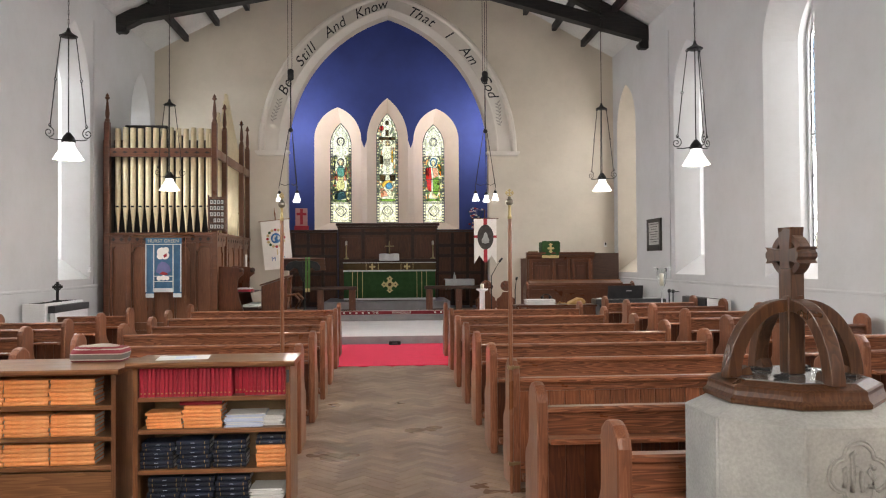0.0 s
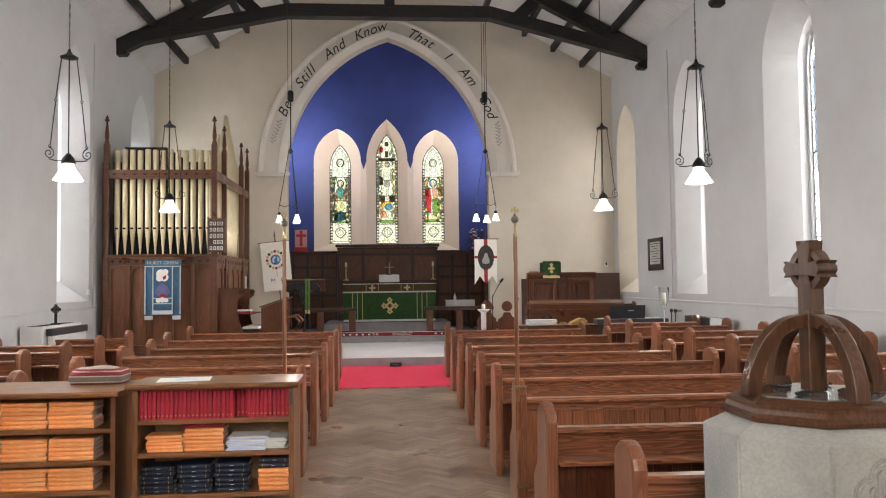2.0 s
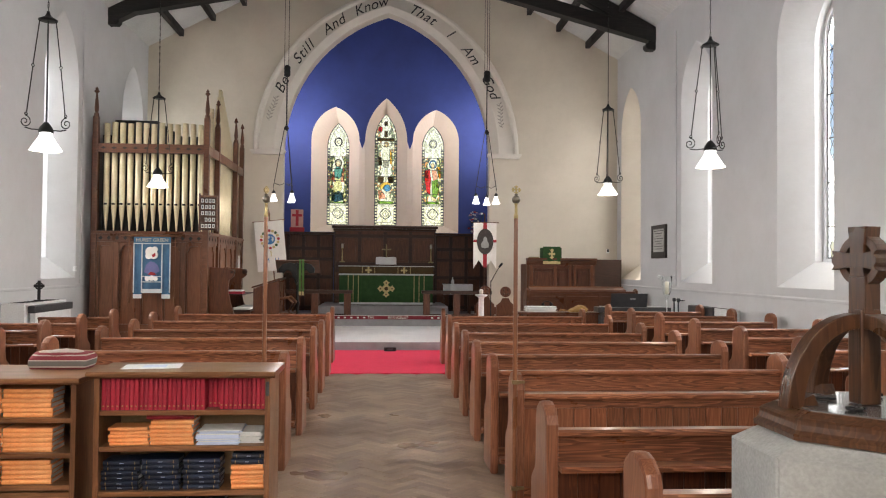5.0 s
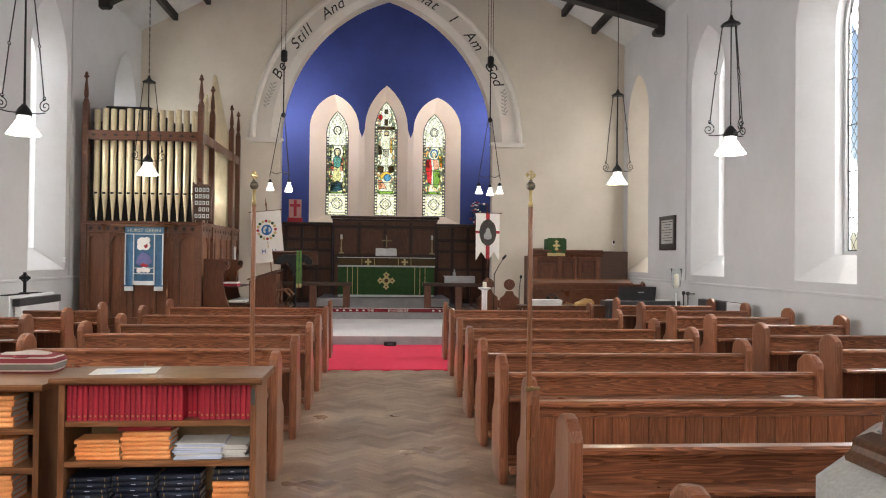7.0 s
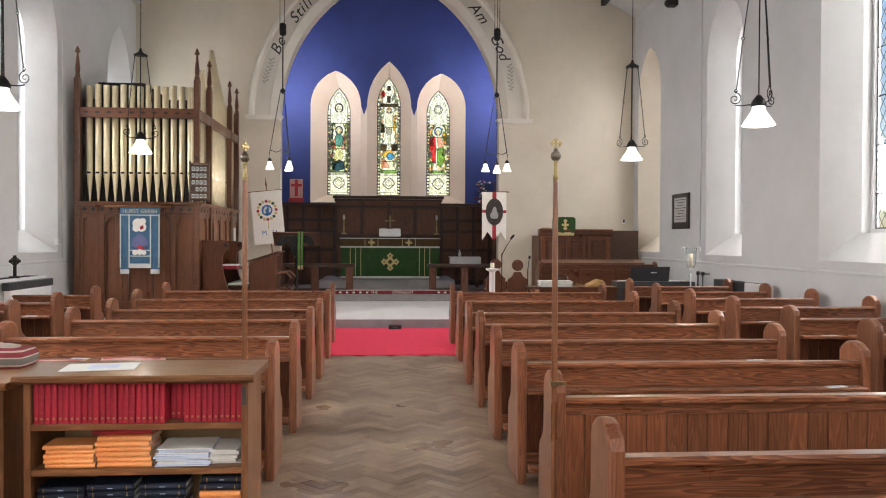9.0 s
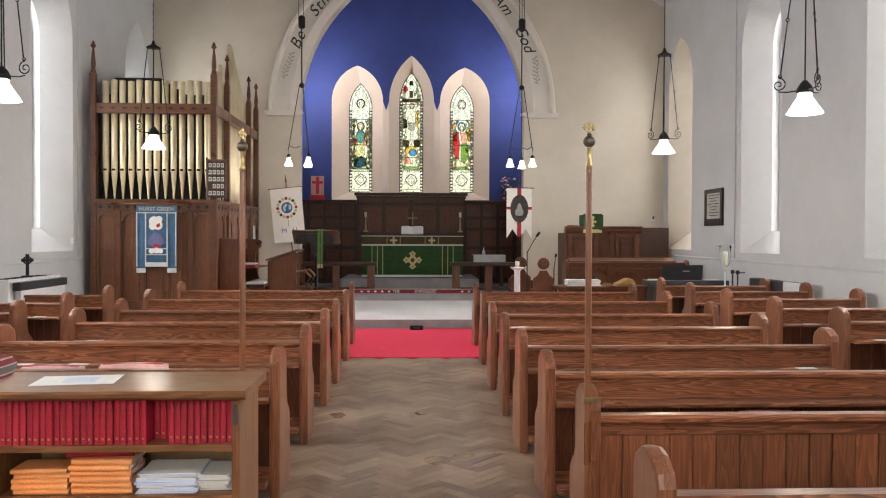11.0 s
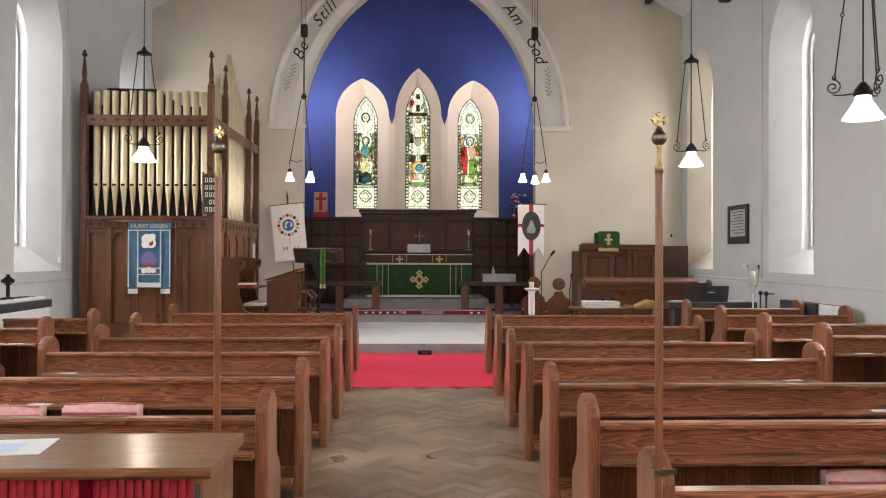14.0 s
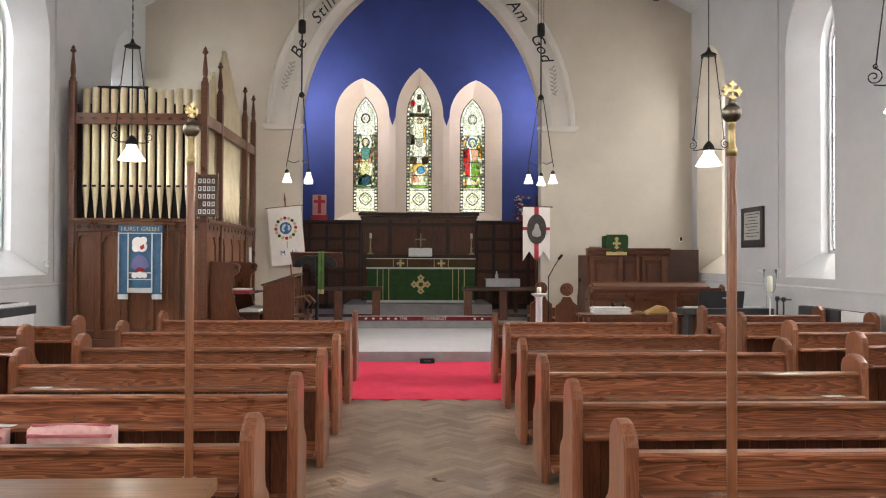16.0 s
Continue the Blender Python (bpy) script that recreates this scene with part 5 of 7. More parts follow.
def pendant(at, top, turn):
    """A lamp on a chain from the truss: crown, three rods, scrolled arms and shade. at is the middle of the shade's rim."""
    p = thing("pendant_lamp", at, "black iron pendant lamp with lit white glass shade", "pendant lamp", "nave pendant lamps", rz=turn)
    bm = bmesh.new()
    drop = top - at[2]
    n = int((drop - 1.42) / 0.05)
    for k in range(n):
        z = 1.42 + k * 0.05
        off = (0.005, 0) if k % 2 else (0, 0.005)
        tube(bm, [(-off[0], -off[1], z), (-off[0], -off[1], z + 0.055)], 0.0034, 4)
        tube(bm, [(off[0], off[1], z), (off[0], off[1], z + 0.055)], 0.0034, 4)
    tube(bm, [(0, 0, 1.40 + n * 0.05), (0, 0, drop)], 0.008, 6)
    part("chain", bm, IRON, p)
    bm = bmesh.new()
    lathe(bm, [(0.012, 1.43), (0.02, 1.40), (0.035, 1.375), (0.085, 1.345), (0.095, 1.335), (0.085, 1.328), (0.02, 1.33)], 16)
    part("crown", bm, IRON, p)
    for k in range(3):
        a = radians(90 + 120 * k)
        ca, sa = math.cos(a), math.sin(a)

        def P(r, z):
            return (r * ca, r * sa, z)
        bm = bmesh.new()
        tube(bm, [P(0.085, 1.33), P(0.145, 0.86)], 0.006, 5)
        tube(bm, [P(0.147, 0.83), P(0.20, 0.36)], 0.006, 5)
        for r, z in ((0.146, 0.845), (0.086, 1.325), (0.205, 0.345)):
            tube(bm, [(r * ca + 0.014 * math.cos(t) * ca, r * sa + 0.014 * math.cos(t) * sa, z + 0.014 * math.sin(t)) for t in np.linspace(0, 2 * math.pi, 9)], 0.005, 4)
        part("rod", bm, IRON, p)
        bm = bmesh.new()
        tube(bm, [P(0.205, 0.345), P(0.20, 0.325)], 0.006, 5)
        tube(bm, [P(0.205, 0.335)] + [P(u, z) for u, _, z in spiral(0.215, 0.268, 0.062, 1.55, 1, 24, 1.6)], 0.0055, 5)
        tube(bm, [P(0.215, 0.207), P(0.15, 0.198), P(0.06, 0.205)], 0.006, 5)
        part("scroll_arm", bm, IRON, p)
    bm = bmesh.new()
    tube(bm, [(0, 0, 0.28), (0, 0, 1.33)], 0.007, 6)
    lathe(bm, [(0.02, 0.29), (0.035, 0.27), (0.055, 0.245), (0.07, 0.215), (0.072, 0.185), (0.055, 0.18)], 16)
    part("lamp_holder", bm, IRON, p)
    bm = bmesh.new()
    bell_shade(bm, 0.055, 0.155, 0.0, 0.185)
    part("shade", bm, SHADE, p, "lit white glass shade")
    bm = bmesh.new()
    ball(bm, (0, 0, 0.07), 0.04, 12)
    part("bulb", bm, SHADE, p)
    return p


LAMPS = ((3.515, 8.5, 2.655), (-3.46, 8.5, 2.70), (3.47, 12.25, 2.70), (-3.40, 12.25, 2.71))
for at, turn in zip(LAMPS, (61, 21, 39, 20)):
    pendant(at, 7.75, turn)
    data = bpy.data.lights.new("lamp_bulb", "POINT")
    data.energy, data.shadow_soft_size, data.color = 22, 0.05, (1.0, 0.88, 0.74)
    ob = new("lamp_bulb", data)
    ob.location = (at[0], at[1], at[2] - 0.03)


def chandelier(at, rz):
    """Rise-and-fall fitting of three lamps below the truss by the arch. at: middle at the rims' height."""
    c = thing("chandelier", at, "black iron rise-and-fall fitting with three lit lamps", "chandelier", "crossing chandeliers", rz=rz)
    for a in (0, 120, 240):
        bm = bmesh.new()
        x, y = 0.055 * math.cos(radians(a)), 0.055 * math.sin(radians(a))
        tube(bm, [(x, y, 2.78), (x, y, 4.3)], 0.006, 4)
        part("cord", bm, IRON, c)
    bm = bmesh.new()
    lathe(bm, [(0.02, 2.55), (0.06, 2.57), (0.065, 2.6), (0.065, 2.76), (0.055, 2.78), (0.015, 2.80)], 14)
    part("counterweight", bm, IRON, c)
    bm = bmesh.new()
    tube(bm, [(0, 0, 1.52), (0, 0, 2.56)], 0.013, 6)
    lathe(bm, [(0.012, 1.56), (0.03, 1.54), (0.055, 1.50), (0.04, 1.47), (0.01, 1.45)], 12)
    part("stem", bm, IRON, c)
    for k in range(3):
        a = radians(120 * k)
        ca, sa = math.cos(a), math.sin(a)
        bm = bmesh.new()
        tube(bm, [(0.045 * ca, 0.045 * sa, 1.48), (0.235 * ca, 0.235 * sa, 0.36)], 0.008, 5)
        tube(bm, [(0.235 * ca, 0.235 * sa, 0.36), (0.25 * ca, 0.25 * sa, 0.30), (0.24 * ca, 0.24 * sa, 0.20)], 0.008, 5)
        tube(bm, [(0.03 * ca, 0.03 * sa, 0.37), (0.12 * ca, 0.12 * sa, 0.33), (0.235 * ca, 0.235 * sa, 0.37)], 0.007, 5)
        part("arm", bm, IRON, c)
        bm = bmesh.new()
        lathe(bm, [(0.016, 0.22), (0.03, 0.20), (0.042, 0.17), (0.03, 0.16)], 12, (0.24 * ca, 0.24 * sa, 0))
        part("lamp_holder", bm, IRON, c)
        bm = bmesh.new()
        bell_shade(bm, 0.034, 0.078, 0.0, 0.15, 20)
        bmesh.ops.translate(bm, verts=bm.verts, vec=(0.24 * ca, 0.24 * sa, 0))
        part("shade", bm, SHADE, c, "lit white glass shade")
    return c


for cx, rz in ((2.10, 200), (-2.02, 68)):
    chandelier((cx, 16.4, 2.86), rz)
    data = bpy.data.lights.new("lamp_bulb", "POINT")
    data.energy, data.shadow_soft_size, data.color = 58, 0.12, (1.0, 0.95, 0.92)
    ob = new("lamp_bulb", data)
    ob.location = (cx, 16.4, 2.80)

# ---- organ ----
organ = thing("pipe_organ", (-5.36, 15.2, 0), "oak-cased pipe organ with gilded front pipes", "organ")
OW, OD = 2.02, 3.7           # width along x, depth along y
CARD_WHITE = surface("white_number_card", (0.70, 0.70, 0.68), (0.76, 0.76, 0.74), 9, 150, 0.7)


def finial(x, y, z0, parent, h=0.55):
    bm = bmesh.new()
    s = h / 0.55
    prof = [(0.045, 0.0), (0.045, 0.05), (0.028, 0.07), (0.038, 0.10), (0.043, 0.16), (0.03, 0.30), (0.018, 0.40), (0.018, 0.43), (0.034, 0.44), (0.05, 0.46), (0.034, 0.485), (0.022, 0.49), (0.034, 0.505), (0.018, 0.53), (0.003, 0.555)]
    lathe(bm, [(r, z0 + z * s) for r, z in prof], 8, (x, y, 0))
    part("finial", bm, ORGAN_X, parent)


def organ_post(x, y, top, parent):
    part_box("post", parent, ORGAN_X, x - 0.05, x + 0.05, y - 0.05, y + 0.05, 0.15, top, 0.01)
    finial(x, y, top, parent)


def pipe(x, y, z_foot, foot, top, r, parent):
    bm = bmesh.new()
    lathe(bm, [(r * 0.22, z_foot), (r * 0.95, z_foot + foot), (r, z_foot + foot + 0.012), (r, z_foot + foot + 0.03), (r * 0.97, z_foot + foot + 0.04), (r * 0.97, top), (r * 0.86, top + 0.002), (r * 0.86, top - 0.05)], 14, (x, y, 0), False)
    ob = part("pipe", bm, PIPE, parent)
    bm = bmesh.new()
    prism(bm, [(x - r * 0.55, z_foot + foot + 0.02), (x + r * 0.55, z_foot + foot + 0.02), (x + r * 0.45, z_foot + foot + 0.055), (x - r * 0.45, z_foot + foot + 0.055)], "Y", y - r * 1.02, y - r * 0.8)
    part("pipe_mouth", bm, BLACK, ob)
    return ob


part_box("plinth", organ, ORGAN_X, -0.03, OW + 0.03, -0.03, OD, 0.15, 0.3, 0.012)
# front lower case: five panels with shouldered heads between stiles
part_box("case_body", organ, ORGAN_Z, 0.0, OW, 0.09, OD, 0.3, 2.02)
BAY = OW / 5
for k in range(5):
    x0_, x1_ = k * BAY + 0.045, (k + 1) * BAY - 0.045
    part_box("panel", organ, ORGAN_Z, x0_ - 0.01, x1_ + 0.01, 0.05, 0.09, 0.44, 1.93, 0.0)
    # darker strips put the shadow lines along the panel edges into colour
    for x in (x0_ + 0.012, x1_ - 0.012):
        part_box("panel_moulding", organ, ORGAN_X, x - 0.012, x + 0.012, 0.018, 0.05, 0.44, 1.80, 0.006)
    pts = [(x0_, 1.965), (x0_, 1.74), (x0_ + 0.02, 1.80), (x0_ + 0.05, 1.82), (x0_ + 0.055, 1.86), (x0_ + 0.09, 1.895), (x1_ - 0.09, 1.895), (x1_ - 0.055, 1.86), (x1_ - 0.05, 1.82), (x1_ - 0.02, 1.80), (x1_, 1.74), (x1_, 1.965)]
    part_prism("panel_head", organ, ORGAN_S, pts, "Y", 0.0, 0.052, 0.008)
for k in range(6):
    x = min(max(k * BAY, 0.045), OW - 0.045)
    part_box("stile", organ, ORGAN_S, x - 0.045, x + 0.045, -0.015, 0.09, 0.3, 1.97, 0.01)
part_box("bottom_rail", organ, ORGAN_S, 0.0, OW, -0.012, 0.05, 0.3, 0.44, 0.006)
# added dark board: stands for the shade in the gap beside the organ
part_box("filler_board", organ, ORGAN_X, -0.185, -0.045, 0.30, 0.33, 0.15, 4.0, 0.004, "dark board added as the shade between organ case and wall")
part_box("frieze", organ, ORGAN_X, 0.0, OW, -0.02, 0.03, 1.97, 2.11, 0.006)
# black lozenges stand for the shade in the pierced carving
for k in range(13):
    x = 0.12 + k * (OW - 0.24) / 12
    part_prism("frieze_lozenge", organ, BLACK, [(x - 0.04, 2.04), (x, 2.08), (x + 0.04, 2.04), (x, 2.0)], "Y", -0.024, -0.019)
part_box("impost_rail", organ, ORGAN_X, -0.04, OW + 0.04, -0.06, 0.06, 2.11, 2.17, 0.012)
# near-black sheet puts the shade behind the front pipes into colour
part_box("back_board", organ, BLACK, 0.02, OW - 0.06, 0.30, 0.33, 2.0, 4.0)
part_box("rail", organ, ORGAN_X, 0.0, OW, -0.02, 0.05, 3.63, 3.80, 0.008)
for k in range(10):
    x = 0.14 + k * (OW - 0.28) / 9
    part_prism("rail_lozenge", organ, BLACK, [(x - 0.05, 3.715), (x, 3.74), (x + 0.05, 3.715), (x, 3.69)], "Y", -0.024, -0.019)
NP = 13
for k in range(NP):
    x = 0.16 + k * (OW - 0.30) / (NP - 1)
    pipe(x, 0.12, 2.18, 0.46, 4.19 + 0.012 * ((k * 5) % 3), 0.056, organ)
for x, y in ((0.0, 0.0), (OW, 0.0), (OW, 0.95), (OW, 2.85), (OW, 3.62)):
    organ_post(x, y, 4.30, organ)
# side towards the aisle
for k in range(7):
    y = 0.06 + k * (OD - 0.12) / 6
    part_box("stile", organ, ORGAN_S, OW, OW + 0.03, y - 0.035, y + 0.035, 0.3, 1.97, 0.006)
for k in range(6):
    y = 0.06 + k * (OD - 0.12) / 6
    w = (OD - 0.12) / 6
    part_prism("side_panel_head", organ, ORGAN_S, [(y + 0.03, 1.97), (y + 0.03, 1.76), (y + 0.08, 1.82), (y + 0.11, 1.9), (y + w - 0.11, 1.9), (y + w - 0.08, 1.82), (y + w - 0.03, 1.76), (y + w - 0.03, 1.97)], "X", OW, OW + 0.022, 0.004)
part_box("side_frieze", organ, ORGAN_X, OW, OW + 0.03, 0.05, OD, 1.97, 2.11, 0.006)
for k in range(14):
    y = 0.2 + k * 0.25
    part_prism("frieze_lozenge", organ, BLACK, [(y - 0.04, 2.04), (y, 2.08), (y + 0.04, 2.04), (y, 2.0)], "X", OW + 0.029, OW + 0.034)
part_box("side_impost_rail", organ, ORGAN_X, OW - 0.05, OW + 0.06, 0.06, OD, 2.11, 2.17, 0.012)
part_box("side_rail", organ, ORGAN_X, OW - 0.02, OW + 0.04, 0.05, OD, 3.63, 3.80, 0.008)
# same near-black sheet for the shade behind the side pipes
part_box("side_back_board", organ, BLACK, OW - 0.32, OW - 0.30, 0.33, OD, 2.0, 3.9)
for y0, y1, n, tops in ((0.1, 0.85, 7, lambda u: 4.1 + 0.55 * u), (1.05, 2.75, 17, lambda u: 4.35 + 2.7 * u if u < 0.33 else 5.25 - 0.95 * (u - 0.33) / 0.67), (2.95, 3.55, 6, lambda u: 4.2 + 0.1 * u)):
    for k in range(n):
        u = k / (n - 1)
        pipe(OW - 0.1, y0 + (y1 - y0) * u, 2.18, 0.5, tops(u), 0.036, organ)
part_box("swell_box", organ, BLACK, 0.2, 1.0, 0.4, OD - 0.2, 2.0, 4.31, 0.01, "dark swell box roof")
# key desk on the aisle side
desk_pts = [(0.35, 0.3), (1.05, 0.3), (1.05, 0.62), (0.95, 0.72), (0.82, 0.78), (0.75, 0.98), (0.70, 1.25), (0.72, 1.42), (0.82, 1.50), (0.80, 1.60), (0.70, 1.64), (0.35, 1.66)]
console = thing("organ_console", (-3.31, 15.42, 0.0), "oak organ console with scrolled cheeks and red music book", "organ console")
for y in (0.0, 1.35):
    part_prism("cheek", console, MID_Z, [(u - 0.35, z - 0.15) for u, z in desk_pts], "Y", y, y + 0.05, 0.008)
part_box("key_slip", console, DARK_X, 0.0, 0.45, 0.05, 1.35, 0.50, 0.56)
part_box("keyboard", console, CARD_WHITE, 0.2, 0.42, 0.15, 1.25, 0.561, 0.585, 0.003, "ivory organ keys")
part_box("music_desk", console, DARK_X, 0.30, 0.62, 0.05, 1.35, 0.98, 1.0, 0.004)
part_box("stop_jamb", console, DARK_X, 0.0, 0.1, 0.05, 1.35, 0.6, 1.2)
for k in range(8):
    bm = bmesh.new()
    lathe(bm, [(0.02, 0), (0.02, 0.012), (0.012, 0.02), (0.012, 0.05)], 8)
    bmesh.ops.rotate(bm, verts=bm.verts, cent=(0, 0, 0), matrix=Matrix.Rotation(radians(90), 3, "Y"))
    bmesh.ops.translate(bm, verts=bm.verts, vec=(0.1, 0.15 + 0.15 * k, 0.9 + 0.12 * (k % 2)))
    part("stop_knob", bm, CARD_WHITE, console)
for y in (0.05, 1.38):
    bm = bmesh.new()
    ball(bm, (0.42, y, 1.42), 0.06, 10)
    part("scroll", bm, DARK_X, console)
bench = thing("organ_bench", (-2.72, 16.1, 0.158), "dark oak organ bench with white cushion", "bench")
part_box("seat", bench, DARK_X, -0.17, 0.17, -0.6, 0.6, 0.50, 0.54, 0.01)
part_box("cushion", bench, CARD_WHITE, -0.16, 0.16, -0.55, 0.55, 0.541, 0.585, 0.015, "white cushion")
for y in (-0.52, 0.48):
    part_box("side_panel", bench, DARK_Z, -0.16, 0.16, y, y + 0.04, 0.0, 0.50, 0.01)
music = thing("music_book", (-2.99, 15.50, 1.0), "red music book lying on the console", "book")
part_box("cover", music, RED_BOOK, 0.0, 0.28, 0.0, 0.34, 0.0, 0.05, 0.003)
part_box("page_block", music, PAPER, 0.008, 0.275, 0.01, 0.33, 0.0505, 0.075, 0.003)
# hymn board on the corner post
hb = thing("hymn_board", (-3.30, 15.112, 2.18), "dark oak hymn board with rows of white number cards", "hymn board", rz=8)
part_box("backing", hb, DARK_X, -0.13, 0.17, 0.0, 0.03, 0.02, 0.66, 0.004)
for x in (-0.15, 0.16):
    part_box("frame_stile", hb, ORGAN_X, x, x + 0.03, -0.012, 0.04, 0.0, 0.70, 0.006)
part_box("frame_rail", hb, ORGAN_X, -0.12, 0.16, -0.012, 0.03, 0.63, 0.67, 0.005)
for r_ in range(5):
    part_box("card_slot", hb, ORGAN_X, -0.12, 0.16, -0.01, 0.0, 0.045 + r_ * 0.118, 0.06 + r_ * 0.118, 0.002)
    for c_ in range(1 if r_ == 1 else 0, 4):
        x = -0.105 + c_ * 0.066
        card = part_box("number_card", hb, CARD_WHITE, x, x + 0.046, -0.006, -0.001, 0.062 + r_ * 0.118, 0.132 + r_ * 0.118)
        part_box("number_bar", card, LETTER, x + 0.012, x + 0.032, -0.0085, -0.0062, 0.074 + r_ * 0.118, 0.12 + r_ * 0.118)

# ---- banners ----
BAN_BLUE = cloth("banner_blue_velvet", (0.04, 0.105, 0.19), (0.062, 0.15, 0.255))
BAN_WHITE = cloth("banner_white_silk", (0.78, 0.74, 0.69), (0.84, 0.80, 0.75), 0.6)
BAN_TRIM = cloth("banner_silver_trim", (0.52, 0.54, 0.54), (0.60, 0.62, 0.62), 0.6)
BAN_RED = cloth("banner_red", (0.32, 0.02, 0.03), (0.42, 0.035, 0.045))
BAN_VIOLET = cloth("banner_violet", (0.12, 0.12, 0.26), (0.17, 0.16, 0.33))
BAN_STRAW = cloth("banner_straw_lettering", (0.44, 0.42, 0.32), (0.52, 0.50, 0.40), 0.7)
GREEN_V = cloth("altar_green_damask", (0.014, 0.05, 0.011), (0.026, 0.085, 0.02))
BROWN_V = cloth("altar_brown_silk", (0.06, 0.035, 0.01), (0.09, 0.05, 0.016))
GOLD_C = cloth("gold_embroidery", (0.50, 0.38, 0.16), (0.60, 0.47, 0.22), 0.5)
GLOBE = surface("embroidered_blue_globe", (0.02, 0.06, 0.24), (0.05, 0.20, 0.42), 25, 300, 0.8)


def waved(bm, pts, y, amp=0.008, freq=11.0, thick=0.006, rows=14):
    """A hanging cloth: an outline in (x, z) as a grid with soft folds. pts: left x, right x, bottom z, top z."""
    x0, x1, z0, z1 = pts
    nx = 18
    for side in (0, 1):
        g = [[bm.verts.new((x0 + (x1 - x0) * i / nx, y + side * thick + amp * math.sin(freq * i / nx + 0.6) * (1 - j / rows), z0 + (z1 - z0) * j / rows)) for i in range(nx + 1)] for j in range(rows + 1)]
        for j in range(rows):
            for i in range(nx):
                f = bm.faces.new((g[j][i], g[j][i + 1], g[j + 1][i + 1], g[j + 1][i]))
                f.smooth = True


ban = thing("banner", (-4.28, 15.10, 0.93), "blue velvet parish banner with silver trim and lamb-like motif", "banner", "processional banners")
for a_, b_, z_ in ((-0.335, -0.18, 0.0), (-0.178, 0.178, 0.1), (0.18, 0.335, 0.0)):
    bm = bmesh.new()
    waved(bm, (a_, b_, z_, 1.13), 0.0, 0.005)
    part("cloth", bm, BAN_BLUE, ban)
    bm = bmesh.new()
    waved(bm, (a_, b_, z_ - 0.005, z_ + 0.07), -0.008, 0.005, rows=3)
    part("fringe", bm, BAN_TRIM, ban, "silver fringe")
for x in (-0.326, -0.18, 0.18, 0.326):
    part_box("braid", ban, BAN_TRIM, x - 0.009, x + 0.009, -0.018, -0.007, 0.1, 1.02)
for z in (0.30, 0.40):
    part_box("braid", ban, BAN_TRIM, -0.17, 0.17, -0.018, -0.007, z - 0.008, z + 0.008)
for cx_, cz_, r_ in ((-0.03, 0.86, 0.09), (0.03, 0.80, 0.08), (-0.06, 0.78, 0.06), (0.05, 0.90, 0.055), (0.0, 0.37, 0.05), (0.07, 0.36, 0.04), (-0.08, 0.36, 0.045)):
    bm = bmesh.new()
    prism(bm, [(cx_ + r_ * math.cos(t), cz_ + r_ * math.sin(t)) for t in np.linspace(0, 2 * math.pi, 13)[:-1]], "Y", -0.021 - r_ * 0.05, -0.008)
    part("motif_white", bm, BAN_WHITE, ban)
bm = bmesh.new()
prism(bm, [(0.0, 0.80), (0.06, 0.84), (0.07, 0.78), (0.02, 0.75)], "Y", -0.03, -0.02)
part("motif_red", bm, BAN_RED, ban)
bm = bmesh.new()
prism(bm, [(-0.07, 0.44), (-0.02, 0.49), (0.05, 0.47), (0.09, 0.43), (0.02, 0.42)], "Y", -0.024, -0.012)
part("motif_red", bm, BAN_RED, ban)
bm = bmesh.new()
prism(bm, [(-0.14, 0.48), (-0.10, 0.62), (-0.03, 0.68), (0.05, 0.66), (0.11, 0.6), (0.14, 0.5), (0.08, 0.46), (-0.08, 0.45)], "Y", -0.02, -0.008)
part("motif_violet", bm, BAN_VIOLET, ban)
part_box("braid", ban, BAN_TRIM, -0.33, 0.33, -0.018, -0.007, 1.0, 1.014)
me = text_mesh("HURST GREEN", 0.09, 0.002)
me.materials.append(BAN_STRAW)
ob = new("banner_lettering", me)
ob.parent = ban
ob.matrix_basis = pose(0, -0.014, 1.07, 90, 0, 0)
bm = bmesh.new()
tube(bm, [(-0.60, 0.0, 1.155), (0.52, 0.0, 1.155)], 0.016, 8)
part("cross_bar", bm, OAK_X, ban)
for x in (-0.41, 0.41):
    bm = bmesh.new()
    tube(bm, [(x, 0.0, 1.15), (x + 0.01, -0.01, 0.6), (x, 0.0, 0.02)], 0.006, 5)
    lathe(bm, [(0.008, 0.0), (0.02, -0.02), (0.014, -0.12), (0.004, -0.14)], 8, (x, 0, 0.03))
    part("tassel_cord", bm, OAK_Z, ban)

mu = thing("banner", (-2.62, 18.55, 1.3), "white silk banner with globe and ring of figures motif", "banner", "processional banners", rz=-6)
mu.matrix_basis = pose(-2.56, 18.55, 1.40, 0, -5.5, -6)
bm = bmesh.new()
waved(bm, (-0.34, 0.34, 0.03, 1.18), 0.0, 0.006)
part("cloth", bm, BAN_WHITE, mu)
bm = bmesh.new()
prism(bm, [(0.0 + 0.12 * math.cos(t), 0.76 + 0.12 * math.sin(t)) for t in np.linspace(0, 2 * math.pi, 25)[:-1]], "Y", -0.018, -0.008)
part("globe_disc", bm, GLOBE, mu, "embroidered blue globe")
bm = bmesh.new()
for pts in ([(-0.07, 0.80), (-0.02, 0.85), (0.02, 0.82), (-0.01, 0.78), (-0.04, 0.76), (-0.02, 0.71), (-0.05, 0.68), (-0.08, 0.73)], [(0.04, 0.83), (0.09, 0.80), (0.095, 0.74), (0.06, 0.70), (0.035, 0.74), (0.05, 0.78)]):
    prism(bm, pts, "Y", -0.021, -0.0185)
part("globe_land", bm, BAN_TRIM, mu, "pale embroidered continents")
ring_cols = (BAN_RED, GOLD_C, GREEN_V, GOLD_C)
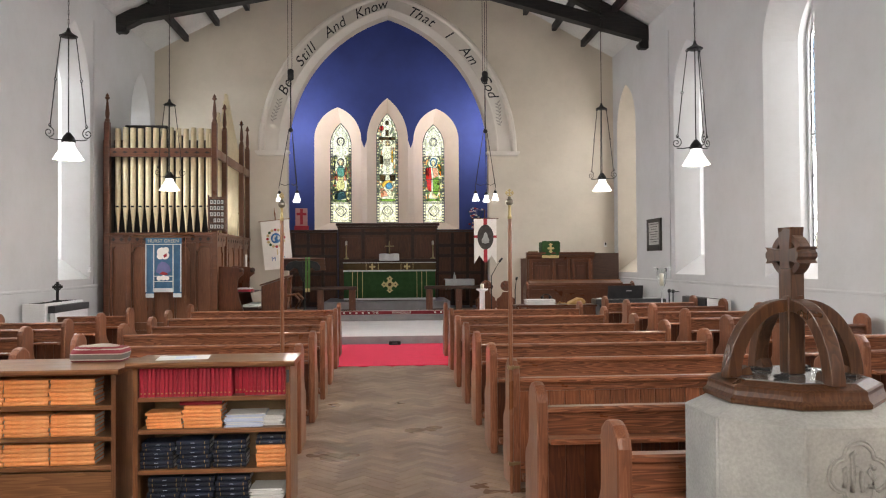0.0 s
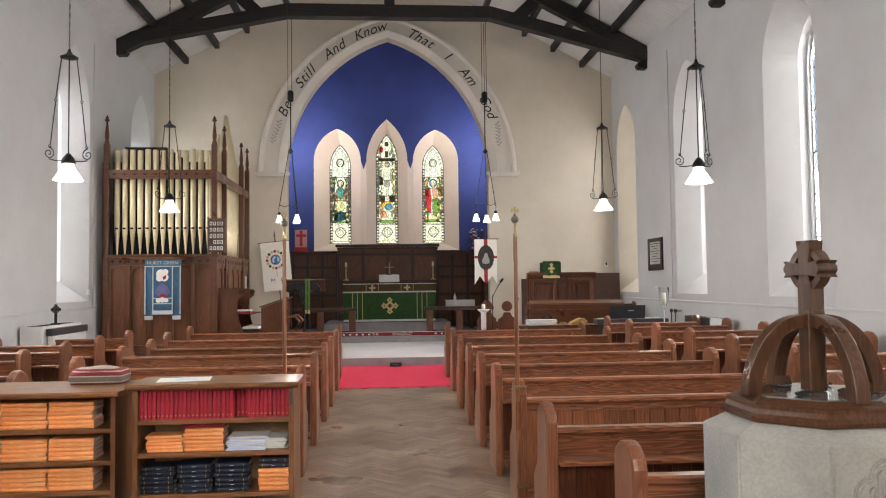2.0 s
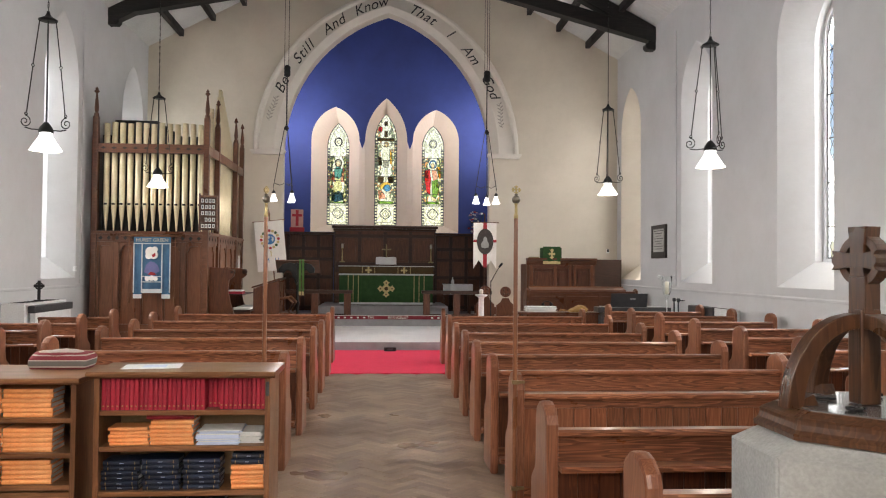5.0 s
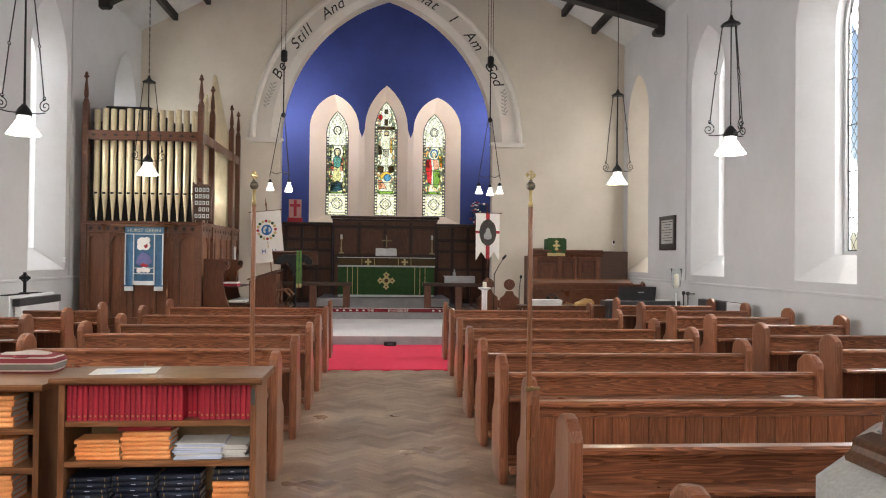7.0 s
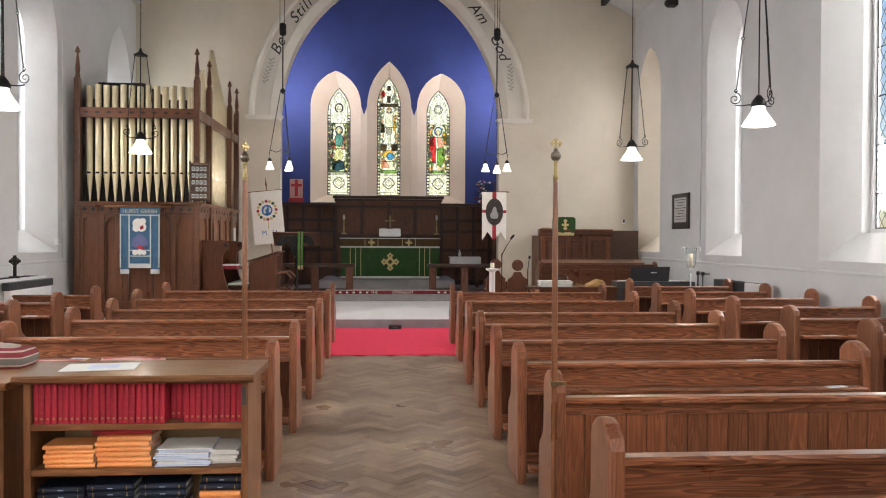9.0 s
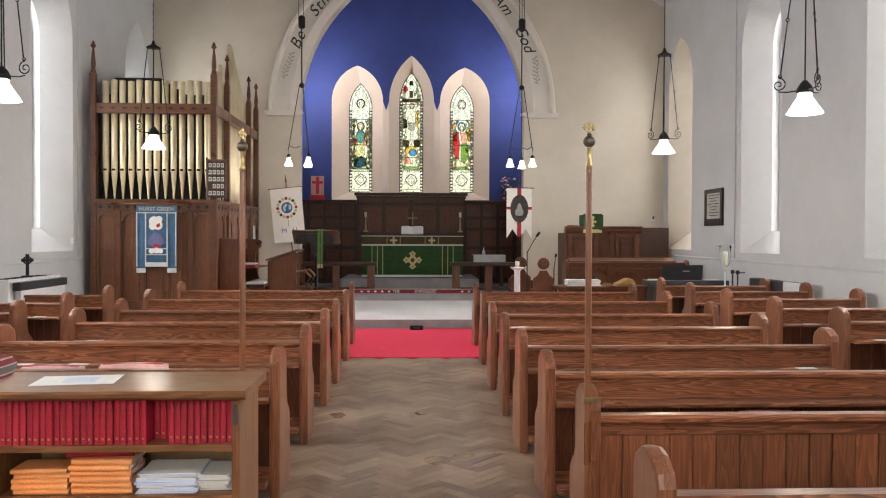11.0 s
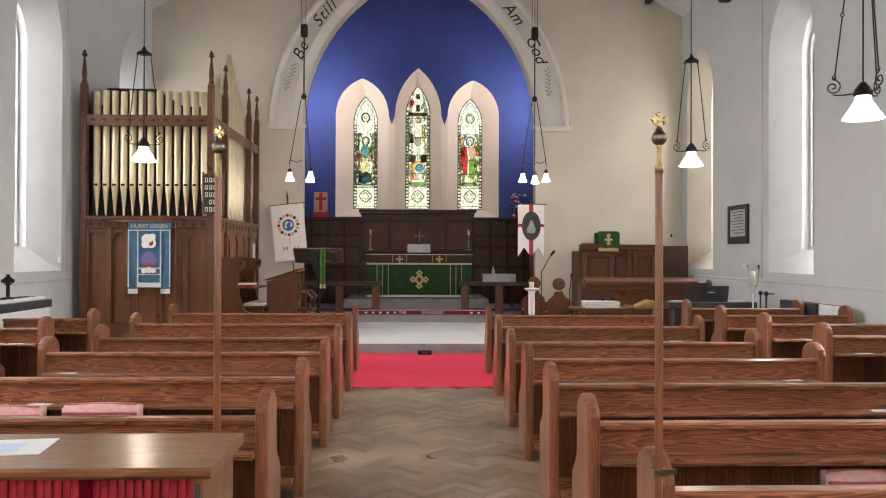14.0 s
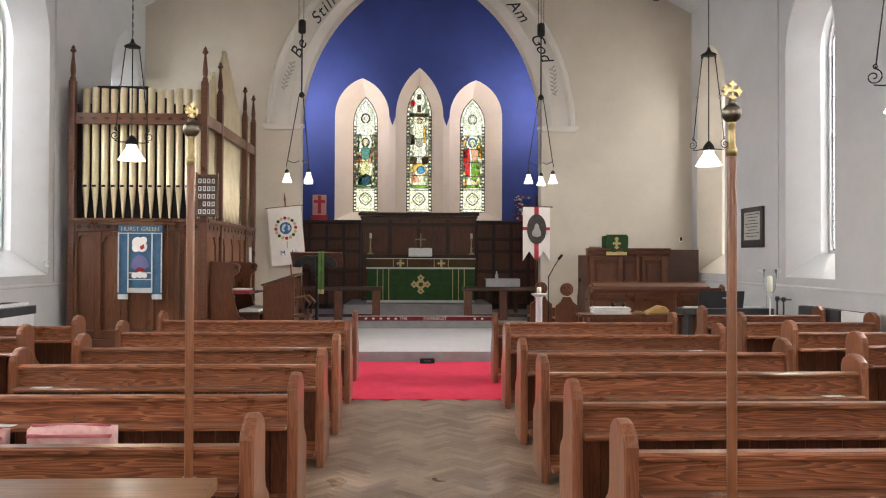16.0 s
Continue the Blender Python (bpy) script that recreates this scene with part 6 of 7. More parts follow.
for k in range(16):
    a = 2 * math.pi * k / 16
    bm = bmesh.new()
    cx_, cz_ = 0.20 * math.cos(a), 0.76 + 0.20 * math.sin(a)
    prism(bm, [(cx_ + 0.034 * math.cos(t), cz_ + 0.034 * math.sin(t)) for t in np.linspace(0, 2 * math.pi, 9)[:-1]], "Y", -0.016, -0.008)
    part("ring_motif", bm, ring_cols[k % 4], mu)
for ch, x in (("M", -0.1), ("U", 0.13)):
    me = text_mesh(ch, 0.14, 0.003)
    me.materials.append(GLOBE)
    ob = new("banner_letter", me)
    ob.parent = mu
    ob.matrix_basis = pose(x, -0.012, 0.27, 90, 0, 0)
part_box("centre_stripe", mu, GOLD_C, -0.008, 0.014, -0.014, -0.008, 0.36, 0.5)
bm = bmesh.new()
tube(bm, [(-0.38, 0.012, 1.185), (0.38, 0.012, 1.185)], 0.012, 8)
tube(bm, [(0.02, 0.03, -1.24), (0.02, 0.03, 1.3)], 0.014, 8)
lathe(bm, [(0.01, 1.28), (0.024, 1.33), (0.014, 1.38), (0.003, 1.48)], 8, (0.02, 0.03, 0))
part("staff", bm, OAK_Z, mu)

rb = thing("banner", (2.36, 18.55, 1.52), "white swallow-tailed banner with red cross and dark oval", "banner", "processional banners", rz=8)
part_prism("cloth", rb, BAN_WHITE, [(-0.28, 0.0), (-0.15, 0.20), (-0.05, 0.06), (0.05, 0.06), (0.15, 0.20), (0.28, 0.0), (0.28, 1.08), (-0.28, 1.08)], "Y", 0.0, 0.012)
part_box("red_stripe", rb, BAN_RED, -0.045, 0.045, -0.006, 0.0, 0.03, 1.08)
part_box("red_bar", rb, BAN_RED, -0.28, 0.28, -0.0065, -0.0005, 0.62, 0.68)
bm = bmesh.new()
prism(bm, [(0.20 * math.cos(t), 0.64 + 0.30 * math.sin(t)) for t in np.linspace(0, 2 * math.pi, 29)[:-1]], "Y", -0.02, -0.006)
part("oval", bm, surface("oval_picture_brown", (0.022, 0.017, 0.014), (0.06, 0.048, 0.042), 14, 120, 0.8), rb, "dark grey oval picture")
bm = bmesh.new()
prism(bm, [(-0.09, 0.50), (-0.10, 0.58), (-0.05, 0.66), (-0.04, 0.72), (0.0, 0.76), (0.04, 0.72), (0.05, 0.66), (0.09, 0.58), (0.08, 0.50), (0.0, 0.48)], "Y", -0.024, -0.02)
part("oval_motif", bm, STONE, rb)
bm = bmesh.new()
tube(bm, [(-0.34, 0.02, 1.09), (0.34, 0.02, 1.09)], 0.012, 8)
tube(bm, [(0.0, 0.04, -1.362), (0.0, 0.04, 1.3)], 0.015, 8)
part("staff", bm, DARK_Z, rb)

# ---- chancel: panelling, retable, altar, rails ----
def panelling(name, x0, x1, y, z0, z1, cols, rows, label):
    p = thing(name, (0, y, 0), label, "panelling", "sanctuary panelling")
    part_box("backing", p, DARK_Z, x0, x1, -0.03, 0.0, z0, z1)
    w, h = (x1 - x0) / cols, (z1 - z0 - 0.1)
    part_box("cornice", p, DARK_X, x0 - 0.02, x1 + 0.02, -0.34 if name == "wall_panelling" else -0.10, 0.0, z1 - 0.04, z1 + 0.02, 0.012)
    for k in range(cols + 1):
        x = x0 + k * w
        part_box("stile", p, DARK_X, max(x - 0.045, x0), min(x + 0.045, x1), -0.055, -0.03, z0, z1 - 0.06, 0.006)
    for r in rows:
        part_box("rail", p, DARK_X, x0, x1, -0.052, -0.03, r - 0.045, r + 0.045, 0.006)
    return p


panelling("wall_panelling", -3.1, -1.42, YE - 0.01, 0.31, 2.48, 4, (0.4, 1.25, 1.75, 2.05), "dark oak wall panelling below the east windows")
panelling("wall_panelling", 1.45, 3.2, YE - 0.01, 0.31, 2.48, 4, (0.4, 1.25, 1.75, 2.05), "dark oak wall panelling below the east windows")
ret = panelling("reredos", -1.36, 1.40, 21.75, 0.56, 2.56, 4, (0.7, 1.55, 2.38), "dark oak reredos with moulded cornice behind the altar")
part_box("upper_cornice", ret, DARK_X, -1.42, 1.46, -0.17, 0.0, 2.585, 2.66, 0.02)
part_box("gradine", ret, DARK_X, -1.3, 1.34, -0.35, -0.056, 1.40, 1.66, 0.01)
for k, x in enumerate((-1.02, -0.33, 0.36, 1.05)):
    part_box("raised_panel", ret, DARK_Z, x - 0.24, x + 0.24, -0.046, -0.031, 1.72, 2.27, 0.012)

altar = thing("altar", (0.06, 20.6, 0.55), "altar with green and brown embroidered frontal", "altar")
part_box("table", altar, DARK_X, -1.2, 1.2, 0.02, 0.72, 0.0, 1.0, 0.01)
part_box("fair_linen", altar, PAPER, -1.235, 1.235, -0.015, 0.75, 1.001, 1.018, 0.006, "white altar cloth")
bm = bmesh.new()
waved(bm, (-1.21, 1.21, 0.02, 0.82), 0.0, 0.004, 40)
part("frontal", bm, GREEN_V, altar, "green damask frontal")
bm = bmesh.new()
waved(bm, (-1.22, 1.22, 0.80, 1.0), -0.012, 0.003, 40, rows=5)
part("superfrontal", bm, BROWN_V, altar, "brown silk superfrontal")
part_box("fringe", altar, BAN_TRIM, -1.225, 1.225, -0.022, -0.010, 0.775, 0.815, 0.004, "pale fringe")
part_box("hem", altar, BAN_TRIM, -1.215, 1.215, -0.016, -0.004, 0.02, 0.075, 0.004, "pale hem")
for x in (-0.98, -0.85, -0.72, 0.72, 0.85, 0.98):
    part_box("orphrey", altar, GOLD_C, x - 0.008, x + 0.008, -0.012, -0.0045, 0.08, 0.775)
for x in (-0.62, -0.3, 0.3, 0.62):
    part_box("orphrey", altar, GOLD_C, x - 0.006, x + 0.006, -0.021, -0.0155, 0.82, 0.995)


def cross_motif(bm, cx_, cz_, s, y):
    for k in range(4):
        a = math.pi / 2 * k
        q = [(0.05, -0.04), (0.16, -0.07), (0.20, -0.11), (0.235, -0.05), (0.29, 0), (0.235, 0.05), (0.20, 0.11), (0.16, 0.07), (0.05, 0.04)]
        prism(bm, [(cx_ + s * (u * math.cos(a) - v * math.sin(a)), cz_ + s * (u * math.sin(a) + v * math.cos(a))) for u, v in q], "Y", y - 0.008, y)
    prism(bm, [(cx_ + s * 0.13 * math.cos(t), cz_ + s * 0.13 * math.sin(t)) for t in np.linspace(0, 2 * math.pi, 13)[:-1]], "Y", y - 0.012, y)


bm = bmesh.new()
cross_motif(bm, 0.0, 0.43, 0.8, -0.005)
part("embroidered_cross", bm, GOLD_C, altar, "gold embroidered cross")
bm = bmesh.new()
for u, v, r_ in [(0, 0.43, 0.05)] + [(0.15 * math.cos(q), 0.43 + 0.15 * math.sin(q), 0.02) for q in np.linspace(0, 1.5 * math.pi, 4)]:
    prism(bm, [(u + r_ * math.cos(t), v + r_ * math.sin(t)) for t in np.linspace(0, 2 * math.pi, 11)[:-1]], "Y", -0.021, -0.0125)
part("cross_centre", bm, BROWN_V, altar, "brown centres of the embroidered cross")
for x in (-0.46, 0.46):
    bm = bmesh.new()
    cross_motif(bm, x, 0.905, 0.32, -0.0155)
    part("embroidered_cross", bm, GOLD_C, altar, "gold embroidered cross")

missal = thing("altar_book", (0.05, 20.8, 1.57), "open white service book on a stand upon the altar", "book")
part_prism("stand", missal, DARK_X, [(0.0, 0.0), (0.3, 0.0), (0.3, 0.16), (0.28, 0.16), (0.0, 0.03)], "X", -0.22, 0.22)
bm = bmesh.new()
prism(bm, [(-0.27, 0.04), (-0.25, 0.075), (-0.12, 0.085), (0.0, 0.055), (0.12, 0.085), (0.25, 0.075), (0.27, 0.04), (0.0, 0.02)], "Y", 0.0, 0.2)
bmesh.ops.rotate(bm, verts=bm.verts, cent=(0, 0, 0.04), matrix=Matrix.Rotation(radians(62), 3, "X"))
part("page_block", bm, PAPER, missal)
acr = thing("altar_cross", (0.06, 21.55, 1.66), "small brass altar cross", "cross")
bm = bmesh.new()
box(bm, -0.1, 0.1, -0.07, 0.07, 0, 0.03, 0.005)
box(bm, -0.016, 0.016, -0.012, 0.012, 0.03, 0.50, 0.003)
box(bm, -0.13, 0.13, -0.013, 0.013, 0.34, 0.372, 0.003)
part("cross", bm, BRASS, acr)
WAX = surface("candle_wax", (0.72, 0.68, 0.56), (0.78, 0.74, 0.63), 9, 60, 0.5)
for x in (-1.13, 1.27):
    cs = thing("candlestick", (x, 21.58, 1.66), "tall brass candlestick with white candle", "candlestick", "altar candlesticks")
    bm = bmesh.new()
    lathe(bm, [(0.07, 0), (0.07, 0.02), (0.03, 0.04), (0.018, 0.10), (0.026, 0.14), (0.016, 0.2), (0.016, 0.36), (0.035, 0.38), (0.035, 0.39)], 12)
    part("stick", bm, GILT, cs)
    bm = bmesh.new()
    lathe(bm, [(0.03, 0.39), (0.03, 0.50), (0.006, 0.505)], 10)
    part("candle", bm, WAX, cs)


def rail(x0, x1):
    r = thing("communion_rail", (0, 19.0, 0.305), "dark oak communion rail on panelled posts", "communion rail", "communion rails")
    part_box("top_rail", r, DARK_X, x0 - 0.04, x1 + 0.04, -0.07, 0.07, 0.60, 0.68, 0.012)
    part_box("bottom_rail", r, DARK_X, x0, x1, -0.03, 0.03, 0.06, 0.12, 0.008)
    n = 3
    for k in range(n):
        x = x0 + (x1 - x0 - 0.16) * k / (n - 1)
        part_box("post", r, DARK_Z, x, x + 0.16, -0.05, 0.05, 0.0, 0.60, 0.008)
        bm = bmesh.new()
        cross_motif(bm, x + 0.08, 0.30, 0.17, -0.05)
        part("carved_boss", bm, MID_Z, r)
    return r


rail(-2.48, -0.78)
rail(0.94, 2.55)
kn = thing("long_kneeler", (0.12, 18.80, 0.305), "long red communion kneeler with pale lettering", "kneeler")
part_box("pad", kn, cloth("kneeler_maroon", (0.17, 0.012, 0.02), (0.24, 0.02, 0.03)), -1.35, 1.4, 0.0, 0.16, 0.0, 0.085, 0.02)
part_box("top_cloth", kn, BAN_WHITE, -1.33, 1.38, 0.03, 0.15, 0.0855, 0.09, 0.0)
for word, x in (("THE", -0.42), ("EVANGELIST", 0.22)):
    me = text_mesh(word, 0.085, 0.002)
    me.materials.append(BAN_WHITE)
    ob = new("lettering_word", me)
    ob.parent = kn
    ob.matrix_basis = pose(x, -0.003, 0.043, 90, 0, 0)
for x in (-1.2, -1.05, -0.9, -0.75, -0.6, 1.0, 1.15):
    part_box("lettering_bar", kn, BAN_WHITE, x, x + 0.05, -0.004, -0.0005, 0.025, 0.06)

cred = thing("credence_table", (1.98, 21.4, 0.305), "small table with white cloth and a bottle", "table")
for x in (-0.35, 0.31):
    for y in (-0.2, 0.16):
        part_box("leg", cred, DARK_Z, x, x + 0.04, y, y + 0.04, 0.0, 0.75)
part_box("tabletop", cred, DARK_X, -0.38, 0.38, -0.23, 0.23, 0.75, 0.78, 0.005)
cl = thing("tablecloth", (1.98, 21.4, 1.086), "white linen cloth hanging over a small table", "tablecloth")
bm = bmesh.new()
box(bm, -0.4, 0.4, -0.25, 0.25, 0.0, 0.008)
waved(bm, (-0.4, 0.4, -0.26, 0.005), -0.255, 0.012, 16)
part("cloth", bm, PAPER, cl)
bt = thing("bottle", (1.85, 21.35, 1.095), "small clear cruet bottle on the white cloth", "bottle")
bm = bmesh.new()
lathe(bm, [(0.035, 0), (0.04, 0.02), (0.04, 0.08), (0.016, 0.13), (0.014, 0.17), (0.02, 0.18)], 12)
part("body", bm, CARD_WHITE, bt)

red = thing("framed_panel", (-2.43, 22.3, 2.505), "red-framed panel with red cross on pink ground", "panel", rz=8)
part_box("ground", red, surface("pink_paint", (0.45, 0.22, 0.19), (0.52, 0.28, 0.24), 9, 100, 0.6), -0.17, 0.17, 0.0, 0.03, 0.12, 0.62, 0.006)
part_box("cross_upright", red, BAN_RED, -0.04, 0.04, -0.012, 0.0, 0.16, 0.60)
part_box("cross_arm", red, BAN_RED, -0.14, 0.14, -0.0125, -0.0005, 0.42, 0.49)
part_box("base", red, BAN_RED, -0.2, 0.2, -0.06, 0.08, 0.0, 0.12, 0.01)
fl = thing("flower_arrangement", (2.56, 22.25, 2.50), "red, white and pink dried flower arrangement", "flowers")
for k in range(46):
    bm = bmesh.new()
    a, r_, z_ = rng.uniform(0, 6.28), rng.uniform(0.02, 0.22), rng.uniform(0.05, 0.62)
    ball(bm, (r_ * math.cos(a) * 1.1, 0.5 * r_ * math.sin(a), z_), rng.uniform(0.02, 0.045), 8, 0.7)
    part("flower", bm, (BAN_RED, BAN_WHITE, PINK, BAN_VIOLET)[k % 4], fl)
bm = bmesh.new()
for k in range(14):
    a = rng.uniform(0, 6.28)
    tube(bm, [(0, 0, 0.0), (0.1 * math.cos(a), 0.05 * math.sin(a), 0.25), (0.22 * math.cos(a), 0.1 * math.sin(a), 0.55)], 0.004, 4)
part("stems", bm, GREEN_V, fl)
part_box("vase", fl, BAN_RED, -0.07, 0.07, -0.06, 0.06, 0.0, 0.12, 0.02)

# ---- crossing furniture ----
lec = thing("lectern", (-1.82, 17.0, 0.158), "dark metal lectern with green fall over the bookrest", "lectern")
bm = bmesh.new()
lathe(bm, [(0.20, 0), (0.20, 0.03), (0.08, 0.07), (0.035, 0.14), (0.03, 0.55), (0.05, 0.6), (0.03, 0.66), (0.028, 1.0), (0.06, 1.04), (0.07, 1.10), (0.035, 1.16)], 14)
part("stem", bm, IRON, lec)
bm = bmesh.new()
for s in (-1, 1):
    prism(bm, [(0.0, 1.0), (s * 0.06, 1.12), (s * 0.12, 1.28), (s * 0.2, 1.30), (s * 0.27, 1.24), (s * 0.36, 1.25), (s * 0.37, 1.33), (s * 0.30, 1.42), (s * 0.16, 1.46), (s * 0.05, 1.44), (0.0, 1.46)], "Y", -0.22, -0.14, 0.012)
part("eagle_body", bm, IRON, lec, "dark spread bracket under the rest")
bm = bmesh.new()
box(bm, -0.455, 0.455, -0.2, 0.2, -0.013, 0.013, 0.004)
bmesh.ops.rotate(bm, verts=bm.verts, cent=(0, 0, 0), matrix=Matrix.Rotation(radians(-40), 3, "X"))
bmesh.ops.translate(bm, verts=bm.verts, vec=(0, 0.02, 1.38))
part("bookrest", bm, MID_X, lec)
LIME = cloth("lectern_green_silk", (0.05, 0.13, 0.02), (0.085, 0.19, 0.035), 0.6)
for x in (0.03, 0.09):
    bm = bmesh.new()
    waved(bm, (x + 0.02, x + 0.065, 0.84, 1.53), -0.235, 0.006, 5)
    part("green_fall", bm, LIME, lec, "bright green hanging fall")
    bm = bmesh.new()
    waved(bm, (x + 0.02, x + 0.065, 0.78, 0.86), -0.24, 0.006, 5, rows=2)
    part("fringe", bm, GOLD_C, lec)


def prayer_desk(at, rz, label):
    d = thing("prayer_desk", at, label, "prayer desk", "", rz)
    for x in (-0.42, 0.37):
        part_prism("side", d, MID_Z, [(-0.25, 0), (0.26, 0), (0.26, 1.11), (-0.25, 0.94)], "X", x, x + 0.05, 0.008)
    part_box("front", d, MID_Z, -0.37, 0.37, 0.2, 0.23, 0.05, 1.06)
    bm = bmesh.new()
    prism(bm, [(-0.28, 0.945), (0.28, 1.125), (0.28, 1.155), (-0.28, 0.975)], "X", -0.45, 0.45, 0.005)
    part("sloping_top", bm, MID_X, d)
    return d


prayer_desk((-2.31, 16.3, 0.158), -90, "dark oak clergy prayer desk with sloping top")
stall = thing("clergy_stall", (-2.35, 15.5, 0.158), "oak clergy seat with curved arm", "stall", rz=80)
stall.matrix_basis = pose(-2.0, 16.3, 0.158, 0, 0, 88)
part_box("seat", stall, MID_X, -0.28, 0.28, -0.2, 0.2, 0.42, 0.46, 0.01)
part_box("back", stall, MID_Z, -0.28, 0.28, 0.18, 0.21, 0.1, 0.95, 0.01)
for x in (-0.27, 0.23):
    bm = bmesh.new()
    tube(bm, [(x, -0.18, 0.0), (x, -0.2, 0.3), (x, -0.12, 0.5), (x, -0.2, 0.66), (x, -0.1, 0.76), (x, 0.1, 0.72), (x, 0.19, 0.8)], 0.025, 8)
    part("curved_arm", bm, OAK_Z, stall)


def stall_end(at, rz):
    p = thing("stall_end", at, "carved oak stall with round poppyhead", "stall", "poppyhead stalls", rz)
    part_prism("end_panel", p, MID_Z, [(-0.18, 0), (0.18, 0), (0.18, 0.66), (0.1, 0.72), (0.06, 0.80), (-0.06, 0.80), (-0.1, 0.72), (-0.18, 0.66)], "Y", -0.03, 0.03, 0.008)
    bm = bmesh.new()
    prism(bm, [(0.105 * math.cos(t), 0.92 + 0.105 * math.sin(t)) for t in np.linspace(0, 2 * math.pi, 19)[:-1]], "Y", -0.032, 0.032, 0.008)
    part("poppyhead", bm, MID_Z, p)
    for k in range(4):
        a = math.pi / 2 * k + 0.78
        bm = bmesh.new()
        ball(bm, (0.055 * math.cos(a), -0.034, 0.92 + 0.055 * math.sin(a)), 0.024, 8)
        part("boss", bm, DARK_Z, p)
    part_box("seat_board", p, MID_X, -0.16, 0.16, 0.03, 0.5, 0.42, 0.45, 0.006)
    part_box("far_panel", p, MID_Z, -0.16, 0.16, 0.5, 0.54, 0.0, 0.6, 0.006)
    return p


stall_end((2.03, 15.9, 0.158), 0)
stall_end((2.36, 15.4, 0.158), 0)

can = thing("candle_stand", (1.78, 14.55, 0.0), "white pillar candle stand with short candle", "candle stand")
WHITE_P = surface("white_gloss_paint", (0.74, 0.74, 0.74), (0.8, 0.8, 0.8), 6, 60, 0.35)
bm = bmesh.new()
lathe(bm, [(0.15, 0.0), (0.15, 0.03), (0.055, 0.06), (0.05, 0.1), (0.05, 0.98), (0.06, 1.0)], 16)
part("column", bm, WHITE_P, can)
bm = bmesh.new()
lathe(bm, [(0.06, 1.0), (0.11, 1.03), (0.115, 1.05), (0.05, 1.055)], 16)
part("dish", bm, WHITE_P, can)
bm = bmesh.new()
lathe(bm, [(0.035, 1.055), (0.035, 1.14), (0.028, 1.145), (0.004, 1.146)], 14)
part("candle", bm, WAX, can)


def mic(at, h, bend, label):
    p = thing("microphone_stand", at, label, "microphone stand", "microphones")
    bm = bmesh.new()
    lathe(bm, [(0.11, 0), (0.11, 0.015), (0.02, 0.03)], 12)
    tube(bm, [(0, 0, 0.02), (0, 0, h * 0.8)], 0.01, 6)
    part("stand", bm, IRON, p)
    bm = bmesh.new()
    tube(bm, [(0, 0, h * 0.78), (bend * 0.5, 0, h * 0.9), (bend, 0, h)], 0.008, 6)
    part("boom", bm, IRON, p)
    bm = bmesh.new()
    tube(bm, [(bend * 0.9, 0, h * 0.985), (bend * 1.25, 0, h * 1.04)], 0.022, 8)
    part("microphone", bm, IRON, p)


mic((2.1, 15.6, 0.158), 1.42, 0.18, "black microphone on a stand beside the stalls")
mic((2.585, 15.6, 0.158), 1.05, 0.03, "black gooseneck microphone beside the stalls")

# box pulpit against the arch wall
pul = thing("pulpit", (3.32, 18.0, 0.158), "panelled oak pulpit box with moulded rim", "pulpit")
part_box("front", pul, DARK_Z, 0.0, 1.5, 0.06, 0.09, 0.0, 1.48)
part_box("side", pul, DARK_Z, 1.50, 1.54, 0.05, 0.93, 0.0, 1.50)
part_box("return_panel", pul, DARK_X, 1.54, 2.24, 0.3, 0.34, 0.0, 1.60)
part_box("return_panel", pul, DARK_Z, -0.04, 0.0, 0.09, 0.93, 0.0, 1.48)
part_prism("rim", pul, MID_X, [(0.02, 1.46), (0.0, 1.50), (-0.03, 1.53), (-0.03, 1.56), (-0.07, 1.58), (-0.07, 1.62), (0.12, 1.62), (0.12, 1.46)], "X", -0.06, 1.56, 0.006)
for x, w in ((0.0, 0.09), (0.56, 0.08), (0.92, 0.055), (1.03, 0.055), (1.42, 0.08)):
    part_box("stile", pul, MID_Z, x, x + w, 0.015, 0.06, 0.0, 1.46, 0.01)
for x0_, x1_ in ((0.09, 0.56), (0.64, 0.92), (1.085, 1.42)):
    for z in (0.0, 0.72, 1.38):
        part_box("rail", pul, MID_X, x0_, x1_, 0.02, 0.06, z, z + 0.08, 0.008)
    for z0_, z1_ in ((0.11, 0.69), (0.83, 1.35)):
        part_box("raised_panel", pul, DARK_Z, x0_ + 0.05, x1_ - 0.05, 0.045, 0.06, z0_ + 0.04, z1_ - 0.04, 0.012)
fall = thing("pulpit_fall", (3.82, 17.93, 1.42), "green embroidered fall over a book cushion on pulpit", "pulpit fall")
part_box("cushion", fall, GREEN_V, -0.2, 0.24, 0.03, 0.4, 0.33, 0.60, 0.02)
bm = bmesh.new()
waved(bm, (-0.2, 0.2, 0.28, 0.62), 0.0, 0.005)
part("cloth", bm, GREEN_V, fall)
bm = bmesh.new()
cross_motif(bm, 0.0, 0.45, 0.3, -0.008)
for z_ in (0.37, 0.54):
    prism(bm, [(-0.05, z_), (0.0, z_ + 0.035), (0.05, z_), (0.0, z_ - 0.035)], "Y", -0.014, -0.008)
part("embroidered_cross", bm, GOLD_C, fall)
bm = bmesh.new()
waved(bm, (-0.2, 0.2, 0.22, 0.29), -0.002, 0.005, rows=2)
part("fringe", bm, GOLD_C, fall)
pb = thing("brass_desk_lamp", (3.42, 18.02, 1.738), "low brass lamp on the pulpit rim", "lamp")
bm = bmesh.new()
box(bm, -0.12, 0.12, -0.03, 0.03, 0.03, 0.07, 0.015)
box(bm, -0.02, 0.02, -0.02, 0.02, 0.0, 0.03)
part("lamp", bm, BRASS, pb)

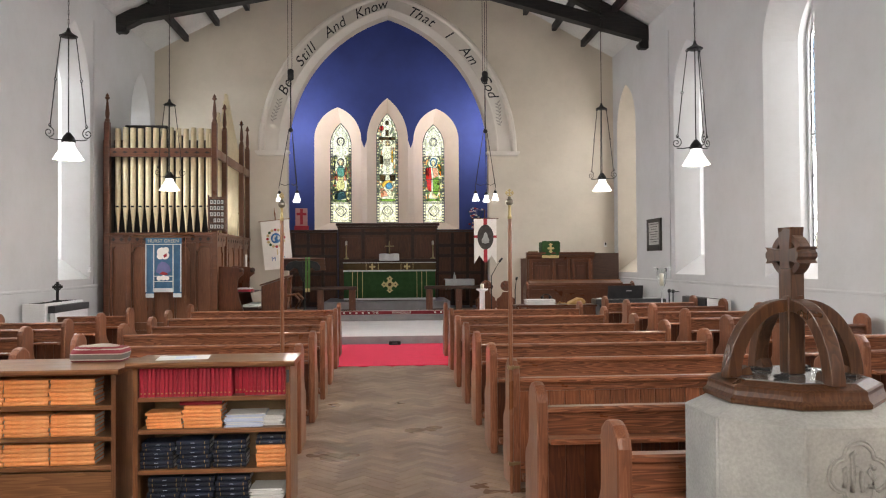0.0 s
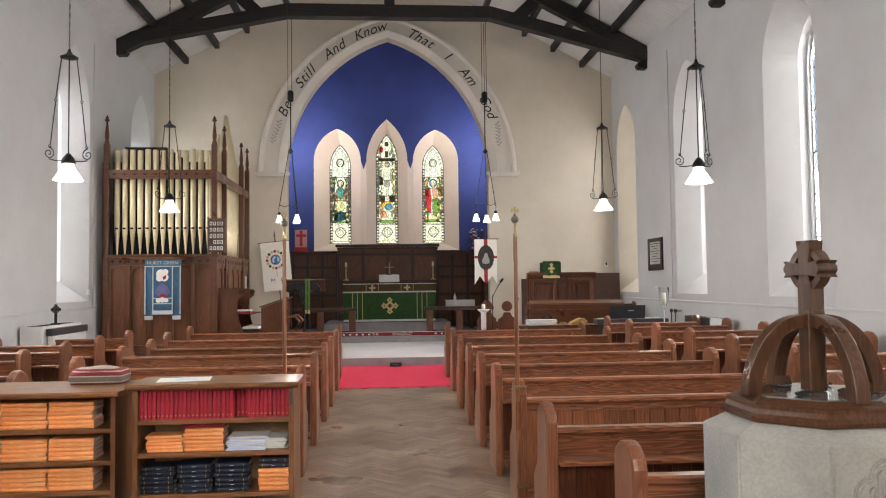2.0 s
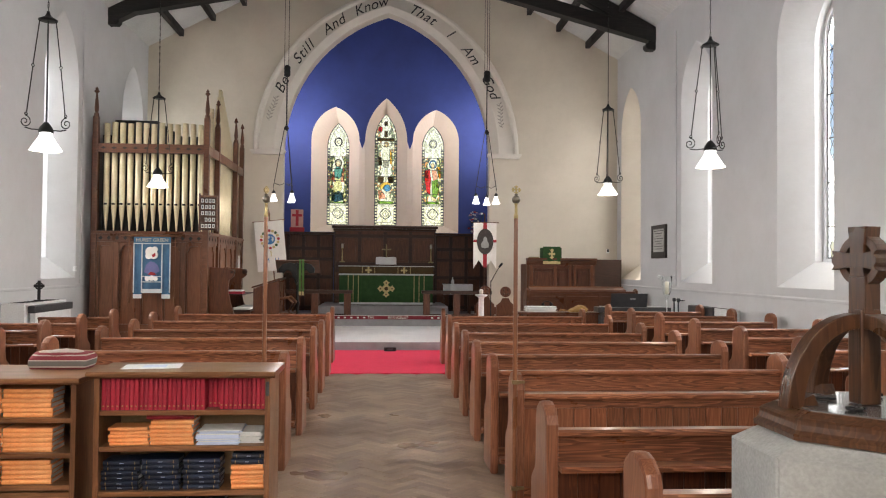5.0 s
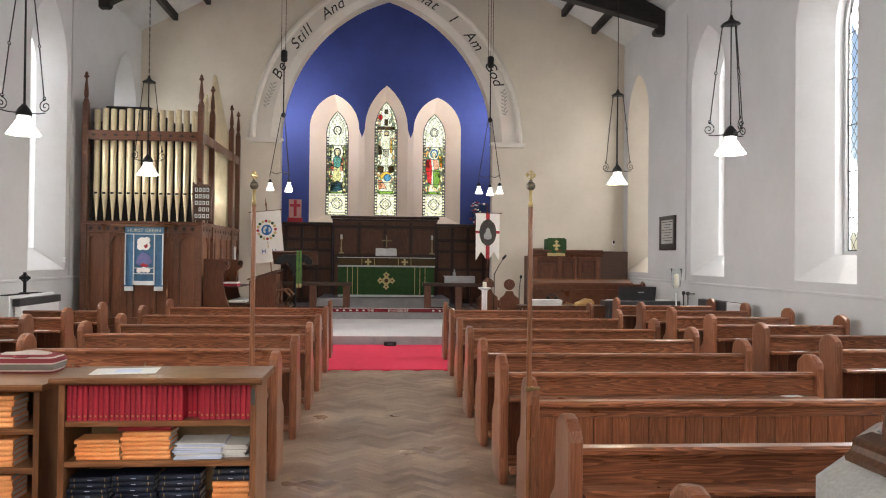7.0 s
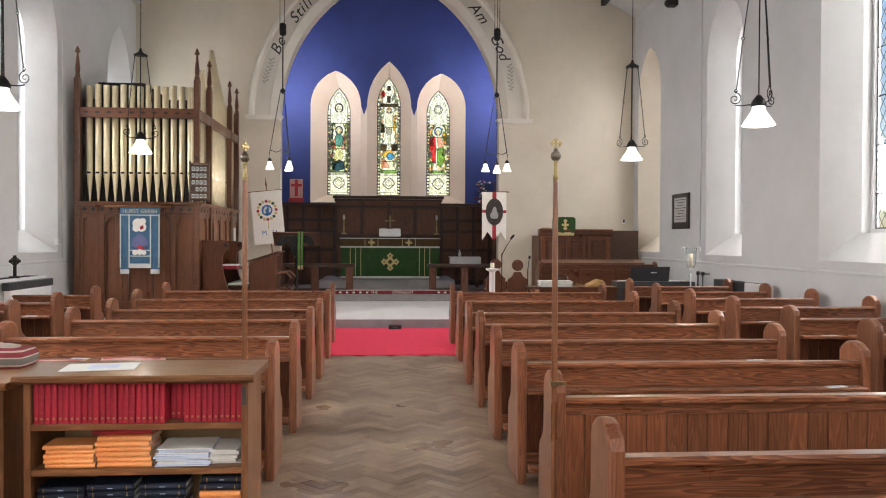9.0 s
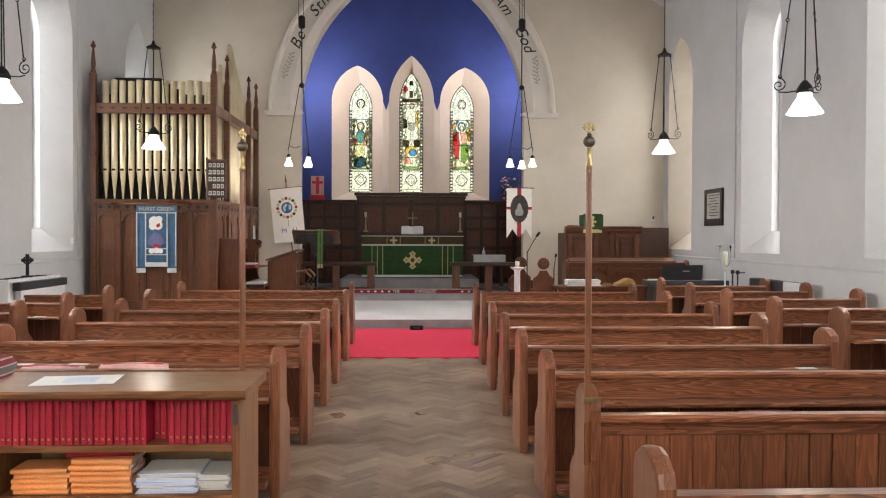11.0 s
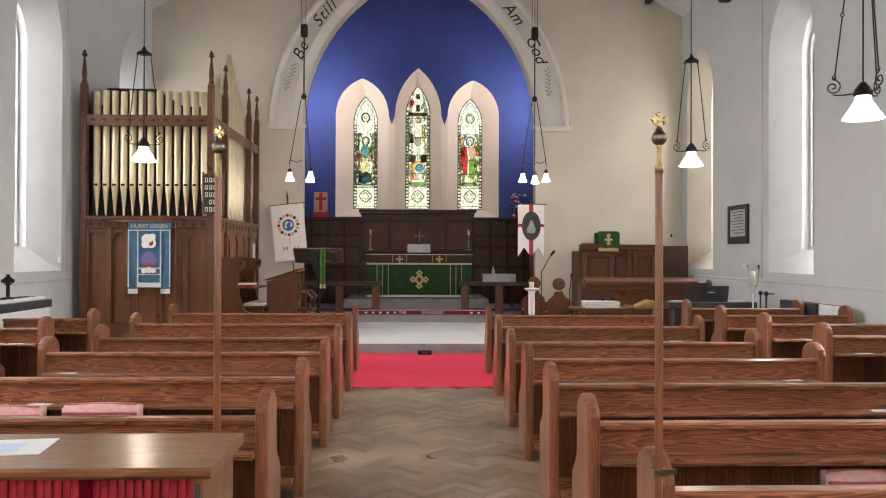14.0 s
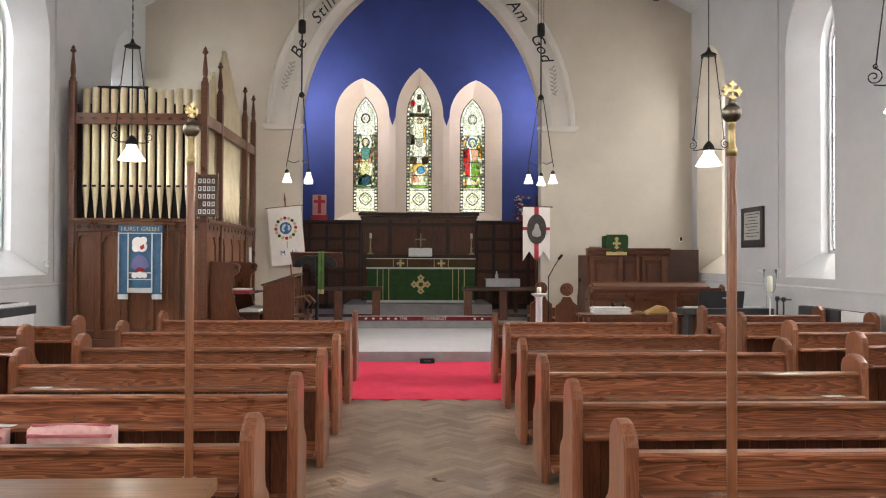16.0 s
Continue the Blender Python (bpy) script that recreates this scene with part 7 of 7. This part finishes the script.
# front choir bench and what stands by it
cb = thing("choir_bench", (3.0, 16.5, 0.158), "long panelled oak choir bench front with scrolled ends", "choir bench")
part_box("top_rail", cb, MID_X, 0.0, 2.3, -0.05, 0.06, 0.86, 0.91, 0.012)
part_box("panel", cb, MID_Z, 0.04, 2.26, 0.0, 0.03, 0.05, 0.86)
for x in (0.02, 0.75, 1.5, 2.22):
    part_box("stile", cb, MID_Z, x, x + 0.07, -0.025, 0.0, 0.05, 0.86, 0.006)
part_box("rail", cb, MID_X, 0.04, 2.26, -0.022, 0.0, 0.7, 0.8, 0.006)
part_prism("book_slope", cb, MID_X, [(-0.02, 0.905), (0.22, 0.965), (0.22, 0.99), (-0.02, 0.93)], "X", 0.06, 2.1, 0.004)
part_box("slope_ledge", cb, OAK_X, 0.06, 2.1, 0.2, 0.235, 0.985, 1.005, 0.006)
for x in (-0.04, 2.28):
    bm = bmesh.new()
    prism(bm, [(-0.12, 0.0), (0.3, 0.0), (0.3, 0.8), (0.12, 0.9), (0.0, 0.97), (-0.1, 0.93), (-0.14, 0.82), (-0.08, 0.7), (-0.12, 0.5)], "X", x, x + 0.05, 0.01)
    part("bench_end", bm, MID_Z, cb)
ch_t = thing("side_table", (3.45, 15.2, 0.158), "low oak table holding papers and a basket", "table")
part_box("tabletop", ch_t, MID_X, -0.95, 0.95, -0.25, 0.25, 0.51, 0.55, 0.006)
for x in (-0.9, 0.85):
    for y in (-0.22, 0.17):
        part_box("leg", ch_t, MID_Z, x, x + 0.05, y, y + 0.05, 0.0, 0.51)
paper_pile((3.0, 15.0, 0.709), 0.56, 0.34, 11, PAPER, "thick pile of white papers on a table", 11, 0.01)
hp = thing("headphones", (3.13, 15.15, 0.83), "black headphones lying on papers", "headphones")
bm = bmesh.new()
tube(bm, [(0.08 * math.cos(t), 0.0, 0.03 + 0.05 * math.sin(t)) for t in np.linspace(0, math.pi, 9)], 0.01, 5)
ball(bm, (-0.08, 0, 0.02), 0.035, 8)
ball(bm, (0.08, 0, 0.02), 0.035, 8)
part("headband", bm, IRON, hp)
WICKER = surface("tan_leather_bag", (0.30, 0.17, 0.05), (0.38, 0.23, 0.08), 14, 160, 0.6)
bag = thing("bag", (3.72, 15.15, 0.708), "tan bag slumped on a table", "bag")
bm = bmesh.new()
prism(bm, [(-0.16, 0.0), (0.16, 0.0), (0.18, 0.06), (0.12, 0.12), (0.05, 0.13), (-0.05, 0.08), (-0.14, 0.04)], "Y", -0.15, 0.15, 0.03)
part("body", bm, WICKER, bag)
bm = bmesh.new()
tube(bm, [(-0.28, -0.15, 0.02), (-0.36, -0.17, 0.06), (-0.42, -0.16, 0.01), (-0.3, -0.16, 0.05), (-0.2, -0.16, 0.02)], 0.008, 5)
part("strap", bm, WICKER, bag)
PLASTIC = surface("dark_grey_plastic", (0.03, 0.03, 0.035), (0.05, 0.05, 0.055), 8, 120, 0.4)
kb = thing("keyboard_piano", (4.72, 14.9, 0.0), "dark grey electric keyboard with music rest", "keyboard")
for x in (-0.62, 0.57):
    part_box("leg", kb, PLASTIC, x, x + 0.05, -0.15, 0.15, 0.0, 0.72, 0.006)
part_box("body", kb, PLASTIC, -0.7, 0.7, -0.18, 0.18, 0.72, 0.82, 0.012)
part_box("keys", kb, CARD_WHITE, -0.6, 0.6, 0.02, 0.16, 0.821, 0.83)
bm = bmesh.new()
prism(bm, [(-0.1, 0.82), (-0.16, 1.08), (-0.145, 1.08), (-0.085, 0.82)], "X", -0.45, 0.25, 0.003)
part("music_rest", bm, PLASTIC, kb)
part_box("badge_bar", kb, BAN_TRIM, -0.09, 0.02, -0.157, -0.15, 0.97, 0.985)
ac = thing("clear_screen", (5.12, 14.9, 0.82), "clear acrylic screen propped on the keyboard", "screen", rz=0)
acr_p = part_box("sheet", ac, CLEAR, -0.14, 0.26, 0.0, 0.008, 0.0, 0.20)
acr_p.visible_shadow = False

# hurricane candle on the wall side
hu = thing("hurricane_lantern", (5.25, 14.5, 0.0), "glass hurricane lantern with cream candle on wire stand", "lantern")
bm = bmesh.new()
lathe(bm, [(0.15, 0.0), (0.15, 0.02), (0.02, 0.04)], 14)
tube(bm, [(0, 0, 0.02), (0, 0, 0.98)], 0.012, 6)
for s in (-1, 1):
    tube(bm, [(0, 0, 0.98), (s * 0.06, 0, 1.08), (s * 0.1, 0, 1.25), (s * 0.1, 0, 1.4)] + [(s * 0.135 - s * 0.035 * math.cos(t), 0, 1.4 + 0.03 * math.sin(t)) for t in np.linspace(0, 5, 10)], 0.006, 5)
part("wire_stand", bm, BAN_TRIM, hu)
bm = bmesh.new()
lathe(bm, [(0.045, 1.06), (0.075, 1.12), (0.09, 1.25), (0.10, 1.42), (0.097, 1.42), (0.086, 1.25), (0.07, 1.125), (0.03, 1.07)], 18, close=False)
part("glass_cup", bm, CLEAR, hu).visible_shadow = False
bm = bmesh.new()
lathe(bm, [(0.04, 1.08), (0.04, 1.30), (0.03, 1.31), (0.004, 1.312)], 12)
part("candle", bm, WAX, hu)

# ---- along the walls ----
FRAME_BLACK = surface("black_stained_frame", (0.014, 0.011, 0.010), (0.026, 0.020, 0.018), 9, 90, 0.45)
pq = thing("memorial_plaque", (WR - 0.001, 15.97, 1.77), "dark-framed grey memorial plaque on the wall", "plaque")
for name_, y0, y1, z0, z1 in (("frame_side", -0.42, -0.33, 0, 0.68), ("frame_side", 0.33, 0.42, 0, 0.68), ("frame_rail", -0.33, 0.33, 0, 0.13), ("frame_rail", -0.33, 0.33, 0.60, 0.68)):
    part_box(name_, pq, FRAME_BLACK, -0.045, 0.0, y0, y1, z0, z1, 0.006)
part_box("tablet", pq, surface("plaque_grey", (0.40, 0.39, 0.37), (0.47, 0.46, 0.44), 9, 150, 0.5), -0.03, 0.0, -0.329, 0.329, 0.131, 0.599)
for k in range(8):
    w_ = 0.26 - 0.05 * (k % 3)
    part_box("lettering_bar", pq, LETTER, -0.034, -0.0305, -w_, w_, 0.555 - k * 0.053, 0.567 - k * 0.053)


def heater(at, ly, lx, h, mat, label):
    p = thing("storage_heater", at, label, "heater", "wall heaters")
    part_box("case", p, mat, 0, lx, 0, ly, 0.1, h, 0.015)
    for k in range(9):
        y = ly * (0.06 + 0.1 * k)
        part_box("grille_slot", p, BLACK, lx * 0.2, lx * 0.8, y, y + ly * 0.06, h - 0.004, h + 0.003)
    for y in (0.05, ly - 0.13):
        part_box("foot", p, mat, 0.02, lx - 0.02, y, y + 0.08, 0.0, 0.1)
    return p


heater((WR - 0.121, 13.1, 0), 1.1, 0.12, 0.9, PLASTIC, "dark storage heater standing against the wall")
heater((WR - 0.121, 12.35, 0), 0.7, 0.12, 0.9, WHITE_P, "white storage heater standing against the wall")
heater((WL + 0.04, 12.0, 0), 1.5, 0.34, 0.97, WHITE_P, "white cupboard heater against the wall")
# added black box for the cupboard's dark slot, white stand for its front
tv = thing("loudspeaker", (WL + 0.40, 12.05, 0.0), "long black box added for the slot in the white cupboard", "loudspeaker")
part_box("cabinet", tv, PLASTIC, 0.0, 0.1, 0.0, 1.4, 0.825, 0.935, 0.012)
part_box("stand", tv, WHITE_P, 0.01, 0.09, 0.05, 1.35, 0.0, 0.825, 0.006, "white painted stand")
sc = thing("standing_cross", (-5.28, 12.72, 0.97), "small dark ring-headed wooden cross", "cross")
bm = bmesh.new()
box(bm, -0.07, 0.07, -0.06, 0.06, 0, 0.025, 0.004)
box(bm, -0.022, 0.022, -0.015, 0.015, 0.025, 0.32, 0.003)
box(bm, -0.075, 0.075, -0.016, 0.016, 0.215, 0.26, 0.003)
tube(bm, [(0.05 * math.cos(t), 0, 0.237 + 0.05 * math.sin(t)) for t in np.linspace(0, 2 * math.pi, 17)], 0.012, 6)
bmesh.ops.rotate(bm, verts=bm.verts, cent=(0, 0, 0), matrix=Matrix.Rotation(radians(20), 3, "Z"))
part("cross", bm, IRON, sc)
fb = thing("floor_socket_box", (0.12, 14.62, 0.008), "small black box on the red carpet by the step", "box")
part_box("case", fb, IRON, -0.11, 0.11, -0.06, 0.06, 0, 0.07, 0.012)
part_box("socket", fb, PLASTIC, -0.05, 0.05, -0.066, -0.06, 0.02, 0.05)
sb = thing("wall_box", (WL + 0.001, 14.75, 1.42), "small white thermostat box on the wall", "thermostat")
part_box("case", sb, WHITE_P, 0.0, 0.04, -0.04, 0.04, 0, 0.09, 0.008)
part_box("dial", sb, BAN_TRIM, 0.04, 0.046, -0.02, 0.02, 0.03, 0.07)
for x_, y0_ in ((WL + 0.012, 15.0), (WR - 0.012, 15.05)):
    cd = thing("cable_conduit", (x_, y0_, 1.2), "thin painted cable conduit up the wall", "cable")
    bm = bmesh.new()
    tube(bm, [(0, 0, 0.0), (0, 0, 5.0)], 0.008, 6)
    part("conduit", bm, PLASTER, cd)
    bm = bmesh.new()
    for z in (0.8, 2.2, 3.6):
        box(bm, -0.011, 0.011, -0.016, 0.016, z - 0.01, z + 0.01)
    part("clips", bm, PLASTER, cd)

hc = thing("hanging_card", (-3.30, 18.42, 1.41), "narrow white card pinned to the side of the organ", "card")
part_box("card", hc, PAPER, -0.008, 0.004, -0.10, 0.10, 0.0, 0.36, 0.0)
part_box("pin", hc, BRASS, 0.004, 0.01, -0.008, 0.008, 0.34, 0.35)
for y_ in (14.84, 14.63):
    va = thing("pipe_valve", (WR - 0.13, y_, 0.0), "white heating pipe with black valve knob", "pipe valve", "heating valves")
    bm = bmesh.new()
    tube(bm, [(0, 0, 0.0), (0, 0, 0.93)], 0.014, 8)
    part("pipe", bm, LEAD, va)
    bm = bmesh.new()
    lathe(bm, [(0.02, 0.93), (0.032, 0.935), (0.034, 0.985), (0.024, 1.0), (0.004, 1.002)], 10)
    part("knob", bm, PLASTIC, va)
    bm = bmesh.new()
    tube(bm, [(0, 0, 0.96), (0.125, 0, 0.96)], 0.01, 6)
    part("union", bm, LEAD, va)
sw = thing("wall_switch", (5.42, YA - 0.001, 1.92), "small black switch with white plate on the arch wall", "switch")
part_box("plate", sw, WHITE_P, -0.035, 0.035, -0.012, 0.0, 0.0, 0.1, 0.004)
part_box("rocker", sw, IRON, -0.02, 0.02, -0.03, -0.012, 0.03, 0.1, 0.004)

# ---- woodblock floor of the aisle: herringbone ----
floor_ob = bpy.data.objects["floor"]
BL, BW = 0.30, 0.075
places = []
for j in range(-40, 60):
    for i in range(-160, 260):
        for kind in (0, 1):
            u = i * BW + j * 2 * BL + (BL / 2 if kind == 0 else BL + BW / 2)
            v = i * BW + (BW / 2 if kind == 0 else BW - BL / 2)
            x = (u - v) * math.sqrt(0.5) + 0.05
            y = (u + v) * math.sqrt(0.5)
            if -0.98 < x < 1.08 and YW < y < 11.66:
                places.append((y, x, 45 if kind == 0 else 135))
places.sort()
bm = bmesh.new()
prism(bm, [(-BL / 2 + 0.0012, -BW / 2 + 0.0012), (BL / 2 - 0.0012, -BW / 2 + 0.0012), (BL / 2 - 0.0012, BW / 2 - 0.0012), (-BL / 2 + 0.0012, BW / 2 - 0.0012)], "Z", -0.011, -0.0005, 0.001)
block = part("floor_block", bm, PARQUET, floor_ob)
near = [p for p in places if p[0] > 3.6][:300]
for n_, (y, x, a) in enumerate(near):
    ob = block if n_ == 0 else new("floor_block", block.data)
    ob.parent = floor_ob
    ob.matrix_basis = pose(x, y, rng.uniform(-0.0006, 0.0006), rng.uniform(-0.25, 0.25), rng.uniform(-0.12, 0.12), a)
verts, faces = [], []
chosen = set(near)
for y, x, a in places:
    if (y, x, a) in chosen:
        continue
    c, s = math.cos(radians(a)), math.sin(radians(a))
    dz = rng.uniform(-0.0006, 0.0006)
    base = len(verts)
    h, w_ = BL / 2 - 0.0012, BW / 2 - 0.0012
    for z, e in ((-0.011, 0.0), (-0.0015, 0.0), (-0.0005, 0.001)):
        for u, v in ((-h + e, -w_ + e), (h - e, -w_ + e), (h - e, w_ - e), (-h + e, w_ - e)):
            verts.append((x + c * u - s * v, y + s * u + c * v, z + dz))
    for r_ in (0, 4):
        faces += [(base + r_ + k, base + r_ + (k + 1) % 4, base + r_ + 4 + (k + 1) % 4, base + r_ + 4 + k) for k in range(4)]
    faces.append((base + 8, base + 9, base + 10, base + 11))
me = bpy.data.meshes.new("floor_blocks_far")
me.from_pydata(verts, [], faces)
me.materials.append(PARQUET_FAR)
far = new("floor_blocks_far", me)
far.parent = floor_ob
tagged(far, "worn herringbone wood blocks further up the aisle", kind="stuff")
